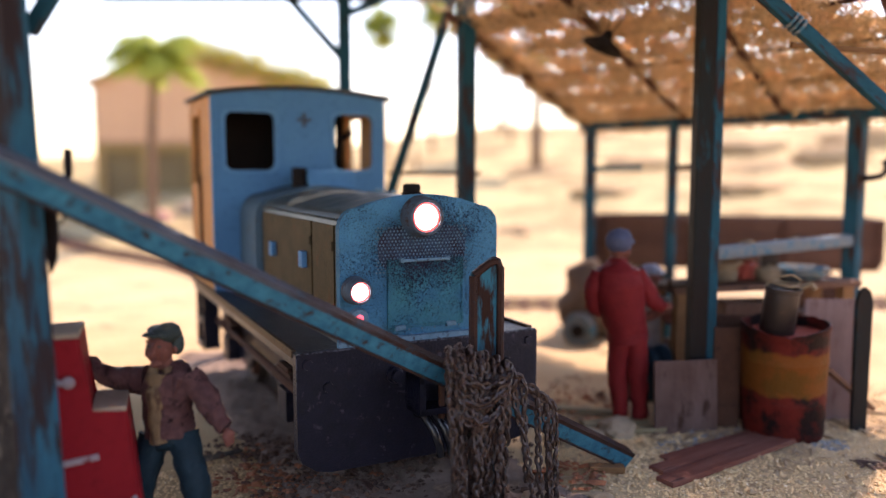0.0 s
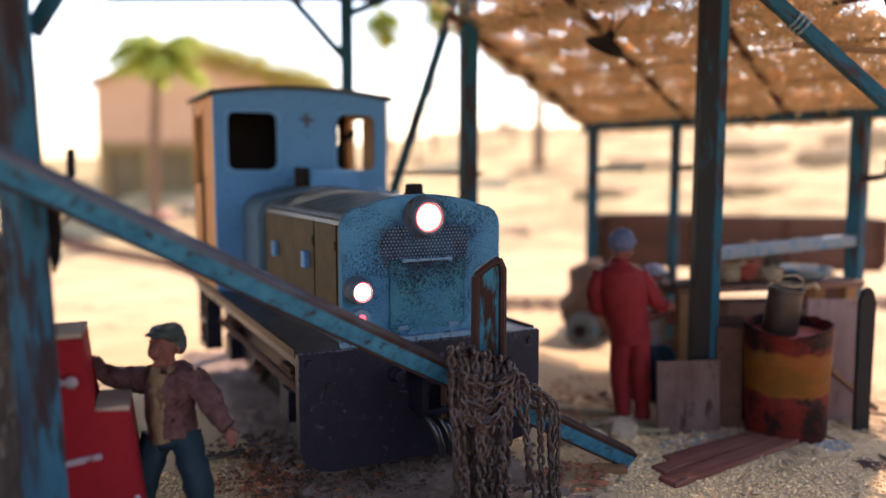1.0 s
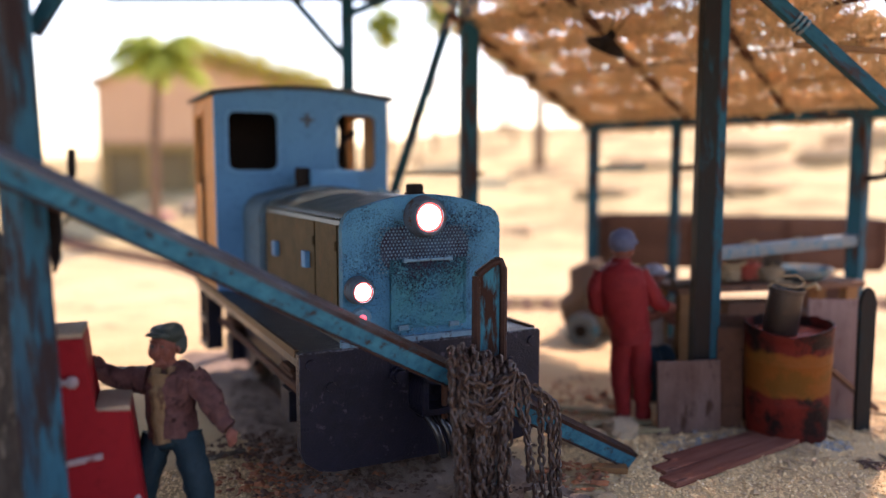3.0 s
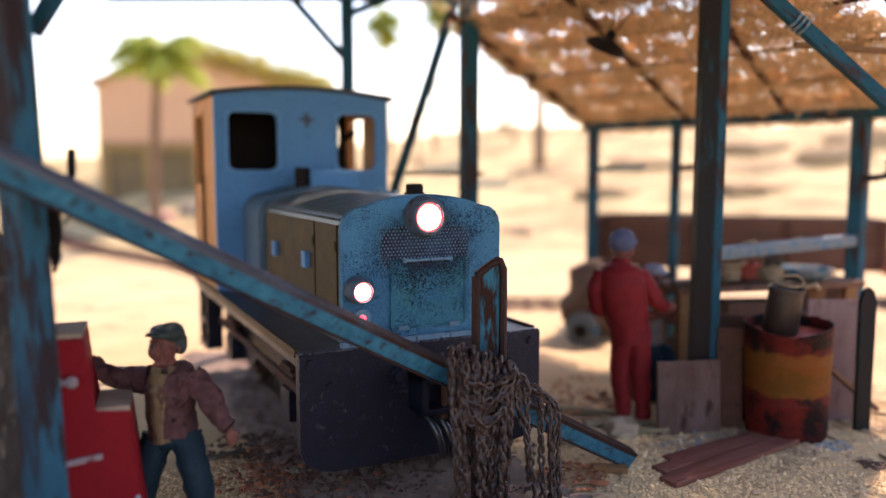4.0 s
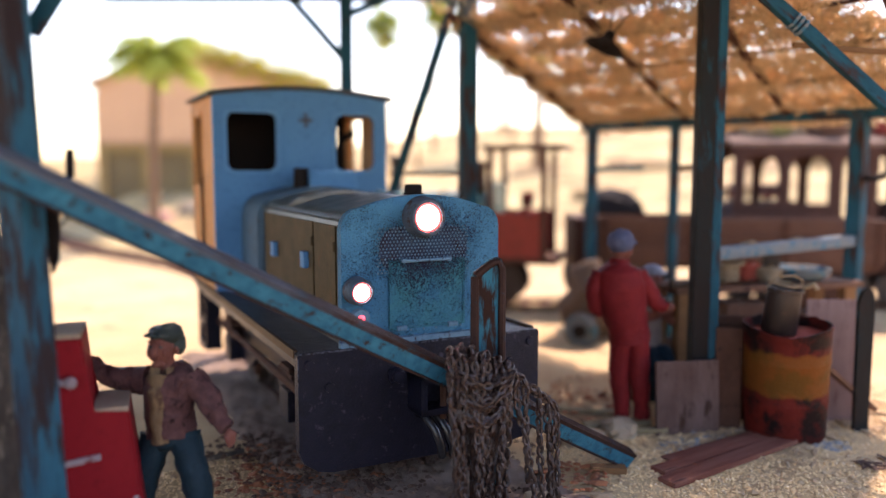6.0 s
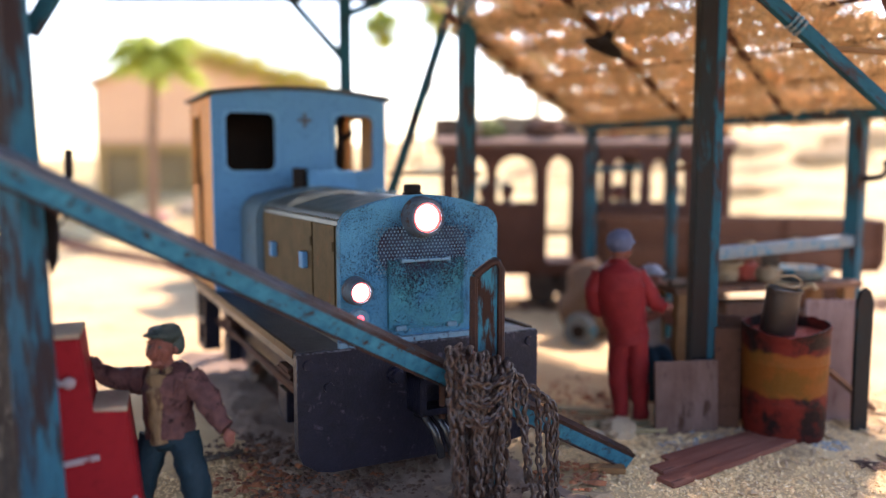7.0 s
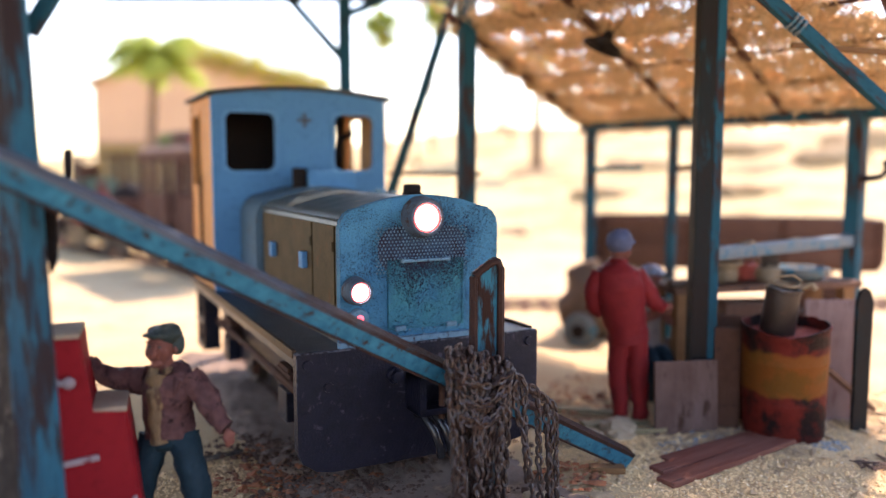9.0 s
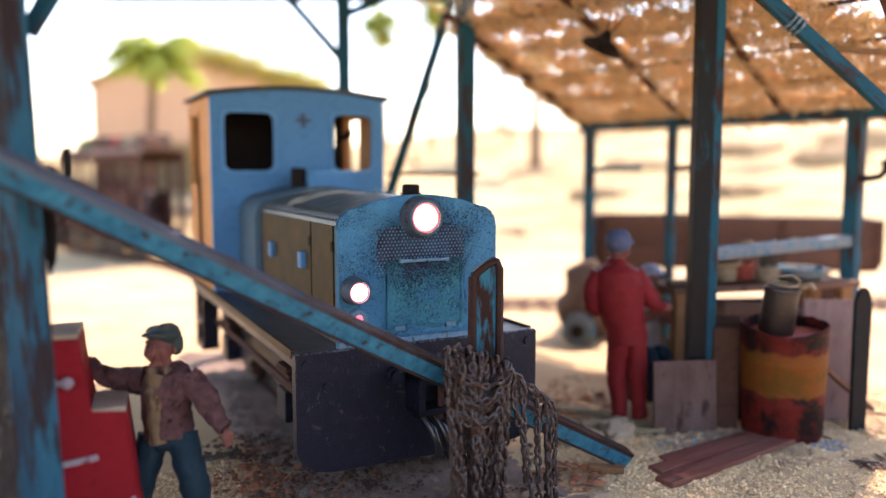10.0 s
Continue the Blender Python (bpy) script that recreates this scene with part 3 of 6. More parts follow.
def build_diesel():
    th = thing("diesel_locomotive", at(-2.95, 130, 0, 0, 0, 26.48), "small weathered blue narrow-gauge diesel locomotive with lit headlamps", "locomotive")
    dz = 25.3
    # buffer beam with clipped lower corners
    bm = bmesh.new()
    prism(bm, [(-22.1, dz - 0.3), (-21.7, dz), (21.7, dz), (22.1, dz - 0.3), (22.1, 9.5), (21.4, 7.6), (19, 6), (16.5, 5.5), (-16.5, 5.5), (-19, 6), (-21.4, 7.6), (-22.1, 9.5)], 0, 2.0)
    beam = part("buffer_beam", bm, BLACK, th, "black steel buffer beam with scuffed edges", rough=0.08)
    for x, z in ((-20.3, 23.4), (20.3, 23.4), (-17.0, 19.5), (16, 20)):
        bm = bmesh.new()
        rod(bm, (x, -0.35, z), (x, 0.1, z), 0.8, 0.9, 10)
        part("bolt", bm, BLACK, beam, smooth=True)
    # Thin strips on worn edges; their pale blue tone paints the rim highlight.
    bm = bmesh.new()
    box(bm, -21.8, -0.12, dz - 0.22, 21.8, 0.45, dz + 0.10, 0.08)
    box(bm, -22.16, -0.04, 15.5, -22.0, 0.3, dz - 0.2, 0.05)
    part("worn_edge", bm, WORN_LIT, beam, "worn edges with a painted bluish highlight", rough=0.12)
    bm = bmesh.new()
    box(bm, -21.5, 2.0, dz - 3.0, 21.5, 98.6, dz - 0.15, 0.2)
    part("footplate", bm, DECK, th, "dark tread-plate footplate")
    for sx in (-1, 1):
        bm = bmesh.new()
        box(bm, sx * 21.9 - 0.35, 2.0, dz - 1.1, sx * 21.9 + 0.35, 98.8, dz + 0.25, 0.15)
        part("valance", bm, EDGE, th, "rust-brown footplate edge", rough=0.1)
        bm = bmesh.new()
        prism(bm, [(4, 21), (96, 21), (96, 12), (86, 8), (64, 8), (60, 11), (40, 11), (36, 8), (14, 8), (4, 12)], sx * 14.5 - 0.6, sx * 14.5 + 0.6, "x")
        part("side_frame", bm, BLACK, th)
        for y in (24, 76):
            bm = bmesh.new()
            wheel_mesh(bm, (sx * 10.6, y, 10.4), 9.2, 3.0 * -sx)
            wh = part("wheel", bm, WHEEL, th, smooth=True)
            bm = bmesh.new()
            rod(bm, (sx * 10, y, 10.4), (sx * 17.5, y, 10.4), 1.6, 1.3, 12)
            box(bm, sx * 16.6 - 1.6, y - 3, 7.6, sx * 16.6 + 1.6, y + 3, 13.4, 0.4)
            part("axle_box", bm, BLACK, wh, smooth=False)
            bm = bmesh.new()
            for i in range(4):
                box(bm, sx * 16.6 - 1.3, y - 8 + i * 1.6, 14 + i * 1.0, sx * 16.6 + 1.3, y + 8 - i * 1.6, 14.8 + i * 1.0, 0.1)
            part("leaf_spring", bm, RUST, th)
            bm = bmesh.new()
            box(bm, sx * 13.6 - 0.8, y - 12.4, 6, sx * 13.6 + 0.8, y - 10.4, 16, 0.3)
            part("brake_block", bm, RUST, th)
        bm = bmesh.new()
        rod(bm, (sx * 18, 12, 15.5), (sx * 18, 92, 15.5), 0.7, seg=8)
        part("brake_rod", bm, RUST, th, smooth=True)
        # cab steps at the rear
        bm = bmesh.new()
        for z in (8, 14.5):
            box(bm, sx * 19.5 - 2.2, 86, z, sx * 19.5 + 2.2, 96, z + 1.2, 0.15)
        for y in (86.4, 95.6):
            box(bm, sx * 19.5 - 2.0, y - 0.5, 8, sx * 19.5 + 2.0, y + 0.5, 23, 0.1)
        part("cab_step", bm, BLACK, th)
    for y in (24, 76):
        bm = bmesh.new()
        rod(bm, (-11, y, 10.4), (11, y, 10.4), 1.3)
        part("axle", bm, BLACK, th, smooth=True)
    bm = bmesh.new()
    box(bm, -12, 6, 12, 12, 94, 22.5, 1)
    part("underframe", bm, DARK, th)
    # coupler pocket and hoses
    bm = bmesh.new()
    for z in (14.2, 19.4):
        box(bm, -3.6, -5.5, z, 5.4, 0, z + 1.1, 0.25)
    for x in (-3.6, 4.2):
        box(bm, x, -5.5, 14.2, x + 1.2, 0, 20.5, 0.25)
    box(bm, -2.5, -1.2, 15, 4.4, -0.2, 19.6)
    coup = part("coupler", bm, BLACK, th, "black coupler pocket")
    bm = bmesh.new()
    rod(bm, (0.9, -4.3, 13.2), (0.9, -4.3, 21.6), 0.55, seg=10)
    ball(bm, (0.9, -4.3, 21.6), 0.9, seg=10, rings=6)
    part("coupler_pin", bm, RUST, coup, smooth=True)
    for i, x in enumerate((-1.6, 0.4, 2.6)):
        bm = bmesh.new()
        tube(bm, [(x, 0, 13.2), (x + 0.3, -2.2, 13.4), (x + 1.0, -4.3, 11.4), (x + 1.8, -4.9, 8.8), (x + 2.4, -4.2, 6.8)], 0.75, 10)
        part("hose", bm, HOSE, th, "glossy black rubber hose", smooth=True)
    bm = bmesh.new()
    ball(bm, (-5.8, -0.6, 20.3), 1.5, 1, 0.7, 1, 12, 8)
    rod(bm, (-5.8, -2.2, 20.3), (-5.8, 0, 20.3), 1.0, 1.3)
    part("coupling_boss", bm, BLACK, th, smooth=True)

    # radiator front
    bm = bmesh.new()
    prism(bm, arch(14.4, dz, dz + 22.4, 2.0, 3.4), 1.3, 3.0)
    front = part("radiator_front", bm, FRONT, th, "blue radiator front with chipped paint and grime", smooth=True, rough=0.05)
    bm = bmesh.new()
    box(bm, -15.0, 0.2, dz - 0.1, 15.0, 1.5, dz + 1.0, 0.15)
    strip = part("base_strip", bm, BLUEGREY, front, "worn angle strip with rivets", rough=0.06)
    bm = bmesh.new()
    rivets(bm, (-14, 0.6, dz + 1.05), (14, 0.6, dz + 1.05), 13, 0.28)
    rivets(bm, (-14, 1.3, dz + 1.9), (14, 1.3, dz + 1.9), 13, 0.2)
    part("rivet_row", bm, BLUEGREY, front, smooth=True)
    bm = bmesh.new()
    box(bm, -6.0, 0.95, dz + 2.6, 7.2, 1.5, dz + 13.4, 0.12)
    door = part("radiator_panel", bm, PANEL, front, "pitted teal-blue access panel", rough=0.05)
    bm = bmesh.new()
    for x0, x1, z0, z1 in ((-6.3, 7.5, dz + 13.4, dz + 13.75), (-6.3, 7.5, dz + 2.25, dz + 2.6), (-6.35, -6.0, dz + 2.4, dz + 13.6), (7.2, 7.55, dz + 2.4, dz + 13.6)):
        box(bm, x0, 0.8, z0, x1, 1.4, z1, 0.08)
    part("panel_edge", bm, PANEL, door, rough=0.06)
    for x in (-4.2, 5.2):
        bm = bmesh.new()
        box(bm, x - 0.9, 0.45, dz + 2.0, x + 0.9, 1.2, dz + 2.8, 0.15)
        part("hinge", bm, BLUEGREY, door)
    bm = bmesh.new()
    rod(bm, (-3.9, 0.3, 38.9), (4.4, 0.3, 38.9), 0.28, seg=8)
    for x in (-3.9, 4.4):
        rod(bm, (x, 0.2, 38.9), (x, 1.3, 38.9), 0.4, seg=8)
    part("handle_bar", bm, BLUEGREY, front, "thin worn handle bar", smooth=True)
    # perforated mesh over the radiator
    bm = bmesh.new()
    prism(bm, rounded(-7.9, 37.0, 8.1, 44.4, 3.2), 1.2, 1.4)
    mesh = part("radiator_mesh", bm, MESH, front, "grimy perforated radiator mesh")
    # Studs coloured lighter than the plate, standing in for light on the bumps.
    bm = bmesh.new()
    for j in range(14):
        for i in range(27):
            x, z = -8.2 + i * 0.63 + (j % 2) * 0.31, 37.0 + j * 0.56
            if (x * x + (z - 46) ** 2) < 9.5 or abs(x) > 8.3:
                continue
            bmesh.ops.create_cone(bm, cap_ends=False, segments=4, radius1=0.22, radius2=0.05, depth=0.22,
                                  matrix=Matrix.Translation((x, 1.02, z)) @ Matrix.Rotation(radians(90), 4, "X"))
    tagged(part("mesh_studs", bm, BLUEGREY, mesh), kind="stuff")

    # lamps
    def lamp(x, z, r, y0):
        bm = bmesh.new()
        prof = [(r * 1.05, 0), (r * 1.5, -0.1), (r * 1.42, -1.2), (r * 1.34, -2.6), (r * 1.24, -3.1), (r * 1.06, -3.1), (r * 1.0, -2.3)]
        lathe(bm, prof, 32)
        bm.transform(Matrix.Translation((x, y0, z)) @ Matrix.Rotation(radians(-90), 4, "X"))
        hd = part("headlamp", bm, GRIME, th, "round lit headlamp", smooth=True)
        bm = bmesh.new()
        lathe(bm, [(r * 1.01, 0), (r * 1.01, -0.35), (r * 0.88, -0.45), (r * 0.88, 0)], 32)
        bm.transform(Matrix.Translation((x, y0 - 2.35, z)) @ Matrix.Rotation(radians(-90), 4, "X"))
        part("lens_rim", bm, LAMP_RIM, hd, "pink-red glowing lens rim", smooth=True)
        bm = bmesh.new()
        lathe(bm, [(0.01, -0.75), (r * 0.5, -0.62), (r * 0.8, -0.3), (r * 0.88, 0)], 32)
        bm.transform(Matrix.Translation((x, y0 - 2.3, z)) @ Matrix.Rotation(radians(-90), 4, "X"))
        part("lens", bm, LAMP, hd, "white glowing lens", smooth=True)

    lamp(-0.35, 46.0, 2.35, 1.4)
    lamp(-12.0, 34.5, 1.55, 1.3)
    bm = bmesh.new()
    lathe(bm, [(0.7, -0.9), (1.5, -0.8), (1.7, -0.3), (1.7, 0.6)], 20)
    bm.transform(Matrix.Translation((-11.5, 1.0, 29.9)) @ Matrix.Rotation(radians(-90), 4, "X"))
    tl = part("tail_lamp", bm, BLUEGREY, th, "small round tail lamp", smooth=True)
    bm = bmesh.new()
    ball(bm, (-11.5, 0.3, 29.9), 0.72, 1, 0.6, 1, 12, 8)
    part("lens", bm, LAMP_RED, tl, "faint red lens", smooth=True)

    # hood with side doors
    bm = bmesh.new()
    prism(bm, arch(13.9, dz, dz + 22.0, 2.0, 3.2), 3.0, 69.4)
    hood = part("hood", bm, HOOD, th, "olive and rust stained engine hood", smooth=True, rough=0.05)
    for sx in (-1, 1):
        for y0, y1 in ((5.0, 16.4), (17.2, 52.0)):
            bm = bmesh.new()
            box(bm, sx * 13.95 - 0.22, y0, dz + 1.6, sx * 13.95 + 0.22, y1, dz + 19.4, 0.12)
            dr = part("side_door", bm, HOOD_DOOR, hood, "rust-brown hood door", rough=0.04)
            if y0 > 10:
                for y2 in (y0 + 2.6, y0 + 24.0):
                    bm = bmesh.new()
                    box(bm, sx * 14.6 - 0.55, y2, dz + 10.8, sx * 14.6 + 0.55, y2 + 2.4, dz + 13.8, 0.3)
                    part("latch", bm, BLUE, dr, "blue door latch")
            bm = bmesh.new()
            for z in (dz + 5, dz + 16):
                rod(bm, (sx * 14.25, y0 + 0.1, z - 0.8), (sx * 14.25, y0 + 0.1, z + 0.8), 0.28, seg=8)
            part("hinge", bm, HOOD_DOOR, dr)
        bm = bmesh.new()
        rivets(bm, (sx * 13.85, 4, dz + 20.4), (sx * 13.85, 68, dz + 20.4), 44, 0.26)
        rivets(bm, (sx * 13.95, 4.1, dz + 1), (sx * 13.95, 4.1, dz + 19.4), 14, 0.2)
        part("rivet_row", bm, HOOD, hood, smooth=True)
    bm = bmesh.new()
    prism(bm, arch(15.3, dz, dz + 23.0, 1.7, 5.0), 53.0, 69.3)
    es = [e for e in bm.edges if all(abs(v.co.y - 53.0) < 0.01 for v in e.verts)]
    bmesh.ops.bevel(bm, geom=es, offset=0.7, segments=3, affect="EDGES")
    part("rear_cowl", bm, COWL, hood, "blue-grey rounded cowl before the cab", smooth=True)
    bm = bmesh.new()
    lathe(bm, [(1.9, 0), (1.9, 0.5), (1.6, 0.7), (1.6, 1.9), (1.3, 2.2), (0.01, 2.25)], 16, (4.8, 16, dz + 23.6))
    part("filler_cap", bm, DARK, hood, "dark radiator filler cap", smooth=True)
    bm = bmesh.new()
    tube(bm, [(8.6, 5, dz + 23.2), (9.2, 4.6, dz + 24.6), (8.2, 4.2, dz + 25.6)], 0.07, 5)
    part("wire", bm, DARK, hood)
    bm = bmesh.new()
    box(bm, -2.2, 57, dz + 22.2, 9.0, 66, dz + 28.0, 0.5)
    part("air_intake_box", bm, BLUE, hood, "blue box on the hood")
    bm = bmesh.new()
    lathe(bm, [(1.7, 0), (1.7, 5.6), (1.4, 5.8), (1.35, 4.0)], 14, (-3.6, 60, dz + 23.0))
    part("exhaust_stub", bm, DARK, hood, "short dark exhaust stub", smooth=True)
    bm = bmesh.new()
    box(bm, 3.0, 33.4, dz + 23.6, 9.4, 34, dz + 24.1, 0.1)
    box(bm, 4.4, 32.8, dz + 23.6, 5.6, 33.6, dz + 24.5, 0.15)
    part("grab_rail", bm, BLUEGREY, hood)

    # cab
    h = dz + 45.5
    bm = bmesh.new()
    wins = [rounded(-18.2, 53.5, -6.6, 66.9, 1.9), rounded(8.0, 53.5, 18.2, 66.9, 1.9)]
    outer = arch(21.3, dz, h, 1.7, 0.8)
    holed(bm, outer, wins, 69.4, 70.6)
    cf = part("cab_front", bm, BLUE, th, "blue cab front with two rounded windows")
    for w in wins:
        cx, cz = sum(p[0] for p in w) / len(w), sum(p[1] for p in w) / len(w)
        bm = bmesh.new()
        big = [(cx + (a - cx) * 1.15, cz + (b - cz) * 1.12) for a, b in w]
        holed(bm, big, [w], 69.05, 69.45)
        part("window_frame", bm, BLUE_LIGHT, cf)
    bm = bmesh.new()
    for k in range(2):
        box(bm, -1.7, 69.0, -0.4, 1.7, 69.45, 0.5, 0.1, Matrix.Translation((0.5, 0, 65.4)) @ Matrix.Rotation(radians(90 * k), 4, "Y"))
    part("plate", bm, GRIME, cf, "small dark plate")
    # Rear wall coloured near-black to stand in for the dim cab interior.
    bm = bmesh.new()
    holed(bm, outer, wins[1:], 97.6, 98.6)
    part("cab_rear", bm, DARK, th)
    for sx in (-1, 1):
        bm = bmesh.new()
        holed(bm, [(70.6, dz), (97.6, dz), (97.6, h - 0.3), (70.6, h - 0.3)], [[(84, 50), (95.5, 50), (95.5, 67), (84, 67)]], sx * 21.3, sx * 20.2, "x")
        cs = part("cab_side", bm, CABSIDE, th, "rust-stained cab side, its orange raised to stand in for warm light")
        bm = bmesh.new()
        box(bm, sx * 21.45 - 0.2, 83.2, dz + 1, sx * 21.45 + 0.2, 84.0, 68, 0.1)
        box(bm, sx * 21.45 - 0.2, 95.6, dz + 1, sx * 21.45 + 0.2, 96.4, 68, 0.1)
        box(bm, sx * 21.45 - 0.2, 83.2, 48.6, sx * 21.45 + 0.2, 96.4, 49.6, 0.1)
        part("cab_door_frame", bm, CABSIDE, cs)
        bm = bmesh.new()
        rod(bm, (sx * 22.2, 81.5, 30), (sx * 22.2, 81.5, 52), 0.3, seg=8)
        part("handrail", bm, DARK, cs)
    roof = bmesh.new()
    n = 16
    rows = []
    for y in (67.8, 99.8):
        top, bot = [], []
        for i in range(n + 1):
            x = -22.4 + 44.8 * i / n
            z = h + 1.9 * (1 - (x / 22.4) ** 2) - 0.2
            top.append(roof.verts.new((x, y, z + 0.9)))
            bot.append(roof.verts.new((x, y, z)))
        rows.append((top, bot))
    for i in range(n):
        roof.faces.new((rows[0][0][i], rows[0][0][i + 1], rows[1][0][i + 1], rows[1][0][i]))
        roof.faces.new((rows[0][1][i], rows[1][1][i], rows[1][1][i + 1], rows[0][1][i + 1]))
        for r in rows:
            roof.faces.new((r[0][i], r[1][i], r[1][i + 1], r[0][i + 1]))
    for i in (0, n):
        roof.faces.new((rows[0][0][i], rows[1][0][i], rows[1][1][i], rows[0][1][i]))
    part("cab_roof", roof, ROOF, th, "rusty curved cab roof")
    bm = bmesh.new()
    box(bm, -20, 70.8, dz - 0.1, 20, 97.4, dz + 0.4)
    box(bm, -14, 72, dz + 0.4, 3, 80, dz + 24, 1)
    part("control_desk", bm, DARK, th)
    bm = bmesh.new()
    tube(bm, [(8, 78, dz + 24), (13, 78.5, dz + 36), (16, 79, dz + 38)], 0.9, 8)
    box(bm, 5, 86, dz + 0.4, 10.5, 97, dz + 44, 0.5)
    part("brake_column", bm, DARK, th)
    return th


build_diesel()


# ---- shed frame, and an unseen roof added for shade ----
beam_between("top_beam", (-110, 263, 109.5), (20, 263, 109.5), 3.5, 3.5, TEAL, "teal timber tie beam of the shed", "beam", "shed beams")
beam_between("brace", (-31.6, 262, 88), (-50, 262, 109), 2.6, 2.6, TEAL, "teal diagonal brace under the tie beam", "brace", "shed braces")
beam_between("brace", (-31.6, 261, 103), (-17, 261, 109), 2.2, 2.2, TEAL, "short teal diagonal brace", "brace", "shed braces")
beam_between("brace", (-15.5, 230, 46), (3.5, 230, 104), 2.7, 2.7, TEAL, "long dark teal leaning strut", "brace", "shed braces")
beam_between("brace", (-47.6, 93, 69.5), (-41.5, 93, 78.5), 1.3, 1.8, TEAL, "thin teal brace at the post", "brace", "shed braces")
beam_between("rail", (-16, 232, 52.5), (10, 216, 52.5), 1.0, 1.0, RUST, "thin brown rail between strut and post", "rail")


def corrugated_roof():
    th = thing("shade_roof", at(0, 0, 112), "unseen corrugated roof added to shade the locomotive and yard", "roof")
    # Both sheets stay out of view, sized to keep sun off the foreground.
    for x0, x1, y0, y1 in ((-190.0, 0.0, 0.0, 262.0), (0.0, 75.0, 40.0, 200.0)):
        sheet(th, x0, x1, y0, y1, 2.0)


def sheet(th, x0, x1, y0, y1, step):
    bm = bmesh.new()
    n = int((x1 - x0) / step)
    lo = [bm.verts.new((x0 + i * step, y0, 1.0 * (i % 2))) for i in range(n + 1)]
    hi = [bm.verts.new((x0 + i * step, y1, 1.0 * (i % 2))) for i in range(n + 1)]
    lo2 = [bm.verts.new((x0 + i * step, y0, 1.0 * (i % 2) + 0.5)) for i in range(n + 1)]
    hi2 = [bm.verts.new((x0 + i * step, y1, 1.0 * (i % 2) + 0.5)) for i in range(n + 1)]
    for i in range(n):
        bm.faces.new((lo[i], lo[i + 1], hi[i + 1], hi[i]))
        bm.faces.new((lo2[i], hi2[i], hi2[i + 1], lo2[i + 1]))
        bm.faces.new((hi[i], hi[i + 1], hi2[i + 1], hi2[i]))
        bm.faces.new((lo[i], lo2[i], lo2[i + 1], lo[i + 1]))
    part("roof_sheet", bm, RUST, th)


corrugated_roof()


# ---- thatched shelter ----
def roof_point(u, v):
    """u from the high edge (0) to the low eave (1); v from the corner by the open yard (0) to the far side (1)."""
    return C + (A - C) * u + (D - C) * v


beam_between("eave_beam", A - (B - A) * 0.04 + Vector((0, 0, -1)), B + (B - A) * 0.45 + Vector((0, 0, -1)), 2.6, 2.6, TEAL, "teal timber eave beam under the thatch", "beam")
beam_between("ridge_beam", C + (C - D) * 0.1 + Vector((0, 0, 2)), D + (D - C) * 0.5 + Vector((0, 0, 2)), 3, 3, RUST, "dark timber beam at the high edge", "beam")
for v in (-0.02, 0.5, 0.93, 1.4):
    beam_between("rafter", roof_point(-0.15, v) + Vector((0, 0, -0.6)), roof_point(1.04, v) + Vector((0, 0, -0.6)), 1.7, 1.7, RUST, "dark round rafter pole under the thatch", "rafter", "rafters")
for u in (0.22, 0.47, 0.72):
    beam_between("purlin", roof_point(u, -0.08) + Vector((0, 0, 0.6)), roof_point(u, 1.75) + Vector((0, 0, 0.6)), 0.9, 0.9, RUST, "thin brown purlin stick", "purlin", "purlins")


def worn_through(u, v):
    """True beyond the worn high edge and inside the three large holes."""
    if u < -0.03 - 0.32 * max(0.0, v) or u < v - 1.02:
        return True
    return any(((u - a) / p) ** 2 + ((v - b) / q) ** 2 < 1 for a, b, p, q in ((0.42, 0.09, 0.10, 0.03), (0.16, 0.13, 0.05, 0.04), (0.17, 0.34, 0.03, 0.03), (0.08, 0.55, 0.03, 0.04)))


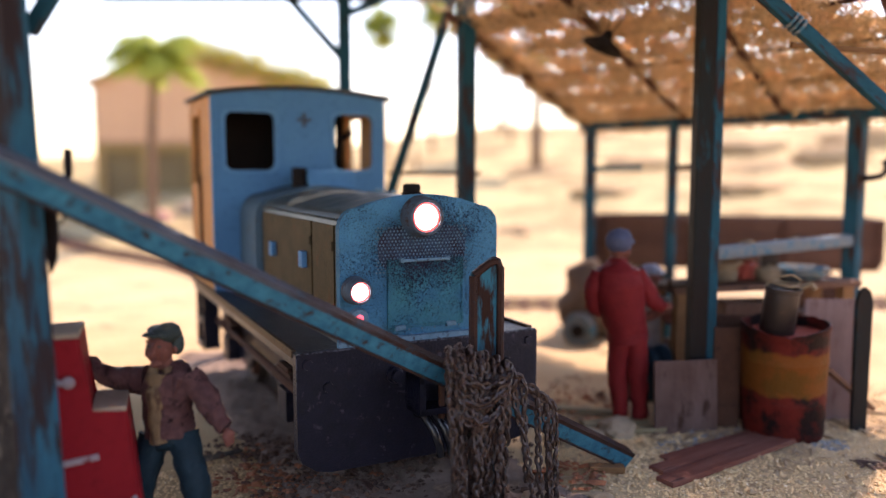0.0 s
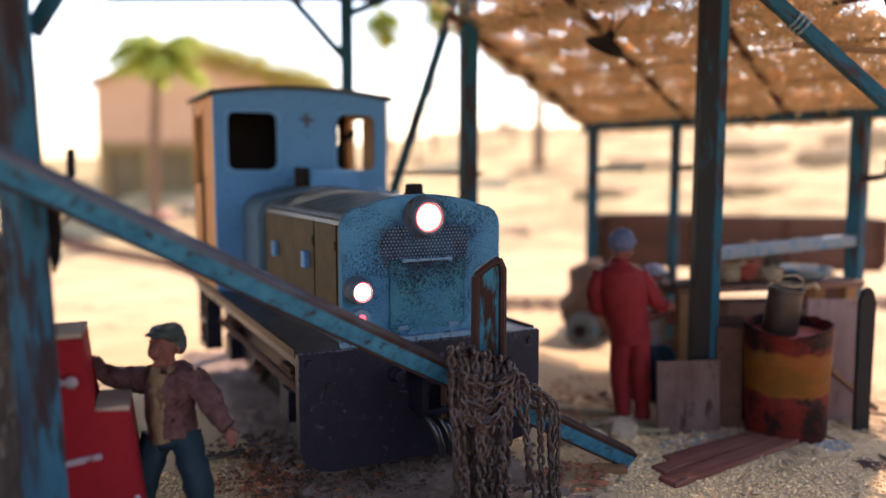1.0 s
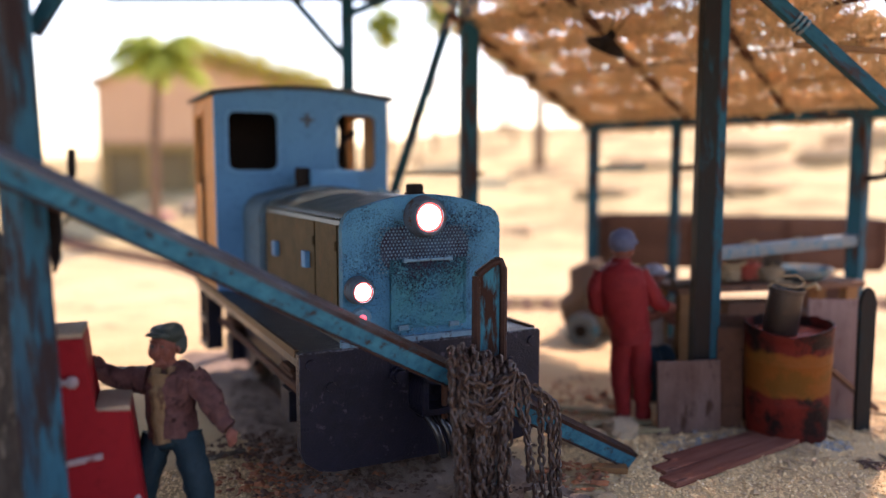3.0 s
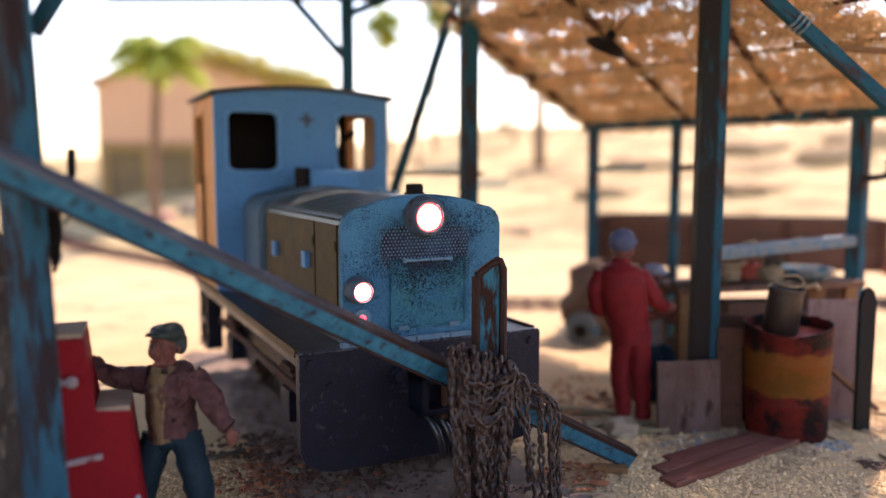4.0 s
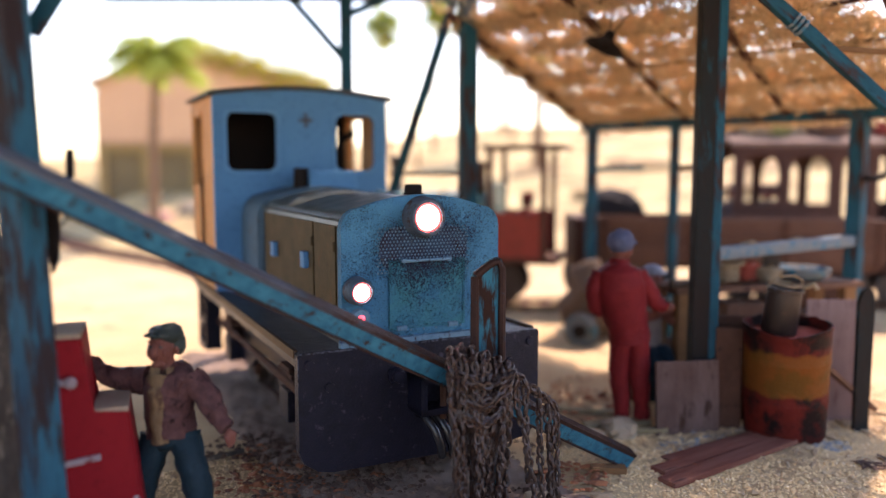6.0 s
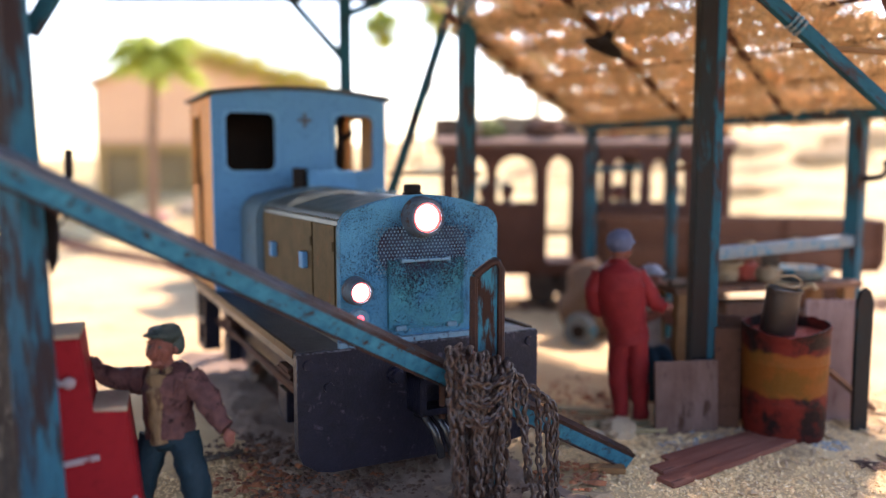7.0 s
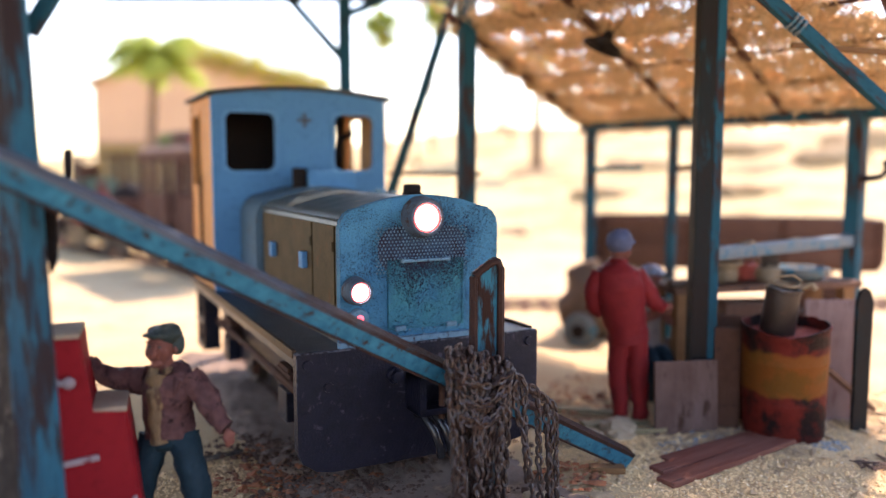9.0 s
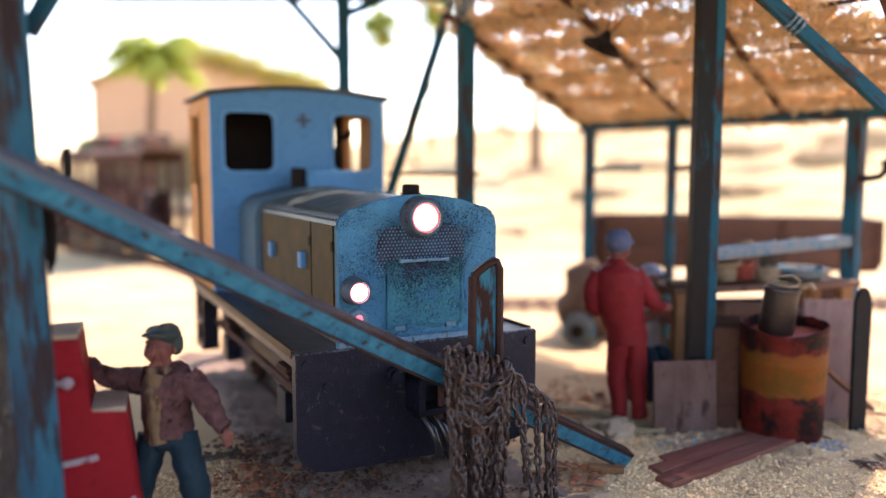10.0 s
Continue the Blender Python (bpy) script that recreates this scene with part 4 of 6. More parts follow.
def thatch_roof():
    rnd = random.Random(5)
    th = thing("thatched_roof", Matrix.Identity(4), "sun-bleached straw thatch with ragged edge and gaps", "roof")
    nrm = (D - C).cross(A - C).normalized()
    if nrm.z < 0:
        nrm = -nrm
    along = (A - C).normalized()
    # matting: ragged overlapping bundles, with gaps
    bm = bmesh.new()
    nu, nv = 20, 36
    for i in range(nu):
        for j in range(nv):
            u, v = -0.5 + 1.56 * i / nu, -0.05 + 1.45 * j / nv
            n1 = noise.noise((u * 5.0, v * 6.0, 2.0))
            if worn_through(u, v) or n1 > 0.34 or rnd.random() < 0.14:
                continue
            p = roof_point(u + rnd.uniform(-0.02, 0.02), v + rnd.uniform(-0.01, 0.01)) + nrm * (1.3 + rnd.uniform(-0.9, 0.7) + 0.05 * i + 0.9 * math.sin(u * 34 + 2 * noise.noise((u * 3, v * 5, 7))))
            ang = rnd.gauss(0, 0.6)
            d = Matrix.Rotation(ang, 3, nrm) @ along
            s = nrm.cross(d)
            ln, w = rnd.uniform(4.5, 9.0), rnd.uniform(0.9, 2.6)
            q = [p - d * ln / 2 - s * w / 2, p - d * ln / 2 + s * w / 2, p + d * ln / 2 + s * w * 0.6 - nrm * 0.6, p + d * ln / 2 - s * w * 0.6 - nrm * 0.6]
            f = [bm.verts.new(x) for x in q]
            g = [bm.verts.new(x + nrm * 0.35) for x in q]
            bm.faces.new(f)
            bm.faces.new(g[::-1])
            for k in range(4):
                bm.faces.new((f[k], g[k], g[(k + 1) % 4], f[(k + 1) % 4]))
    part("matting", bm, THATCH, th, "brown straw matting")
    # loose straws
    verts, faces = [], []
    for k in range(30000):
        u, v = rnd.uniform(-0.4, 1.05), rnd.uniform(-0.12, 1.42)
        edge = rnd.random() < 0.16
        if edge:
            u = rnd.choice((rnd.gauss(1.03, 0.03), u))
            v = v if u > 0.95 else rnd.gauss(-0.04, 0.02)
        if (worn_through(u + 0.04, v) and rnd.random() < 0.93) or v < -0.08:
            continue
        p = roof_point(u, v) + nrm * (rnd.uniform(-1.5, 2.4) + 0.9 * math.sin(u * 34 + 2 * noise.noise((u * 3, v * 5, 7))))
        d = (Matrix.Rotation(rnd.gauss(0, 0.75), 3, nrm) @ along + nrm * rnd.uniform(-0.35, 0.25)).normalized()
        s = d.cross(nrm).normalized() * rnd.uniform(0.07, 0.2)
        t = nrm * 0.10
        ln = rnd.uniform(2.0, 7.0)
        a, b = p - d * ln / 2, p + d * ln / 2
        bend = nrm * rnd.uniform(-0.6, 0.2)
        i0 = len(verts)
        for c in (a, (a + b) / 2 - bend, b):
            verts += [tuple((c + s) * MM), tuple((c - s) * MM), tuple((c + t) * MM)]
        for o in (0, 3):
            faces += [(i0 + o, i0 + o + 1, i0 + o + 4, i0 + o + 3), (i0 + o + 1, i0 + o + 2, i0 + o + 5, i0 + o + 4), (i0 + o + 2, i0 + o, i0 + o + 3, i0 + o + 5)]
    me = bpy.data.meshes.new("straw")
    me.from_pydata(verts, [], faces)
    me.materials.append(STRAW)
    ob = new("straw", me)
    ob.parent = th
    tagged(ob, "loose pale straw ends", kind="stuff")


thatch_roof()
# rails between the shelter posts
beam_between("rail", (55, 167, 35.8), (106, 205, 35.4), 3.0, 3.0, PIPE, "weathered blue-grey pole lashed between posts", "rail", bev=1.2)
for k, (u, z) in enumerate(((0.28, 36.4), (0.62, 36))):
    bm = bmesh.new()
    rod(bm, (-1.2, 0, 0), (1.2, 0, 0), 1.9, 1.9, 12)
    single("rope_lashing", bm, ROPE, at(55 + 48 * u, 167 + 38 * u, z - 0.4, 0, 0, 38), "brown rope lashing round the pole", "rope", "lashings", rough=0.4, smooth=True)
beam_between("rail", A + Vector((0, -2.4, -15.5)), A + (B - A) * 0.23 + Vector((0, -2.4, -14.5)), 1.2, 1.6, TEAL, "short dark teal rail stub", "rail")
beam_between("rail", A + (B - A) * 0.38 + Vector((0, -2, -15)), A + (B - A) * 0.55 + Vector((0, -2, -14)), 1.2, 1.8, RUST, "short brown rail stub", "rail")
beam_between("rail", A + Vector((0, 2.4, -31)), A + (B - A) * 0.5 + Vector((0, 2.4, -29)), 0.7, 0.7, RUST, "thin sagging wire rail", "rail")
beam_between("strut", (57, 149, 87), (90, 152, 60.7), 2.0, 2.5, TEAL, "teal timber strut lashed with wire", "strut")
beam_between("strut", (68, 158, 78), (125, 160, 74), 1.1, 1.1, PALEWOOD, "thin pale pole under the thatch", "pole")
for x, z in ((64.4, 81.1), (65.2, 80.5), (66.0, 79.8)):
    bm = bmesh.new()
    rod(bm, (0, 0, -0.25), (0, 0, 0.25), 1.8, 1.8, 14)
    single("wire_lashing", bm, PIPE, at(x, 149.8, z, 0, 128, 0), "grey wire lashing round the strut", "wire", "lashings", smooth=True)


def hanging_lamp():
    th = thing("hanging_lamp", at(37.5, 190, 82.4, 0, 25, 0), "dark enamel lamp hanging on wires below the thatch", "lamp")
    bm = bmesh.new()
    lathe(bm, [(0.8, 4.0), (1.2, 3.4), (1.4, 2.0), (4.4, 0.3), (5.0, -0.6), (4.6, -0.6), (1.0, 1.6)], 20)
    part("shade", bm, DARK, th, smooth=True)
    bm = bmesh.new()
    ball(bm, (0, 0, -0.2), 1.2, 1, 1, 1.2)
    part("bulb", bm, DARK, th, smooth=True)
    for dx in (-1.1, 1.3):
        bm = bmesh.new()
        tube(bm, [(dx * 0.4, 0, 3.8), (dx * 1.5, 0, 9), (dx * 1.9, 0, 15)], 0.22, 6)
        part("wire", bm, DARK, th)


hanging_lamp()
# crank hook on the bright post
bm = bmesh.new()
tube(bm, [(0, 0, 0), (2.2, -0.5, 0.1), (4.2, -0.8, 0.5), (5.4, -0.8, 1.8), (5.8, -0.8, 3.6), (5.2, -0.8, 4.6)], [0.9, 0.85, 0.8, 0.8, 1.1, 1.2], 8)
single("iron_hook", bm, DARK, at(107.2, 203, 51.4), "dark iron hook on the shelter post", "hook", smooth=True)


# ---- slanting angle iron, stake and chains ----
def angle_iron(name, a, b, w, h, material, label, roll=0):
    a, b = Vector(a), Vector(b)
    th = thing(name, Matrix.Translation(a * MM) @ (b - a).to_track_quat("X", "Z").to_matrix().to_4x4() @ Matrix.Rotation(radians(roll), 4, "X"), label, "angle iron")
    ln = (b - a).length
    bm = bmesh.new()
    n = 60
    for k in range(2):
        # web then flange, in short lengths so that edges can wander a little
        prev = None
        for i in range(n + 1):
            x = ln * i / n
            j = 0.10 * noise.noise((x * 0.35, k * 7.0, 0)) + 0.07 * noise.noise((x * 1.3, k * 3.0, 4.0))
            if k == 0:
                q = [(x, -0.35, -h + j), (x, 0.35, -h + j), (x, 0.35, 0), (x, -0.35, 0)]
            else:
                q = [(x, -0.36, 0.0), (x, w, 0.0), (x, w, 0.65 + j * 0.3), (x, -0.36, 0.65 + j * 0.4)]
            ring = [bm.verts.new(p) for p in q]
            if prev:
                for m in range(4):
                    bm.faces.new((prev[m], prev[(m + 1) % 4], ring[(m + 1) % 4], ring[m]))
            else:
                bm.faces.new(ring)
            prev = ring
        bm.faces.new(prev[::-1])
        if k == 0:
            part("web", bm, ANGLE, th, "teal painted web with chipped lower edge")
        else:
            part("flange", bm, IRONTOP, th, "rusty upper flange, grey-blue at one end to stand in for sky light")
        bm = bmesh.new()
    # worn lower lip, one wandering strip
    prev = None
    for i in range(n + 1):
        x = ln * i / n
        j = 0.12 * noise.noise((x * 0.5, 11.0, 0))
        ring = [bm.verts.new(p) for p in ((x, -0.7 + j, -h - 0.1), (x, 0.2, -h - 0.1), (x, 0.2, -h + 0.25 + j), (x, -0.7 + j, -h + 0.2))]
        if prev:
            for m in range(4):
                bm.faces.new((prev[m], prev[(m + 1) % 4], ring[(m + 1) % 4], ring[m]))
        else:
            bm.faces.new(ring)
        prev = ring
    bm.faces.new(prev[::-1])
    part("lip", bm, FLANGE, th)
    return th


angle_iron("angle_iron", (-49.5, 78, 57.8), (34.3, 139.0, 1.9), 2.1, 2.45, ANGLE, "long slanting teal angle iron with rusty edges", 23)


def stake():
    th = thing("channel_stake", at(6.8, 118.5, -1, 0, 0, 14), "upright channel stake with rounded top, teal and rust", "stake")
    out = [(-2.45, 0), (-2.45, 38.6), (-2.3, 39.4), (-1.6, 39.8), (-0.6, 40.5), (0.3, 41.2), (1.3, 41.6), (2.1, 41.3), (2.5, 40.4), (2.5, 0)]
    bm = bmesh.new()
    prism(bm, out, 0.6, 1.3)
    part("web", bm, STAKE, th, "teal paint worn to rust")
    bm = bmesh.new()
    tube(bm, [(-2.2, 0.4, 0), (-2.2, 0.4, 20), (-2.2, 0.4, 38.8)], [0.75, 0.72, 0.65], 8)
    part("flange", bm, FLANGE, th, "dark rust flange", smooth=True, rough=0.1)
    bm = bmesh.new()
    tube(bm, [(2.1, 0.4, 0), (2.1, 0.4, 20), (2.1, 0.4, 39.8), (1.5, 0.4, 40.9), (0.5, 0.4, 40.7), (-0.9, 0.4, 39.8), (-2.0, 0.4, 38.9)], [0.7, 0.68, 0.6, 0.6, 0.6, 0.6, 0.6], 8)
    part("flange", bm, FLANGE, th, "dark rust rounded edge", smooth=True, rough=0.1)


stake()


def link_mesh(bm, m, ln=2.0, wd=1.4, r=0.29):
    seg, ring = 10, 5
    vs = []
    for i in range(seg):
        a = 2 * math.pi * i / seg
        cx, cz = (wd / 2 - r) * math.cos(a), (ln / 2 - r) * math.sin(a)
        row = []
        for k in range(ring):
            b = 2 * math.pi * k / ring
            row.append(bm.verts.new(m @ Vector((cx + r * math.cos(b) * math.cos(a), r * math.sin(b), cz + r * math.cos(b) * math.sin(a)))))
        vs.append(row)
    for i in range(seg):
        for k in range(ring):
            p, q = vs[i], vs[(i + 1) % seg]
            bm.faces.new((p[k], q[k], q[(k + 1) % ring], p[(k + 1) % ring]))


def strand(pts, th, rnd, name="chain_strand"):
    line = smooth_line(pts, 14)
    bm = bmesh.new()
    acc, k, last = 0.0, 0, line[0]
    for a, b in zip(line, line[1:]):
        acc += (b - a).length
        if acc >= 1.45:
            acc -= 1.45
            d = (b - a).normalized()
            m = Matrix.Translation(b) @ d.to_track_quat("Z", "Y").to_matrix().to_4x4() @ Matrix.Rotation(radians(90 * (k % 2) + rnd.uniform(-40, 40)), 4, "Z") @ Matrix.Rotation(rnd.uniform(-0.25, 0.25), 4, "X")
            link_mesh(bm, m)
            k += 1
    return part(name, bm, CHAIN, th, smooth=True)


def chains():
    rnd = random.Random(11)
    th = thing("chain_bundle", Matrix.Identity(4), "heavy bundle of rusty brown chain hung over the angle iron", "chain")
    for i in range(26):
        u = (i % 13) / 12
        x = 0.9 + 8.3 * u + rnd.uniform(-0.3, 0.3)
        y = 108.8 + 4.6 * u + rnd.uniform(-0.6, 0.6) + (1.6 if i > 12 else 0)
        top = 27.6 - 4.6 * max(0, u - 0.35) + rnd.uniform(-0.8, 0.8)
        bot = rnd.uniform(-0.5, 3.0) if i % 4 else rnd.uniform(8, 13)
        w = rnd.uniform(-0.6, 0.6)
        strand([(x - 0.3, y + 4.0, top - 4), (x - 0.2, y + 2.6, top - 0.5), (x, y + 0.8, top), (x, y, top - 1.6), (x + w * 0.5, y - 0.3, top - 7), (x + w + 0.4 * (4.5 - x) * 0.25, y - 0.4, (top + bot) / 2), (x + w + (5.0 - x) * 0.25, y - 0.6, bot)], th, rnd)
    # loops across the pile
    for i in range(9):
        x0, x1 = rnd.uniform(0.8, 4), rnd.uniform(5, 9.5)
        z = rnd.uniform(19, 26.5)
        y = 109.6
        strand([(x0, y + 1.2, z + 1), (x0 + 0.2, y - 0.2, z - 1), ((x0 + x1) / 2, y + 0.4, z - rnd.uniform(1.5, 5)), (x1, y + 3.0, z - 1.5), (x1 + 0.2, y + 4.6, z + 0.2)], th, rnd)
    # strands thrown over to the open side
    for x, b, dx in ((10.6, 2, 3.3), (12.0, 7.0, 0.6), (14.2, 1.0, 0.7), (15.6, 1.5, 1.2), (17.2, 0.5, 0.5), (16.4, 2.0, -0.2)):
        z = 26.5 - (x - 8) * 0.95
        y = 114.0 + (x - 9) * 0.62
        strand([(x - 3.5, y - 1.2, z + 1.6), (x - 1.2, y - 0.7, z + 0.6), (x, y, z - 0.4), (x + 0.2, y - 0.2, z - 5), (x + dx * 0.5, y - 0.4, (z + b) / 2), (x + dx, y - 0.6, b)], th, rnd)


chains()


# ---- red stepped block with pale treads ----
def red_steps():
    th = thing("stepped_block", at(-46.0, 97, 0, 0, 0, 20), "red painted stepped block with pale worn top faces", "steps")
    prof = [(-3.8, 0), (8.4, 0), (5.8, 23.3), (1.5, 22.9), (0.6, 33.0), (-3.8, 32.8)]
    bm = bmesh.new()
    prism(bm, prof, 0, 9)
    es = [e for e in bm.edges]
    bmesh.ops.bevel(bm, geom=es, offset=0.35, segments=2, affect="EDGES")
    part("body", bm, RED, th, smooth=True, rough=0.1)
    for x0, x1, z in ((1.7, 5.6, 23.0), (-3.6, 0.4, 32.85)):
        bm = bmesh.new()
        box(bm, x0 - 0.1, 0.2, z - 0.1, x1 + 0.2, 8.9, z + 0.55, 0.12)
        part("tread", bm, TAN, th, "pale worn tan top", rough=0.1)
    bm = bmesh.new()
    box(bm, -2.6, -0.4, 16.6, 4.4, 0.2, 17.4, 0.2, Matrix.Rotation(radians(-7), 4, "Y"))
    part("strip", bm, WHITEGREY, th, "grey-white painted strip")
    bm = bmesh.new()
    ball(bm, (-0.8, -0.6, 27.4), 0.8)
    tube(bm, [(-3.0, -0.4, 28.6), (-2.0, -0.6, 27.4), (-0.8, -0.7, 27.4)], 0.4, 8)
    part("tap", bm, WHITEGREY, th, "grey-white knob", smooth=True)
    bm = bmesh.new()
    ball(bm, (6.3, -0.1, 11.3), 0.4)
    part("rivet", bm, WHITEGREY, th)


red_steps()


# ---- tools hung on the near post ----
def hung_tool():
    th = thing("hung_blade", at(-44.5, 91, 0), "dark iron blade hanging from wire on the post", "tool")
    bm = bmesh.new()
    prism(bm, [(-0.9, 41.8), (-0.2, 43.5), (0.1, 47), (0.0, 50), (-1.3, 50), (-1.4, 46)], -0.3, 0.3)
    part("blade", bm, DARK, th)
    bm = bmesh.new()
    tube(bm, [(-0.5, 0, 50), (0.6, 0, 51.6), (1.6, 0, 53.2), (1.7, 0, 56.2)], 0.5, 8)
    part("shank", bm, DARK, th, smooth=True)
    bm = bmesh.new()
    tube(bm, [(-1.2, -0.5, 50.2), (-1.9, -0.5, 48.6), (-1.5, -0.5, 46.6), (-0.9, -0.5, 45.5)], 0.13, 6)
    tube(bm, [(0.4, 0, 47.5), (1.2, 0, 48.5), (1.7, 0, 49.8)], 0.13, 6)
    part("wire", bm, DARK, th)


hung_tool()


# ---- drum, can and boards ----
def drum():
    th = thing("oil_drum", at(69.9, 158.5, -0.4, 2, -1.5, 0), "rusty red and ochre oil drum with torn open top", "drum")
    seg = 40
    bm = bmesh.new()
    rings = []
    prof = [(6.6, 0), (7.4, 0.2), (7.75, 0.8), (7.85, 1.6), (8.0, 7.4), (8.12, 7.8), (8.12, 8.3), (8.05, 8.7), (8.2, 15.6), (8.35, 16), (8.35, 16.5), (8.25, 16.9), (8.3, 22.5), (8.5, 22.8), (8.5, 23.4), (8.15, 23.4), (8.0, 20.0)]
    for r, z in prof:
        ring = []
        for i in range(seg):
            a = 2 * math.pi * i / seg
            dent = 1 + 0.025 * noise.noise((math.cos(a) * 2, math.sin(a) * 2, z * 0.12))
            drop = 0.0
            if z > 19:
                drop = 1.2 * max(0, math.cos(a - radians(250))) ** 6 + 0.5 * noise.noise((math.cos(a) * 5, math.sin(a) * 5, 1))
            ring.append(bm.verts.new((r * dent * math.cos(a), r * dent * math.sin(a), z - drop)))
        rings.append(ring)
    for p, q in zip(rings, rings[1:]):
        for i in range(seg):
            bm.faces.new((p[i], p[(i + 1) % seg], q[(i + 1) % seg], q[i]))
    bm.faces.new(rings[0][::-1])
    part("shell", bm, DRUM, th, "banded red, ochre and soot-black shell", smooth=True)
    bm = bmesh.new()
    bmesh.ops.create_circle(bm, cap_ends=True, segments=32, radius=8.0, matrix=Matrix.Translation((0, 0, 21.2)))
    bmesh.ops.create_circle(bm, cap_ends=True, segments=32, radius=8.0, matrix=Matrix.Translation((0, 0, 20.8)))
    part("lid", bm, REDRUST, th, "sunken red lid")
    can = thing("paint_can", at(67.6, 158.0, 21.0, 4, 5, 0), "dark sooty can standing in the drum", "can")
    bm = bmesh.new()
    lathe(bm, [(0.01, 0), (3.2, 0), (3.4, 0.3), (3.3, 8.4), (3.6, 8.6), (3.6, 9.2), (3.1, 9.3), (2.9, 8.6), (0.01, 8.5)], 28)
    part("body", bm, SOOT, can, smooth=True)
    bm = bmesh.new()
    rnd = random.Random(2)
    pts = [(2.6 * math.cos(a) * (1 + 0.15 * rnd.uniform(-1, 1)), 2.6 * math.sin(a), 9.8 + 0.4 * rnd.random()) for a in [i * 0.5 for i in range(26)]]
    tube(bm, pts, 0.22, 6)
    tube(bm, [(-3.8, 0, 9), (-2.5, -1.5, 11.5), (0.5, -1.8, 12.2), (2.6, -1, 11.2), (3.6, 0, 9)], 0.22, 6)
    part("wire_handle", bm, ROPE, can, "twisted wire handle", smooth=True)
    bm = bmesh.new()
    tube(bm, [(3.4, -0.5, 9.6), (4.8, -1.5, 10.8), (5.6, -1.2, 9.6)], 0.6, 6)
    part("rag", bm, ROPE, can, "grey knotted rag", rough=0.3)


drum()


def board(name, a, b, h, t, material, label, lean=0, category="board", group="boards", rough=0.15):
    """An upright board from a to b along its foot, leaning back by some degrees."""
    a, b = Vector(a), Vector(b)
    d = b - a
    bm = bmesh.new()
    box(bm, 0, 0, 0, d.length, t, h, 0.12)
    turn = math.degrees(math.atan2(d.y, d.x))
    m = at(a.x, a.y, a.z) @ pose(0, 0, 0, 0, 0, turn) @ pose(0, 0, 0, -lean, 0, 0)
    return single(name, bm, material, m, label, category, group, rough=rough)


board("board", (43.2, 156.5, -0.6), (56.8, 159.0, -0.6), 15.4, 0.8, GREYWOOD, "weathered grey-brown board leaning upright", 4)
board("board", (56.4, 161.5, -0.5), (61.6, 160.5, -0.5), 21.5, 0.9, RUST, "narrow brown board behind a wider one", 3)
board("board", (56.6, 168, -0.5), (66, 166, -0.5), 23.0, 0.9, RUST, "dark brown splintered board", 3)
board("board", (78, 167, -0.5), (88.5, 166, -0.5), 26.5, 0.8, PINKWOOD, "pinkish grey board behind the drum", 4)
bm = bmesh.new()
prism(bm, [(-1.7, 0), (-1.9, 27), (-1.2, 29.3), (0, 30.2), (1.1, 29.3), (1.7, 27), (1.6, 0)], -0.5, 0.5)
single("channel_stake", bm, DARKTEAL, at(86.5, 160.5, -0.5, 0, 0, 10), "short teal stake with rounded rusty top", "stake", rough=0.12)
beam_between("plank", (79, 160, 13.0), (90.5, 163, 3.5), 2.2, 0.9, WOOD, "curved brown plank leaning by the drum", "plank")
# planks lying flat
for a, b, w in (((38.0, 131, 0.3), (70, 153.5, 0.7), 3.8), ((38.0, 136.6, 0.2), (68.0, 156.6, 0.6), 3.4), ((41, 142.2, 0.1), (72, 161.5, 0.5), 2.6)):
    beam_between("plank", a, b, w, 1.0, PLANK, "reddish-brown plank lying flat on the sand", "plank", "ground planks")
beam_between("plank", (26.0, 136.5, 0.8), (32.2, 136.0, 0.8), 2.4, 1.2, PALEWOOD, "short yellow-brown offcut on the sand", "plank", "ground planks")
for a, b, w, ma in (((29, 160.5, 0.8), (43, 163.0, 0.9), 3.2, OLIVEWOOD), ((33, 156.5, 0.7), (45.5, 158.0, 0.8), 2.4, OLIVEWOOD), ((24, 172, 0.8), (38, 168, 0.9), 2.2, OLIVEWOOD)):
    beam_between("plank", a, b, w, 0.9, ma, "olive-grey weathered plank half sunk in sand", "plank", "ground planks")


# ---- figurines: one plain mesh each ----
def figurine(name, m, label, mats, pieces, group="figurines"):
    """pieces: (material index, kind, values); limbs are tubes, heads and caps are balls."""
    bm = bmesh.new()
    for idx, kind, *val in pieces:
        n0 = len(bm.faces)
        if kind == "limb":
            tube(bm, smooth_line([Vector(p) for p in val[0]], 8), _spread(val[1], len(val[0]), 8), 20)
        else:
            c, r, s = val
            ball(bm, c, r, *s, seg=22, rings=16)
        bm.faces.ensure_lookup_table()
        for f in bm.faces[n0:]:
            f.material_index = idx
    for v in bm.verts:
        v.co += noise.noise_vector(v.co * 0.9) * 0.26 + noise.noise_vector(v.co * 0.45 + Vector((3, 1, 7))) * 0.28 + noise.noise_vector(Vector((v.co.x * 1.4, v.co.y * 1.4, v.co.z * 2.4))) * 0.13
    ob = single(name, bm, mats[0], m, label, "figurine", group, smooth=True)
    for extra in mats[1:]:
        ob.data.materials.append(extra)
    return ob


def _spread(radii, n, k):
    out = []
    for i in range(n - 1):
        out += [radii[i] + (radii[i + 1] - radii[i]) * j / k for j in range(k)]
    return out + [radii[-1]]


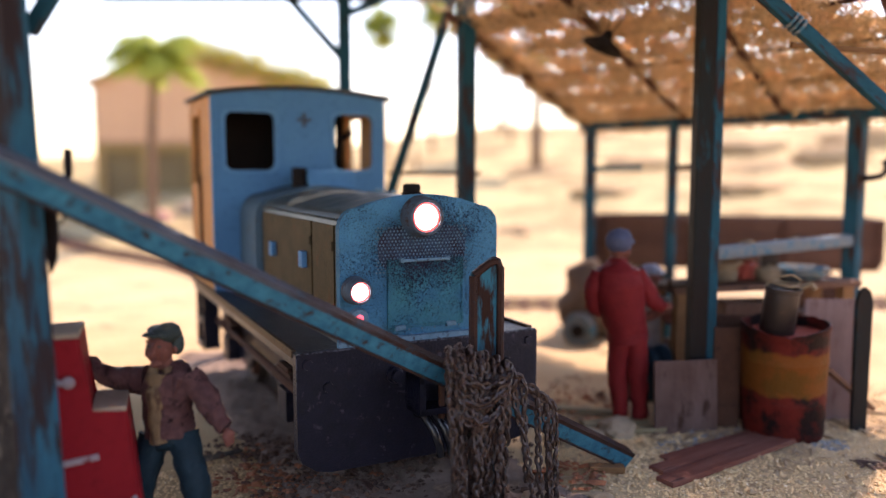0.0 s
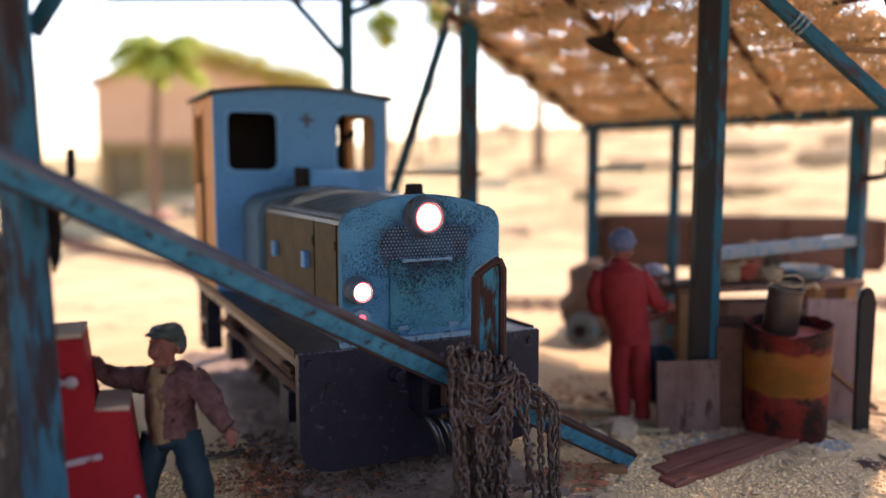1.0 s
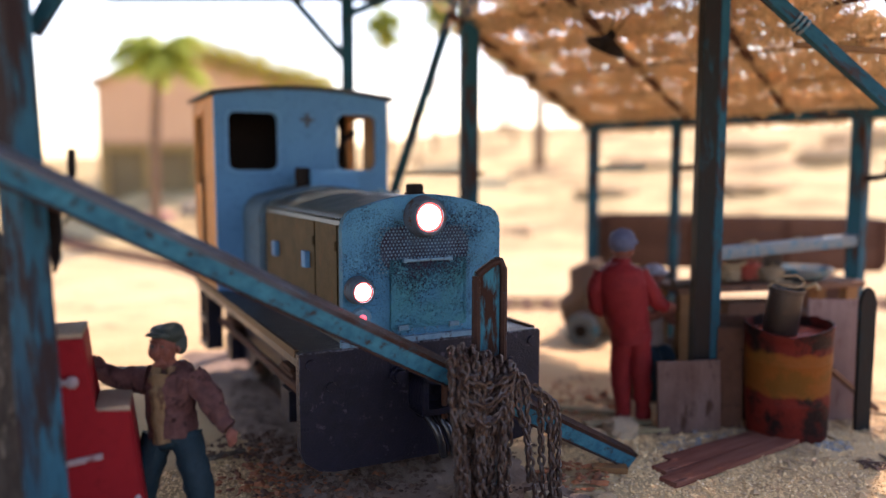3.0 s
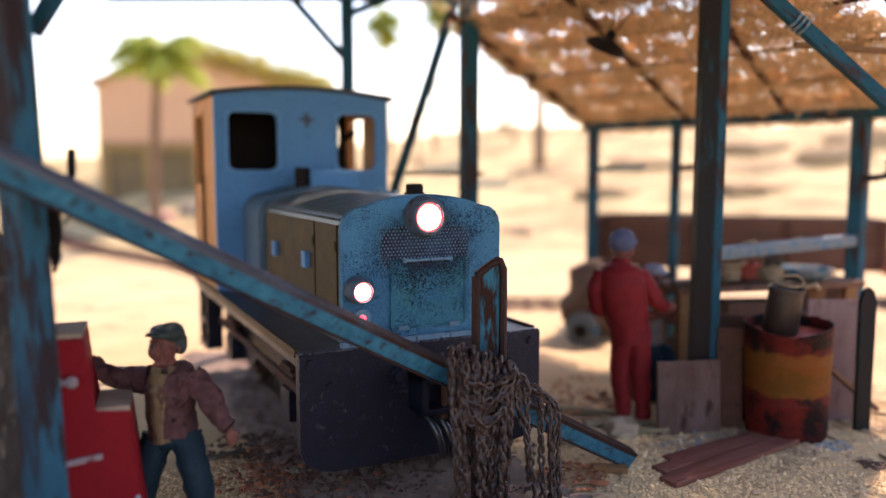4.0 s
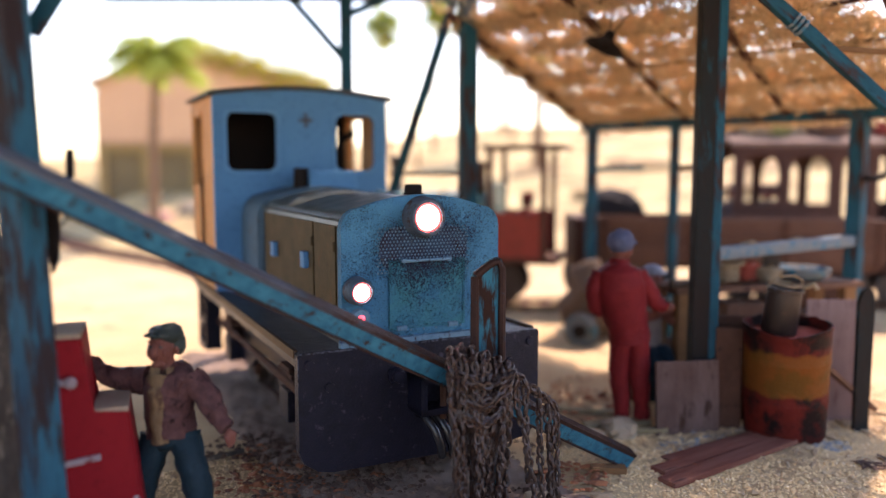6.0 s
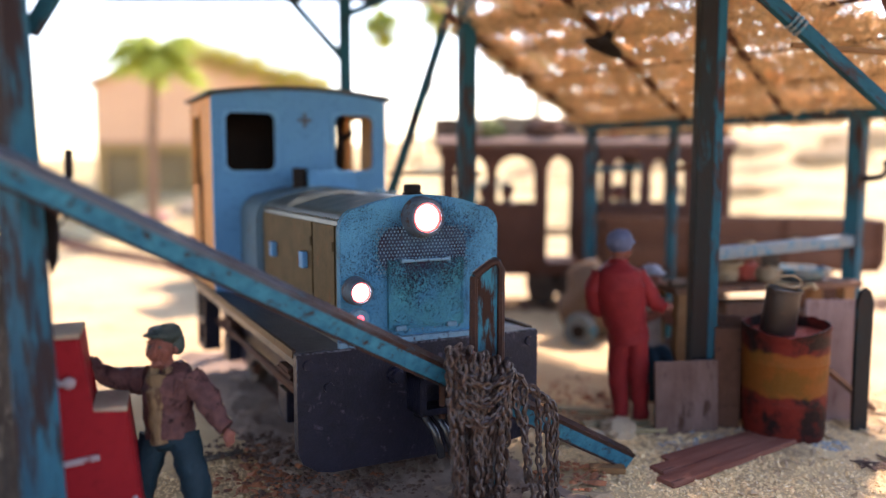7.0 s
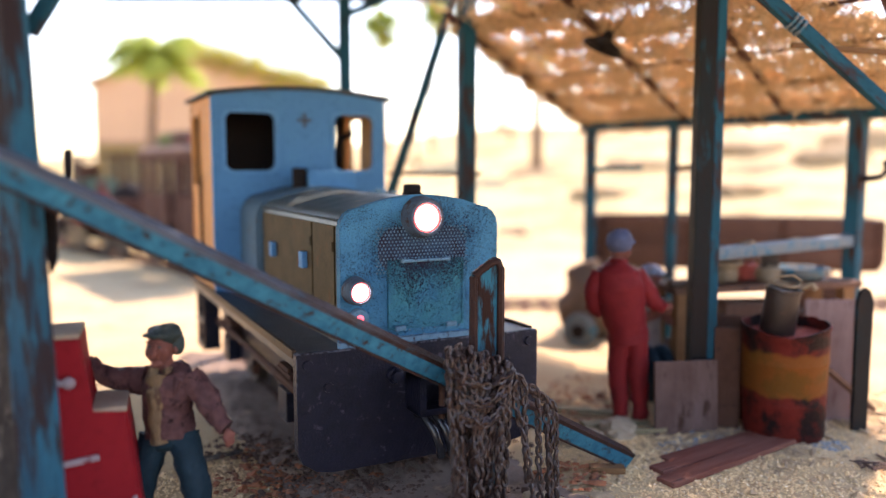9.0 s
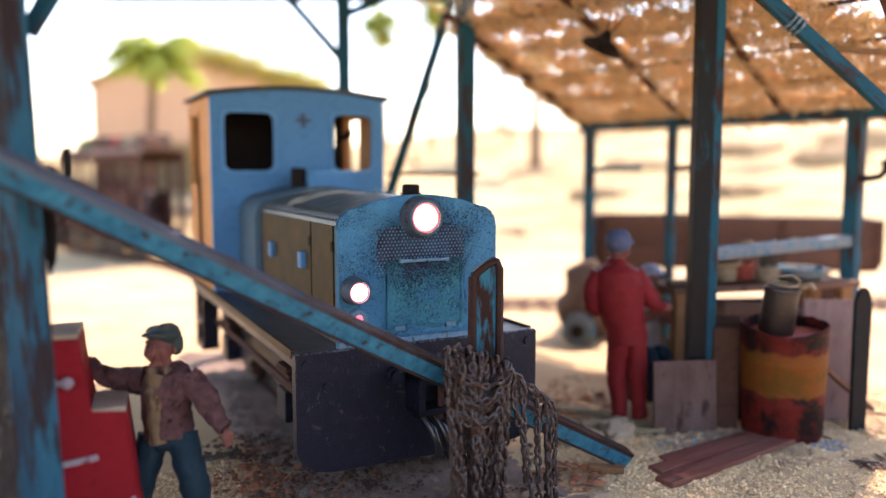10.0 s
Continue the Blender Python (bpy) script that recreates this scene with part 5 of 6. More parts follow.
# man leaning on the red block; local axes as the world, feet at z = 0
J, SH, TR, SK, CP = JACKET, SHIRT, TROUSER, SKIN, CAP
figurine("figurine", at(-38.3, 107.5, -0.6), "painted figurine in brown jacket and dark trousers leaning aside", [J, SH, TR, SK, CP], [
    (2, "limb", [(-2.0, 0, 17.5), (-3.6, -1.4, 11.0), (-4.7, 0.3, 5), (-5.4, 0.5, 0.4)], [2.2, 1.9, 1.55, 1.35]),
    (2, "limb", [(1.9, 0, 17.5), (3.9, -1.8, 11.4), (4.3, -0.4, 5), (4.8, 0.2, 0.4)], [2.2, 1.95, 1.6, 1.4]),
    (2, "ball", (0, 0, 17.4), 3.3, (1.05, 0.78, 0.6)),
    (4, "limb", [(-5.6, -0.4, 0.7), (-6.1, -2.6, 0.6)], [1.2, 0.9]),
    (4, "limb", [(4.9, 0.0, 0.7), (5.5, -2.4, 0.6)], [1.2, 0.9]),
    (0, "limb", [(0, 0, 17.6), (0, 0.1, 18.8), (-0.1, 0.2, 21.5), (0.1, 0.2, 24.8), (0, 0.3, 26.6), (-0.2, 0.2, 27.5)], [3.5, 3.45, 3.3, 3.7, 3.0, 1.3]),
    (1, "limb", [(-0.7, -2.45, 17.4), (-0.8, -2.6, 20.5), (-0.6, -2.75, 23.5), (-0.5, -1.9, 26.6)], [1.2, 0.9, 1.1, 1.4]),
    (0, "limb", [(-2.6, 0, 25.4), (-5.4, 0.4, 25.2), (-8.6, 0.9, 25.6), (-11.2, 1.4, 27.2)], [2.0, 1.75, 1.5, 1.2]),
    (3, "ball", (-12.0, 1.5, 27.6), 1.0, (1.3, 0.9, 0.8)),
    (0, "limb", [(2.8, 0, 25.6), (5.0, -0.5, 23.6), (7.0, -1.4, 20.8), (8.6, -2.0, 19.2)], [1.9, 1.7, 1.45, 1.15]),
    (3, "ball", (9.0, -2.4, 17.9), 0.95, (0.9, 0.8, 1.35)),
    (0, "limb", [(2.2, -2.2, 26.0), (1.7, -2.7, 24.0)], [0.75, 0.5]),
    (1, "limb", [(0.5, -1.3, 27.4), (1.3, -2.2, 25.0)], [0.7, 0.6]),
    (1, "limb", [(-1.2, -1.3, 27.4), (-1.9, -2.2, 25.0)], [0.7, 0.5]),
    (3, "limb", [(-0.2, 0, 26.6), (-0.4, -0.2, 29.0)], [1.25, 1.2]),
    (3, "ball", (-0.7, -0.3, 30.1), 2.0, (0.90, 1.0, 1.28)),
    (3, "limb", [(-0.85, -2.15, 30.8), (-0.98, -2.75, 29.75), (-0.88, -2.25, 29.5)], [0.28, 0.42, 0.34]),
    (3, "ball", (-0.85, -2.0, 28.85), 0.55, (1.15, 0.55, 0.35)),
    (3, "ball", (-1.75, -1.5, 29.5), 0.75, (0.8, 0.7, 0.9)),
    (3, "ball", (0.15, -1.65, 29.55), 0.75, (0.8, 0.7, 0.9)),
    (3, "ball", (-0.85, -2.0, 30.95), 0.8, (1.6, 0.5, 0.32)),
    (4, "ball", (-1.5, -2.0, 30.35), 0.24, (1.2, 0.6, 0.7)),
    (4, "ball", (-0.15, -2.1, 30.35), 0.24, (1.2, 0.6, 0.7)),
    (3, "ball", (1.35, -0.2, 29.8), 0.5, (0.6, 1, 1.3)),
    (4, "ball", (-0.2, 0.2, 31.9), 2.2, (1.0, 1.05, 0.6)),
    (4, "limb", [(-1.6, -1.2, 31.5), (-0.2, 0.3, 31.6), (1.2, 1.4, 31.5)], [0.9, 1.5, 1.1]),
    (4, "ball", (-0.9, -1.9, 31.9), 1.3, (1.2, 1.0, 0.32)),
        (3, "ball", (-0.9, -1.5, 28.1), 0.95, (0.95, 0.85, 0.7)),
    (4, "ball", (1.0, 0.9, 30.4), 1.6, (0.75, 0.9, 1.0))])
figurine("figurine", at(38.6, 163.5, 0), "painted figurine in dark red overalls and blue cap seen from behind", [OVERALL, SKIN, CAPBLUE, CAP], [
    (0, "limb", [(-1.5, 0, 20), (-1.7, 0.2, 11), (-1.2, 0, 5), (-1.0, 0, 0.9)], [2.4, 2.1, 1.7, 1.5]),
    (0, "limb", [(1.9, 0, 20), (2.4, -0.2, 11), (3.0, 0, 5), (3.2, 0, 0.9)], [2.5, 2.1, 1.7, 1.5]),
    (3, "limb", [(-0.9, 0.8, 0.7), (-0.8, -1.2, 0.7)], [1.25, 1.0]),
    (3, "limb", [(3.2, 0.8, 0.7), (3.5, -1.2, 0.7)], [1.25, 1.0]),
    (0, "limb", [(0.2, 0, 18.0), (-0.3, 0, 21), (-1.2, 0, 25), (-2.0, 0, 29.5), (-2.4, 0, 32.6), (-2.4, 0.2, 34.8)], [4.3, 4.3, 4.8, 5.4, 4.6, 1.9]),
    (0, "limb", [(-5.9, 0, 32.2), (-7.4, -0.4, 28.5), (-6.6, 0.6, 24.8), (-3.5, 3.4, 24.0)], [2.1, 1.9, 1.7, 1.2]),
    (0, "limb", [(1.2, 0, 32.2), (3.6, 0.0, 29.0), (5.6, 0.2, 26.0), (7.6, 1.2, 25.0)], [2.2, 1.9, 1.7, 1.3]),
    (1, "ball", (8.6, 1.4, 25.0), 1.1, (1.3, 1, 0.9)),
    (3, "ball", (8.2, 1.0, 26.4), 0.9, (1.2, 1, 0.8)),
    (1, "limb", [(-2.2, 0, 34.4), (-2.0, 0.2, 36.6)], [1.5, 1.5]),
    (0, "limb", [(-2.3, 0.1, 34.0), (-2.2, 0.1, 35.4)], [2.3, 1.9]),
    (1, "ball", (-1.7, 0.4, 37.6), 2.3, (1.0, 1.05, 1.15)),
    (2, "ball", (-2.1, 0, 38.9), 2.8, (1.0, 1.05, 0.95)),
    (2, "ball", (0.0, 0.7, 38.9), 1.3, (1.1, 1.0, 0.4))])
figurine("figurine", at(48.0, 183, 0), "seated painted figurine with pale blue cap", [TROUSER, GREYSHIRT, SKIN, CAPPALE], [
    (0, "limb", [(0.5, 0, 10.5), (3.0, -3.0, 11.0), (4.0, -4.0, 5.0), (4.0, -4.0, 0.5)], [2.2, 2.0, 1.6, 1.3]),
    (0, "limb", [(-1.5, 0, 10.5), (0.0, -3.4, 10.8), (0.8, -4.4, 5.0), (0.8, -4.4, 0.5)], [2.2, 2.0, 1.6, 1.3]),
    (1, "limb", [(-0.6, 0, 9.5), (-0.6, 0, 14), (-0.4, 0, 20), (-0.2, 0, 24.5), (0, 0, 26)], [3.2, 3.3, 3.6, 3.2, 1.4]),
    (2, "limb", [(2.6, -0.5, 23), (4.2, -2, 19.5), (6.0, -3.2, 18.6), (9.0, -3.6, 18.2)], [1.4, 1.3, 1.1, 0.9]),
    (2, "limb", [(-2.6, -0.5, 23), (-1.5, -3.0, 20), (2.0, -4.0, 21.5), (4.4, -4.0, 22.0)], [1.4, 1.3, 1.1, 0.9]),
    (2, "ball", (0.3, -0.3, 28.6), 2.2, (0.95, 1, 1.15)),
    (3, "ball", (0.4, -0.3, 30.2), 2.45, (1.02, 1.02, 0.7)),
    (3, "ball", (2.4, -1.0, 29.8), 1.2, (1.2, 1, 0.4))])
bm = bmesh.new()
box(bm, -4, -3, 0, 4, 3, 8.4, 0.4)
single("crate", bm, WOOD, at(47, 184.5, -0.3, 0, 0, 12), "small brown wooden crate used as a seat", "crate")


# ---- workbench and what lies on it ----
def workbench():
    th = thing("workbench", at(74, 190, -0.5, 0, 0, 14), "rough timber workbench under the thatch", "bench")
    for y in (-5, 0, 5):
        bm = bmesh.new()
        box(bm, -24, y - 2.3, 26, 26, y + 2.3, 27.4, 0.2)
        part("plank", bm, WOOD, th, rough=0.15)
    for x in (-21.5, 23):
        for y in (-5.5, 5.5):
            bm = bmesh.new()
            box(bm, x - 1.6, y - 1.3, 0, x + 1.6, y + 1.3, 26, 0.2)
            part("leg", bm, PALEWOOD, th, "orange-brown timber leg")
    bm = bmesh.new()
    box(bm, -22, 4.8, 8, 23, 6, 13, 0.2)
    part("stretcher", bm, WOOD, th)
    bm = bmesh.new()
    rod(bm, (-25, -6.4, 28.4), (-14, -6.4, 28.4), 1.0, seg=10)
    part("vice_bar", bm, WHEEL, th, "grey iron bar", smooth=True)


workbench()
bm = bmesh.new()
lathe(bm, [(0.01, 0), (4.0, 0), (6.4, 1.6), (6.9, 3.0), (6.4, 3.0), (3.8, 0.8), (0.01, 0.7)], 24)
single("basin", bm, PIPE, at(87, 192, 27.0), "shallow grey-blue enamel basin on the bench", "basin", smooth=True)
rnd = random.Random(8)
for k, (x, y, r) in enumerate(((66, 186, 4.6), (72, 189, 3.6), (77, 187, 3.0))):
    bm = bmesh.new()
    pts = []
    for i in range(60):
        a = i * 0.55
        pts.append((r * (0.5 + 0.5 * rnd.random()) * math.cos(a), r * 0.8 * math.sin(a), 0.6 + i * r * 0.016 + rnd.random() * 0.5))
    tube(bm, pts, 0.55, 6)
    single("rope_coil", bm, ROPE if k != 1 else REDRUST, at(x, y, 26.8), "tangled brown rope coil on the bench", "rope", "rope coils", smooth=True)
for x, y, w, h, ma, lab in ((60, 184, 5, 5, RUST, "rusty tin box on the bench"), (80, 193, 7, 7, SOOT, "dark iron box on the bench")):
    bm = bmesh.new()
    box(bm, -w / 2, -2, 0, w / 2, 2, h, 0.3)
    single("tin_box", bm, ma, at(x, y, 26.8, 0, 0, 10 * w), lab, "box", rough=0.15)
for x, y, z, w, d, h, t in ((62, 188, -0.4, 9, 7, 13, 20), (74, 187, -0.4, 17, 8, 23, 5), (91, 190, -0.4, 13, 8, 20, -12)):
    bm = bmesh.new()
    box(bm, -w / 2, -d / 2, 0, w / 2, d / 2, h, 0.3)
    for k in (0.33, 0.66):
        box(bm, -w / 2 - 0.15, -d / 2 - 0.15, h * k - 0.12, w / 2 + 0.15, d / 2 + 0.15, h * k + 0.12)
    single("crate", bm, WOOD, at(x, y, z, 0, 0, t), "dark brown wooden crate below the bench", "crate", "crates", rough=0.1)


# ---- heap, cart wheel and open wagon behind the shelter ----
bm = bmesh.new()
bmesh.ops.create_icosphere(bm, subdivisions=4, radius=1.0, matrix=Matrix.Translation((0, 0, 12)) @ Matrix.Diagonal((9, 8, 14, 1)))
for v in bm.verts:
    v.co += noise.noise_vector(v.co * 0.16) * 2.6
single("tarpaulin", bm, SACK, at(46.5, 250, -1), "grey-brown tarpaulin heap with folds", "heap", smooth=True)


def cart_wheel():
    th = thing("cart_wheel", at(41.5, 238, 4.6, 0, 0, -30), "small grey wheel leaning by the heap", "wheel")
    bm = bmesh.new()
    wheel_mesh(bm, (0, 0, 0), 4.9, 2.0)
    bm.transform(Matrix.Rotation(radians(90), 4, "Z"))
    part("tyre", bm, PIPE, th, smooth=True)
    bm = bmesh.new()
    rod(bm, (0, -1.8, 0), (0, 1.2, 0), 2.0, 2.2, 14)
    part("hub", bm, DARK, th, smooth=True)


cart_wheel()


def open_wagon():
    th = thing("open_wagon", at(100, 274, 0, 0, 0, -10), "brown plank-sided open wagon standing in the sand", "wagon")
    for y in (-9, 9):
        for k in range(3):
            bm = bmesh.new()
            box(bm, -46, y - 0.7, 22.5 + k * 4.9, 46, y + 0.7, 27.2 + k * 4.9, 0.2)
            part("side_plank", bm, WAGON, th, rough=0.15)
        for x in (-44, -15, 15, 44):
            bm = bmesh.new()
            box(bm, x - 1, y * 1.09 - 0.4, 21, x + 1, y * 1.09 + 0.4, 37, 0.15)
            part("stanchion", bm, RUST, th)
    for x in (-46, 46):
        bm = bmesh.new()
        box(bm, x - 0.7, -8.3, 22.5, x + 0.7, 8.3, 37, 0.2)
        part("end_board", bm, WAGON, th)
    bm = bmesh.new()
    box(bm, -45, -8.3, 20, 45, 8.3, 22.5, 0.3)
    part("floor", bm, WAGON, th)
    for x in (-28, 28):
        for y in (-8, 8):
            bm = bmesh.new()
            wheel_mesh(bm, (0, 0, 0), 8.5, 2.2)
            bm.transform(Matrix.Translation((x, y, 9.0)) @ Matrix.Rotation(radians(90), 4, "Z"))
            part("wheel", bm, RUST, th, smooth=True)
        bm = bmesh.new()
        box(bm, x - 3, -7, 9, x + 3, 7, 20, 0.3)
        part("axle_guard", bm, DARK, th)


open_wagon()


# ---- litter on the ground ----
def litter(name, material, label, category, places, n, seed, size, flat, long=1.0, lift=0.0):
    """Small lumps strewn in round patches (x, y, radius)."""
    rnd = random.Random(seed)
    verts, faces = [], []
    shape = [(1, 0, 0), (0.3, 0.9, 0.1), (-0.8, 0.5, -0.1), (-0.7, -0.6, 0.1), (0.4, -0.9, 0), (0.1, 0.1, 0.9), (0, 0, -0.7)]
    tri = [(0, 1, 5), (1, 2, 5), (2, 3, 5), (3, 4, 5), (4, 0, 5), (1, 0, 6), (2, 1, 6), (3, 2, 6), (4, 3, 6), (0, 4, 6)]
    for _ in range(n):
        px, py, pr = rnd.choice(places)
        a, r = rnd.uniform(0, 6.283), pr * math.sqrt(rnd.random())
        x, y = px + r * math.cos(a), py + r * math.sin(a)
        s = rnd.uniform(size[0], size[1]) * (1 if rnd.random() < 0.9 else 1.7)
        m = Matrix.Translation((x, y, ground_z(x, y) + s * flat * 0.25 + lift)) @ Matrix.Rotation(rnd.uniform(0, 6.28), 4, "Z") @ Matrix.Rotation(rnd.uniform(-0.4, 0.4), 4, "X") @ Matrix.Diagonal((s * long, s, s * flat, 1))
        i0 = len(verts)
        for p in shape:
            q = m @ Vector([c * rnd.uniform(0.75, 1.2) for c in p])
            verts.append(tuple(q * MM))
        faces += [(i0 + a, i0 + b, i0 + c) for a, b, c in tri]
    me = bpy.data.meshes.new(name)
    me.from_pydata(verts, [], faces)
    me.materials.append(material)
    tagged(new(name, me), label, category, kind="stuff")


NEAR = [(75, 135, 32), (45, 128, 20), (95, 165, 25), (15, 105, 18), (-25, 105, 18), (-15, 115, 12), (35, 150, 16), (60, 120, 25), (-35, 125, 18)]
litter("coarse_sand", GRAIN, "coarse pale sand grains and grit", "sand", NEAR, 26000, 1, (0.10, 0.34), 0.8)
litter("gravel", STONE, "small grey-brown stones", "gravel", NEAR, 700, 2, (0.3, 0.8), 0.7)
litter("orange_chips", CHIP, "orange-brown brick chips and dry leaf litter", "litter", [(-16, 108, 7), (-24, 112, 6), (-8, 106, 7), (31, 178, 9), (27, 165, 8), (35, 190, 10), (-49, 102, 6), (2, 104, 8), (-14, 106, 6), (-32, 131.6, 8), (-26.4, 130.4, 8), (-21.2, 128, 7.5), (-15.4, 126.8, 7.5), (-32.2, 143.9, 6.5), (22.2, 132.9, 6.5), (-32, 131.6, 8), (-26.4, 130.4, 8), (-21.2, 128, 7.5), (-15.4, 126.8, 7.5), (-32.2, 143.9, 6.5), (22.2, 132.9, 6.5)], 1000, 3, (0.15, 0.75), 0.45, 1.4, 0.6)
# The patches below the diesel also darken its shadow.
litter("dark_debris", DEBRIS, "dark dirt clods and coal bits", "debris", [(-10, 116, 14), (2, 112, 12), (-22, 122, 10), (12, 118, 10), (-27.4, 141, 9), (-8.4, 135.5, 9), (-16.6, 136.8, 9), (8.2, 146.9, 9), (-37.2, 146.9, 9)], 1500, 4, (0.18, 0.7), 0.7, 1.0, 0.8)
litter("twigs", DEBRIS, "dark broken twigs on the sand", "twigs", [(84, 141, 4.5), (78, 139, 3)], 40, 14, (0.25, 0.5), 0.5, 4.0, 0.3)
litter("wood_splinters", SPLINTER, "pale wood splinters and straw", "splinters", [(30, 170, 14), (45, 160, 14), (85, 170, 14), (60, 150, 14), (20, 125, 10), (95, 180, 20)], 420, 5, (0.25, 0.5), 0.5, 6.0, 0.2)
litter("blue_flakes", FLAKE, "blue-grey paint flakes and gravel", "flakes", [(52, 152, 7), (62, 155, 6), (76, 152, 4), (46, 148, 5)], 500, 6, (0.25, 0.6), 0.5)
for x, y, s, ma, lab in ((16.5, 121, 3.4, PALESTONE, "pale tan cracked rock below the chains"), (12.5, 114, 3.0, PALESTONE, "tan rock below the chains"), (-3, 112, 4.5, DEBRISROCK, "dark brown rock before the buffer beam"), (5, 107, 4.2, DEBRISROCK, "dark brown earth clod near the chains"),
                         (27, 152, 4.0, PALESTONE, "flat olive-tan rock on the sand"), (36, 158, 3.6, PALESTONE, "flat olive-tan rock on the sand"), (-27, 109, 2.2, DEBRISROCK, "brown clod by the track")):
    bm = bmesh.new()
    bmesh.ops.create_icosphere(bm, subdivisions=3, radius=1.0, matrix=Matrix.Diagonal((s * 1.3, s, s * 0.62, 1)))
    for v in bm.verts:
        k = noise.noise(v.co * 0.5 + Vector((x, y, 0)))
        v.co *= 1 + 0.35 * k + 0.12 * noise.noise(v.co * 1.7 + Vector((y, x, 0)))
    single("rock", bm, ma, at(x, y, s * 0.15, 0, 0, x * 7), lab, "rock", "rocks")


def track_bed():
    """Trodden dirt under the diesel, dark to deepen its shade, with two buried rails."""
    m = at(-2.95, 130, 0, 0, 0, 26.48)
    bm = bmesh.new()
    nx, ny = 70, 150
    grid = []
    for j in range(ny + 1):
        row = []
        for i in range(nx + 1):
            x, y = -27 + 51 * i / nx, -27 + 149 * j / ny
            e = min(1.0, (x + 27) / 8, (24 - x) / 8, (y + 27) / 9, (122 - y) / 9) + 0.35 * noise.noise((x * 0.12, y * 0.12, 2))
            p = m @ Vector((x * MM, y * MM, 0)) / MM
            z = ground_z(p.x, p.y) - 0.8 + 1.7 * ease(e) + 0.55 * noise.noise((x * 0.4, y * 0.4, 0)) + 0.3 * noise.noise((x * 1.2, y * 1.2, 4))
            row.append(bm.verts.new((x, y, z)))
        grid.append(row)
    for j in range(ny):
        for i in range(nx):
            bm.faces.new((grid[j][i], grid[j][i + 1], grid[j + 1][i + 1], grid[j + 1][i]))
    tagged(single("track_bed", bm, DIRT, m, "trodden dirt round the locomotive, dark to deepen its shade", "dirt", kind="structure", smooth=True))
    th = thing("buried_track", m, "two rusty rails sunk in the dirt", "track", kind="structure")
    for x in (-9.4, 9.4):
        bm = bmesh.new()
        box(bm, x - 0.6, 0, -0.5, x + 0.6, 116, 1.2, 0.15)
        part("rail", bm, RUST, th)


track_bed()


bm = bmesh.new()
tube(bm, [(-44.5, 139.5, 1.0), (-41, 141.5, 1.2), (-37.5, 143.5, 1.5)], [0.5, 0.55, 0.4], 8)
single("stick", bm, BARK, Matrix.Identity(4), "dark thin stick lying on the dirt", "stick", smooth=True)

# rough stump and post foot clutter beside the near post
bm = bmesh.new()
tube(bm, [(0, 0, -1), (0.3, 0, 12), (-0.2, 0, 24), (0.2, 0, 40), (-0.6, 0, 47)], [4.2, 3.6, 3.2, 2.8, 1.6], 20)
for v in bm.verts:
    v.co += noise.noise_vector(v.co * 0.8) * 0.7
single("tree_stump", bm, BARK, at(-54.6, 94, 0), "grey rough-barked stump behind the post", "stump", smooth=True)


# ---- far railway, house, palms ----
def rails():
    th = thing("railway_track", Matrix.Identity(4), "narrow-gauge track half buried in sand", "track", kind="structure")
    for off in (-8.2, 8.2):
        bm = bmesh.new()
        prev = None
        for i in range(0, len(TRACK) - 1):
            d = (TRACK[i + 1] - TRACK[i]).normalized()
            p = TRACK[i] + Vector((-d.y, d.x)) * off
            z = ground_z(p.x, p.y)
            ring = [bm.verts.new((p.x - d.y * a, p.y + d.x * a, z * 0 + b)) for a, b in ((-0.5, -0.5), (0.5, -0.5), (0.5, 1.6), (-0.5, 1.6))]
            if prev:
                for m in range(4):
                    bm.faces.new((prev[m], prev[(m + 1) % 4], ring[(m + 1) % 4], ring[m]))
            prev = ring
        part("rail", bm, RUST, th)
    bm = bmesh.new()
    s = 300.0
    while s < TRACK_S[-1] - 20:
        p, h = track_point(s)
        box(bm, -1.6, -13, -0.6, 1.6, 13, 0.5, 0, Matrix.Translation((p.x, p.y, 0)) @ Matrix.Rotation(h, 4, "Z"))
        s += 8.0
    ob = part("sleepers", bm, WOOD, th)
    tagged(ob, kind="stuff")


rails()


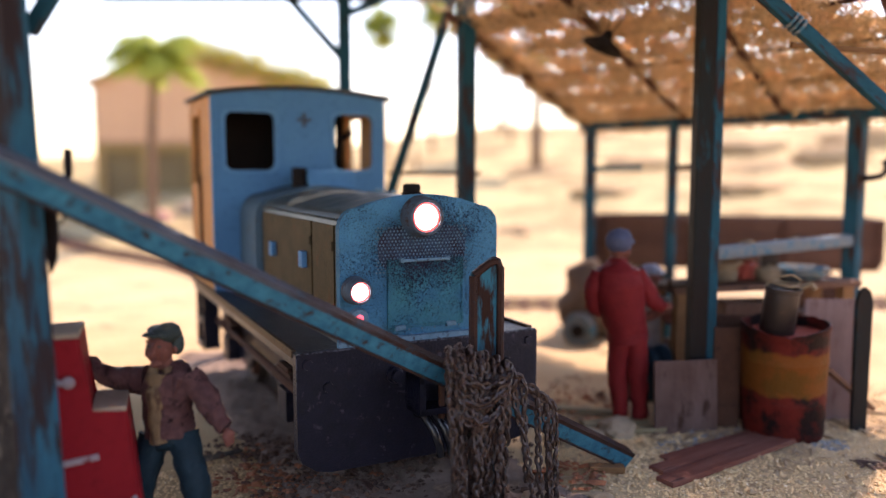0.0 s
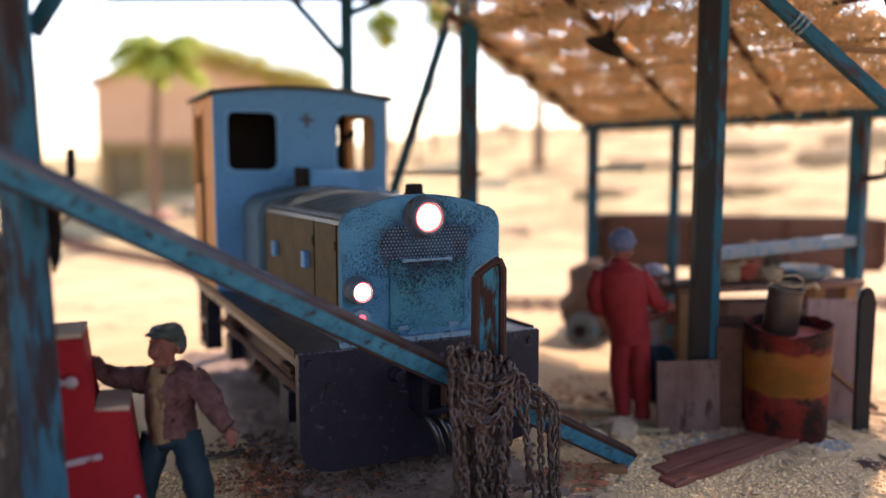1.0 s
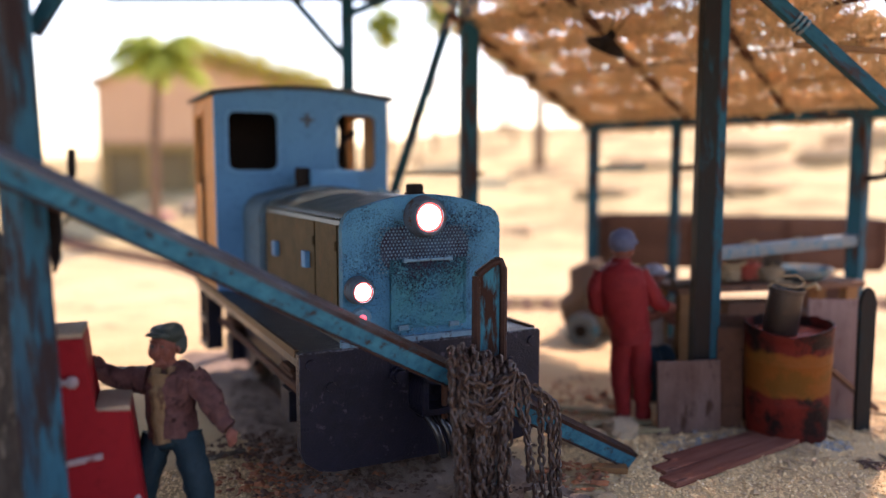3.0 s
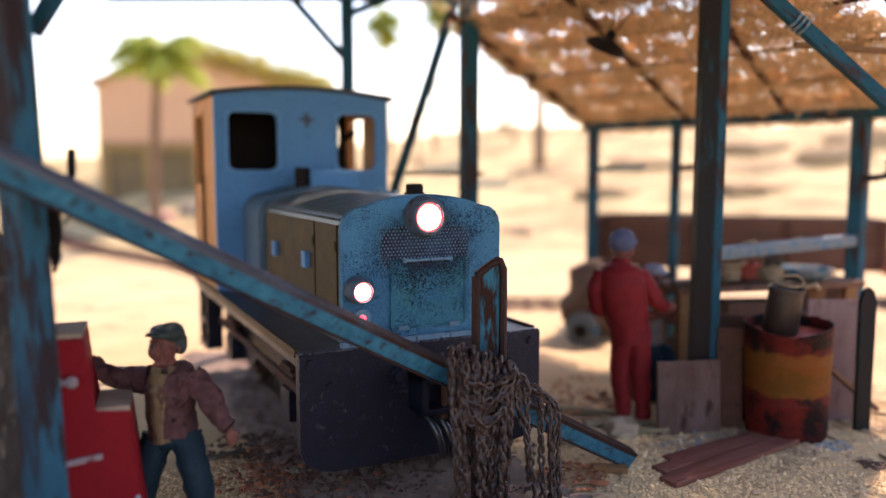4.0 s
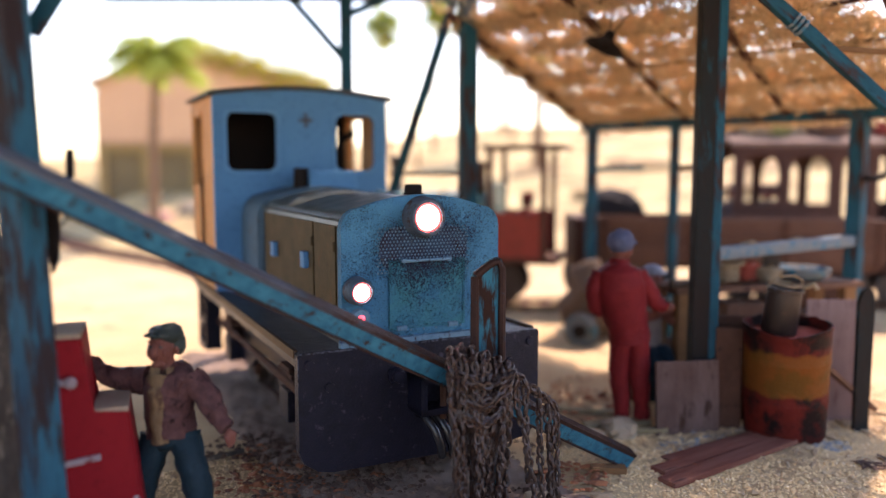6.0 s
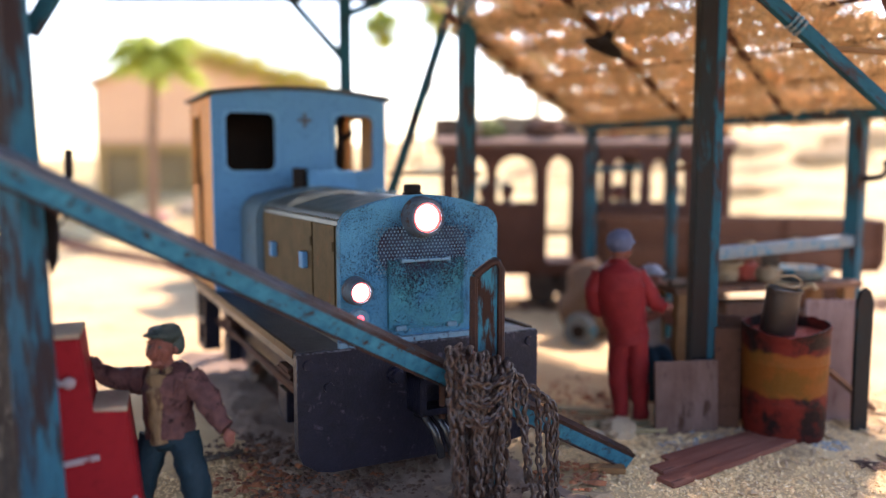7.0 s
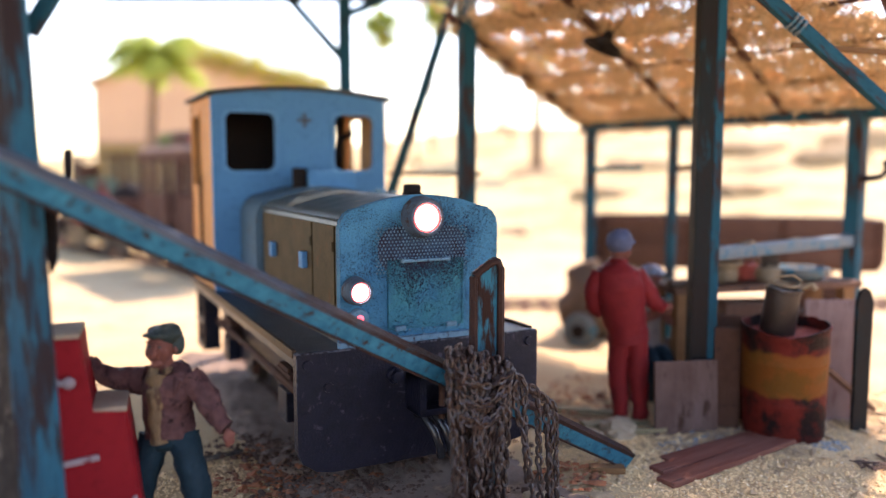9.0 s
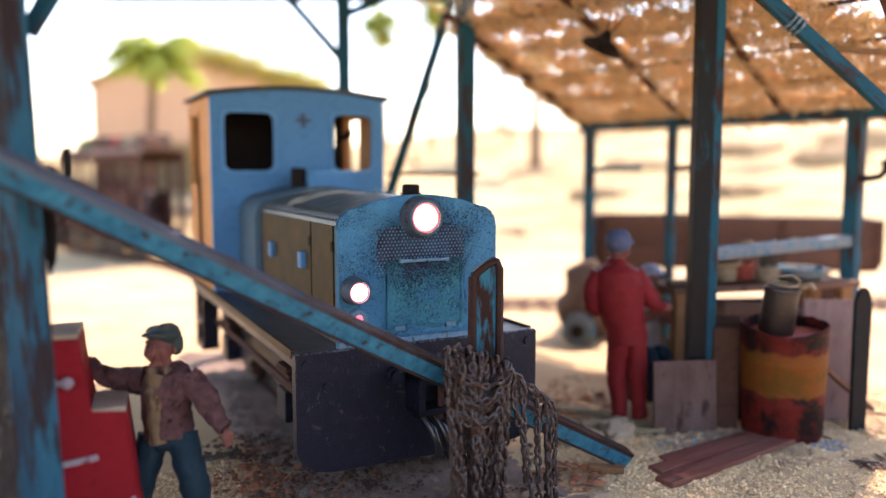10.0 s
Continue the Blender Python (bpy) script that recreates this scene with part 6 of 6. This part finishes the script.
def house():
    th = thing("adobe_house", at(-212, 690, 24, 0, 0, 12), "pale pinkish adobe house with gabled palm-thatched roof", "house")
    w, h, dp = 82, 98, 150
    # gable end towards the yard, two door openings below
    bm = bmesh.new()
    holed(bm, [(-w, -20), (112, -20), (112, 96), (-10, 130), (-22, 130), (-w, 101)],
          [[(-76, -16), (-48, -16), (-48, 48), (-76, 48)], [(-38, -16), (-8, -16), (-8, 48), (-38, 48)]], 0, 5)
    part("gable_wall", bm, ADOBE, th)
    for x in (-w, 110):
        bm = bmesh.new()
        box(bm, x - 2.5, 5, -20, x + 2.5, dp, 95)
        part("side_wall", bm, ADOBE, th)
    bm = bmesh.new()
    box(bm, -w, dp - 5, -20, 110, dp, 96)
    part("rear_wall", bm, ADOBE, th)
    bm = bmesh.new()
    holed(bm, [(-w - 0.5, -20), (112.5, -20), (112.5, 50), (-w - 0.5, 50)],
          [[(-76, -16), (-48, -16), (-48, 44), (-76, 44)], [(-38, -16), (-8, -16), (-8, 44), (-38, 44)]], -1.0, -0.1)
    part("lower_facing", bm, OLIVEWALL, th, "ochre-olive facing of the ground floor")
    bm = bmesh.new()
    box(bm, -w - 1, -2.4, 50, 113, 0.5, 53, 0.3)
    part("ledge", bm, ADOBE_DARK, th, "darker band above the ground floor")
    for sx in (-1, 1):
        bm = bmesh.new()
        e = (-w - 6, 98) if sx < 0 else (118, 94)
        prism(bm, [(-16, 130), e, (e[0], e[1] + 4), (-16, 134)], -6, dp + 6)
        part("roof", bm, ADOBE_DARK, th)
    for x in (-62, -23):
        bm = bmesh.new()
        box(bm, x - 16, 3.5, -20, x + 16, 4.5, 49)
        part("door", bm, OCHRE, th, "dull ochre plank door")
    # leaf cover trailing along the slope
    rnd = random.Random(4)
    bm = bmesh.new()
    for k in range(2000):
        u = rnd.random()
        x = -20 + u * 136
        z = 132 - 37 * u
        p = Vector((x + rnd.uniform(-4, 4), rnd.uniform(-12, 30), z + rnd.gauss(4, 6)))
        d = Vector((rnd.uniform(-1, 1), rnd.uniform(-1, 1), rnd.uniform(-0.8, 0.6))).normalized()
        s = d.orthogonal().normalized() * rnd.uniform(0.8, 1.8)
        ln = rnd.uniform(5, 12)
        vs = [bm.verts.new(q) for q in (p - s * 0.3, p + d * ln * 0.5 - s, p + d * ln, p + d * ln * 0.5 + s)]
        bm.faces.new(vs)
    vine = part("vine_cover", bm, VINE, th, "yellow-green trailing leaves on the roof")
    tagged(vine, kind="stuff")


house()


def palm(x, y, z0, z1, crown, seed, lean=0.0, fronds=15, r=3.0, broad=0.055, tall=1.0):
    rnd = random.Random(seed)
    th = thing("palm_tree", at(x, y, z0), "slim date palm with drooping green fronds", "palm tree", "palms")
    h = z1 - z0
    bm = bmesh.new()
    pts, rad = [], []
    for i in range(17):
        k = i / 16
        pts.append((lean * h * k * k, 0, h * k))
        rad.append(r * (1.25 - 0.5 * k) * (1.08 if i % 2 else 0.94))
    tube(bm, pts, rad, 10)
    part("trunk", bm, TRUNK, th, rough=0.3)
    top = Vector(pts[-1])
    verts, faces = [], []
    for f in range(fronds):
        a = 2 * math.pi * f / fronds + rnd.uniform(-0.2, 0.2)
        up = rnd.uniform(-1.1 * tall, 1.7 * tall)
        d = Vector((math.cos(a), math.sin(a), 0))
        ln = crown * rnd.uniform(0.85, 1.1)
        line = []
        for i in range(13):
            k = i / 12
            line.append(top + d * ln * k * (1 - 0.15 * k) + Vector((0, 0, ln * (up * 0.55 * k - (0.45 + 0.4 * up) * k * k))))
        for i in range(1, 13):
            p, q = line[i - 1], line[i]
            t = (q - p).normalized()
            for sgn in (-1, 1):
                for e in (0.0, 0.5):
                    base = p + (q - p) * e
                    side = (t.cross(Vector((0, 0, 1))).normalized() * sgn + t * 0.55 + Vector((0, 0, -0.35 - 0.3 * rnd.random()))).normalized()
                    w = ln * 0.36 * math.sin(math.pi * min(1, 0.12 + i / 13)) + 0.5
                    i0 = len(verts)
                    wd = t * ln * broad
                    for c in (base - wd, base + wd, base + side * w):
                        verts.append(tuple(c * MM))
                    faces.append((i0, i0 + 1, i0 + 2))
    me = bpy.data.meshes.new("fronds")
    me.from_pydata(verts, [], faces)
    me.materials.append(LEAF)
    ob = new("crown", me)
    ob.parent = th


palm(-204, 555, 8, 134, 46, 1, 0.05, 30, 3.2, 0.03, 1.5)
palm(-64, 900, 60, 212, 34, 2, -0.02, 34, 2.4, 0.04, 2.3)
palm(-13, 905, 60, 228, 34, 3, 0.03, 34, 2.4, 0.04, 2.3)
palm(78, 920, 60, 246, 34, 4, 0.02, 34, 2.4, 0.04, 2.3)
palm(89, 760, 45, 160, 26, 5, 0.0, 14, 5.0)
palm(72, 1000, 88, 190, 28, 6, 0.0, 14, 4.0)
palm(-26, 760, 30, 112, 14, 7, 0.02, 10, 1.2)
for x, y, z, sx, sy, sz, ma, lab in ((57, 560, 2, 24, 16, 13, BROWNROCK, "brown rock outcrop in the sand"), (-190, 600, 14, 20, 12, 16, PALESTONE, "pale boulder by the house"), (-168, 590, 12, 16, 10, 20, PALESTONE, "pale boulder by the house"),
                                     (-212, 585, 12, 14, 9, 11, PINKROCK, "pinkish boulder by the house"), (95, 735, 40, 46, 20, 14, BROWNROCK, "brown rock at the foot of a palm"), (300, 720, 44, 60, 26, 16, BROWNROCK, "brown rock on the dune"), (450, 800, 60, 80, 30, 22, BROWNROCK, "brown rock on the dune"), (200, 950, 82, 70, 30, 14, BROWNROCK, "brown rock on the dune")):
    bm = bmesh.new()
    bmesh.ops.create_icosphere(bm, subdivisions=3, radius=1.0, matrix=Matrix.Diagonal((sx, sy, sz, 1)))
    for v in bm.verts:
        v.co *= 1 + 0.3 * noise.noise(v.co * 0.07 + Vector((x, y, 0))) + 0.12 * noise.noise(v.co * 0.3)
    single("rock", bm, ma, at(x, y, z), lab, "rock", "far rocks", smooth=True)


for x, y, sx, sy, sz in ((238, 620, 34, 18, 7), (352, 715, 36, 18, 13), (420, 770, 60, 24, 16), (300, 800, 50, 20, 10), (130, 640, 26, 14, 6), (500, 740, 50, 24, 18), (180, 740, 34, 18, 9)):
    bm = bmesh.new()
    bmesh.ops.create_icosphere(bm, subdivisions=3, radius=1.0, matrix=Matrix.Diagonal((sx, sy, sz, 1)))
    for v in bm.verts:
        v.co *= 1 + 0.34 * noise.noise(v.co * 0.08 + Vector((x, y, 0))) + 0.14 * noise.noise(v.co * 0.3)
    single("rock", bm, BROWNROCK, at(x, y, ground_z(x, y) + sz * 0.1), "brown rock lying bare on the dune slope", "rock", "far rocks", smooth=True)


# ---- the passing train; each vehicle runs along +x in its own space ----
def steam_engine():
    th = thing("steam_locomotive", at(700, 312, 0), "small green and rust narrow-gauge steam locomotive", "locomotive")
    bm = bmesh.new()
    rod(bm, (-38, 0, 32), (4, 0, 32), 11.5, seg=28)
    part("boiler", bm, BOILER, th, "weathered green boiler", smooth=True)
    bm = bmesh.new()
    rod(bm, (4, 0, 32), (9, 0, 32), 12, 11, 28)
    rod(bm, (9, 0, 32), (10, 0, 32), 9, 7, 28)
    part("smokebox", bm, SOOT, th, smooth=True)
    for x in (-8, -20):
        bm = bmesh.new()
        rod(bm, (x - 0.6, 0, 32), (x + 0.6, 0, 32), 11.9, seg=28)
        part("boiler_band", bm, RUST, th, smooth=True)
    bm = bmesh.new()
    lathe(bm, [(3.4, 42), (2.4, 44), (2.3, 54), (3.4, 57), (2.6, 57.4), (1.6, 54)], 18)
    part("chimney", bm, SOOT, th, smooth=True)
    bm = bmesh.new()
    lathe(bm, [(6, 41), (5.4, 44), (5.2, 52), (6.0, 53), (5.6, 55), (0.01, 55.6)], 18, (-31, 0, 0))
    part("steam_dome", bm, RUST, th, smooth=True)
    bm = bmesh.new()
    rod(bm, (7, 0, 48), (11, 0, 48), 2.6, 3.2, 16)
    box(bm, 6, -1, 42, 8, 1, 48)
    part("headlamp", bm, SOOT, th, smooth=True)
    bm = bmesh.new()
    box(bm, -66, -14, 17, 14, 14, 19.5, 0.3)
    part("running_board", bm, RUST, th)
    bm = bmesh.new()
    box(bm, 13, -15, 9, 17, 15, 19, 0.4)
    part("buffer_beam", bm, REDRUST, th)
    bm = bmesh.new()
    box(bm, -40, -9, 8, 6, 9, 18, 0.5)
    part("frame", bm, DARK, th)
    for sy in (-1, 1):
        bm = bmesh.new()
        rod(bm, (0, sy * 13, 13), (11, sy * 13, 13), 4.5, seg=16)
        part("cylinder", bm, SOOT, th, smooth=True)
        for x in (-10, -26, -44):
            bm = bmesh.new()
            wheel_mesh(bm, (0, 0, 0), 7.6, 2.4 * sy)
            bm.transform(Matrix.Translation((x, sy * 9.5, 8.8)) @ Matrix.Rotation(radians(90), 4, "Z"))
            part("wheel", bm, SOOT, th, smooth=True)
        bm = bmesh.new()
        box(bm, -62, sy * 13.5 - 0.5, 19, -40, sy * 13.5 + 0.5, 36, 0.2)
        part("cab_side", bm, REDRUST, th)
        for x in (-41, -61):
            bm = bmesh.new()
            box(bm, x - 1, sy * 13.5 - 1, 19, x + 1, sy * 13.5 + 1, 60, 0.2)
            part("cab_post", bm, RUST, th)
    bm = bmesh.new()
    box(bm, -41.5, -14, 19, -40, 14, 46, 0.2)
    part("cab_front", bm, BOILER, th)
    bm = bmesh.new()
    box(bm, -68, -16, 59.5, -38, 16, 61, 0.6)
    part("cab_roof", bm, RUST, th)
    return th


def tender():
    th = thing("tender", at(770, 312, 0), "rusty brown tender heaped with dark fuel", "tender")
    bm = bmesh.new()
    box(bm, -17, -13, 14, 17, 13, 34, 0.8)
    part("tank", bm, COACH, th)
    bm = bmesh.new()
    bmesh.ops.create_icosphere(bm, subdivisions=3, radius=1.0, matrix=Matrix.Translation((0, 0, 35)) @ Matrix.Diagonal((12, 10, 9, 1)))
    for v in bm.verts:
        v.co += noise.noise_vector(v.co * 0.3) * 1.6
    part("load", bm, DARK, th, "heaped dark load")
    bm = bmesh.new()
    box(bm, -18, -9, 8, 18, 9, 14, 0.5)
    part("frame", bm, DARK, th)
    for x in (-10, 10):
        for sy in (-1, 1):
            bm = bmesh.new()
            wheel_mesh(bm, (0, 0, 0), 6.5, 2.2 * sy)
            bm.transform(Matrix.Translation((x, sy * 9.5, 7.6)) @ Matrix.Rotation(radians(90), 4, "Z"))
            part("wheel", bm, SOOT, th, smooth=True)
    return th


def coach(length, closed):
    """An open-sided coach: closed gives the stretches of solid lower wall as fractions of the length."""
    th = thing("passenger_coach", at(830, 312, 0), "brown open-sided wooden coach with dusty roof", "coach", "train coaches")
    L2 = length / 2
    bm = bmesh.new()
    box(bm, -L2, -13, 12, L2, 13, 17, 0.4)
    part("floor", bm, COACH, th)
    bm = bmesh.new()
    arc = [(-15 + 30 * i / 12, 62 + 3.2 * (1 - (-1 + i / 6) ** 2)) for i in range(13)]
    prism(bm, arc + [(y, z - 1.6) for y, z in reversed(arc)], -L2 - 2, L2 + 2, "x")
    part("roof", bm, DUSTYROOF, th, "dusty grey-brown roof")
    for sy in (-1, 1):
        bm = bmesh.new()
        box(bm, -L2 - 1, sy * 14 - 0.5, 57, L2 + 1, sy * 14 + 0.5, 61.5, 0.2)
        part("cant_rail", bm, COACH, th)
        for a, b in closed:
            bm = bmesh.new()
            box(bm, -L2 + length * a, sy * 13 - 0.6, 16, -L2 + length * b, sy * 13 + 0.6, 39, 0.2)
            part("side_panel", bm, COACH, th)
        stands = (-L2 + 1.9, -L2 + length * closed[0][0], -L2 + length * (0.5 + closed[0][0] / 2), L2 - 1.9)
        for x in stands:
            bm = bmesh.new()
            box(bm, x - 1.9, sy * 13 - 1, 16, x + 1.9, sy * 13 + 1, 60, 0.2)
            part("post", bm, COACH, th)
        # arched valances between the posts
        for a, b in zip(stands, stands[1:]):
            a, b = a + 1.7, b - 1.7
            bm = bmesh.new()
            low = [(a + (b - a) * i / 10, 51 + 6 * math.sqrt(max(0.0, 1 - (i / 5 - 1) ** 2))) for i in range(11)]
            prism(bm, low + [(b, 58), (a, 58)], sy * 13 - 0.5, sy * 13 + 0.5, "y")
            part("valance", bm, COACH, th)
        bm = bmesh.new()
        box(bm, -L2, sy * 13.2 - 0.5, 27, L2, sy * 13.2 + 0.5, 28.4, 0.2)
        part("guard_rail", bm, COACH, th)
    bm = bmesh.new()
    box(bm, -L2 + length * closed[0][0] + 2, -9, 16.8, L2 - 3, 9, 24.2, 0.3)
    part("bench", bm, COACH, th)
    for x in (-L2 * 0.62, L2 * 0.62):
        bm = bmesh.new()
        box(bm, x - 9, -8, 6, x + 9, 8, 12, 0.6)
        part("bogie", bm, DARK, th)
        for sy in (-1, 1):
            for dx in (-5.5, 5.5):
                bm = bmesh.new()
                wheel_mesh(bm, (0, 0, 0), 5.0, 2.2 * sy)
                bm.transform(Matrix.Translation((x + dx, sy * 9.5, 6.4)) @ Matrix.Rotation(radians(90), 4, "Z"))
                part("wheel", bm, SOOT, th, smooth=True)
    return th


RIDERS = []


def rider(vehicle, x, y, z, mats, seed):
    rnd = random.Random(seed)
    t = rnd.uniform(-1, 1)
    ob = figurine("figurine", at(800, 312, 0), "small painted passenger figurine riding the train", mats, [
        (0, "limb", [(0, 0, 0), (0, 0, 8), (t * 0.6, 0, 14), (t, 0, 16)], [4.0, 4.2, 4.6, 1.6]),
        (0, "limb", [(0, -4, 13), (3, -4.5, 8), (6, -3, 8)], [1.6, 1.5, 1.2]),
        (0, "limb", [(0, 4, 13), (3, 4.5, 8), (6, 3, 8)], [1.6, 1.5, 1.2]),
        (1, "ball", (t, 0, 19), 2.5, (1, 1, 1.2)),
        (0, "ball", (t - 0.2, 0, 20.6), 2.6, (1, 1, 0.7))], "train riders")
    RIDERS.append((ob, vehicle, at(x, y, z)))


def luggage(vehicle, x, y, z, s, ma, lab, seed):
    rnd = random.Random(seed)
    bm = bmesh.new()
    if seed % 2:
        bmesh.ops.create_icosphere(bm, subdivisions=2, radius=1.0, matrix=Matrix.Translation((0, 0, s * 0.4)) @ Matrix.Diagonal((s, s * 0.8, s * 0.62, 1)))
        for v in bm.verts:
            v.co += noise.noise_vector(v.co * 0.4 + Vector((seed, 0, 0))) * s * 0.18
    else:
        box(bm, -s, -s * 0.6, 0, s, s * 0.6, s * 0.85, 0.5)
        box(bm, -s * 0.55, -s * 0.63, 0, -s * 0.4, s * 0.63, s * 0.88)
        box(bm, s * 0.4, -s * 0.63, 0, s * 0.55, s * 0.63, s * 0.88)
    ob = single("luggage", bm, ma, at(800, 312, 0), lab, "luggage", "roof luggage", smooth=bool(seed % 2))
    RIDERS.append((ob, vehicle, at(x, y, z, 0, 0, rnd.uniform(-20, 20))))


ENGINE, TENDER = steam_engine(), tender()
COACHES = [coach(54, [(0.30, 1.0)]), coach(48, [(0.32, 1.0)])]
rider(ENGINE, -52, 0, 21, [REDCLOTH, SKIN], 1)
for k, (c, x) in enumerate(((0, 2), (0, 11), (0, 20), (1, -5), (1, 4), (1, 15))):
    rider(COACHES[c], x, 5 if k % 2 else -5, 24, [DARKCLOTH, SKIN], 10 + k)
BAGS = ((0, -17, 5.2, SACK), (0, 15, 5.0, ROPE), (1, -4, 5.4, WOOD), (1, 14, 5.0, SACK), (0, -22, 6.4, SACK), (0, -12, 5.6, WOOD), (0, -1, 7.0, ROPE), (0, 10, 5.4, GREENBAG), (0, 20, 6.6, SACK), (1, -19, 5.8, WOOD), (1, -9, 7.0, SACK), (1, 1, 5.6, ROPE), (1, 10, 6.6, GREENBAG), (1, 19, 5.8, REDRUST), (0, 4, 4.8, WOOD))
for k, (c, x, s, ma) in enumerate(BAGS):
    luggage(COACHES[c], x, -3 + 6 * (k % 2), 63.8, s * 1.4, ma, "roped bundle of luggage on the coach roof" if k % 2 else "brown trunk with straps on the coach roof", k)


def motions():
    """The train runs along the far track; the chimney passes x = 142 mm at 4.5 s."""
    i = next(i for i in range(len(TRACK)) if TRACK[i].x <= 142)
    s0 = TRACK_S[i] - (142 - TRACK[i].x)
    speed = 108.0
    times = [i * 0.25 for i in range(41)]

    def run(offset, half, t):
        s = s0 + speed * (t - 4.5) - offset
        a, b = track_point(s - half)[0], track_point(s + half)[0]
        c = (a + b) / 2
        return at(c.x, c.y, 1.6, 0, 0, math.degrees(math.atan2(b.y - a.y, b.x - a.x)))

    # offset from the chimney back to the vehicle's own origin, half the wheelbase
    plan = ((ENGINE, 0, 18), (TENDER, 86, 10), (COACHES[0], 155, 18), (COACHES[1], 211, 16))
    paths = {}
    for ob, off, half in plan:
        rows = [(t, run(off, half, t)) for t in times]
        paths[ob] = rows
        walk(ob, rows)
    for ob, vehicle, local in RIDERS:
        walk(ob, [(t, m @ local) for t, m in paths[vehicle]])


motions()
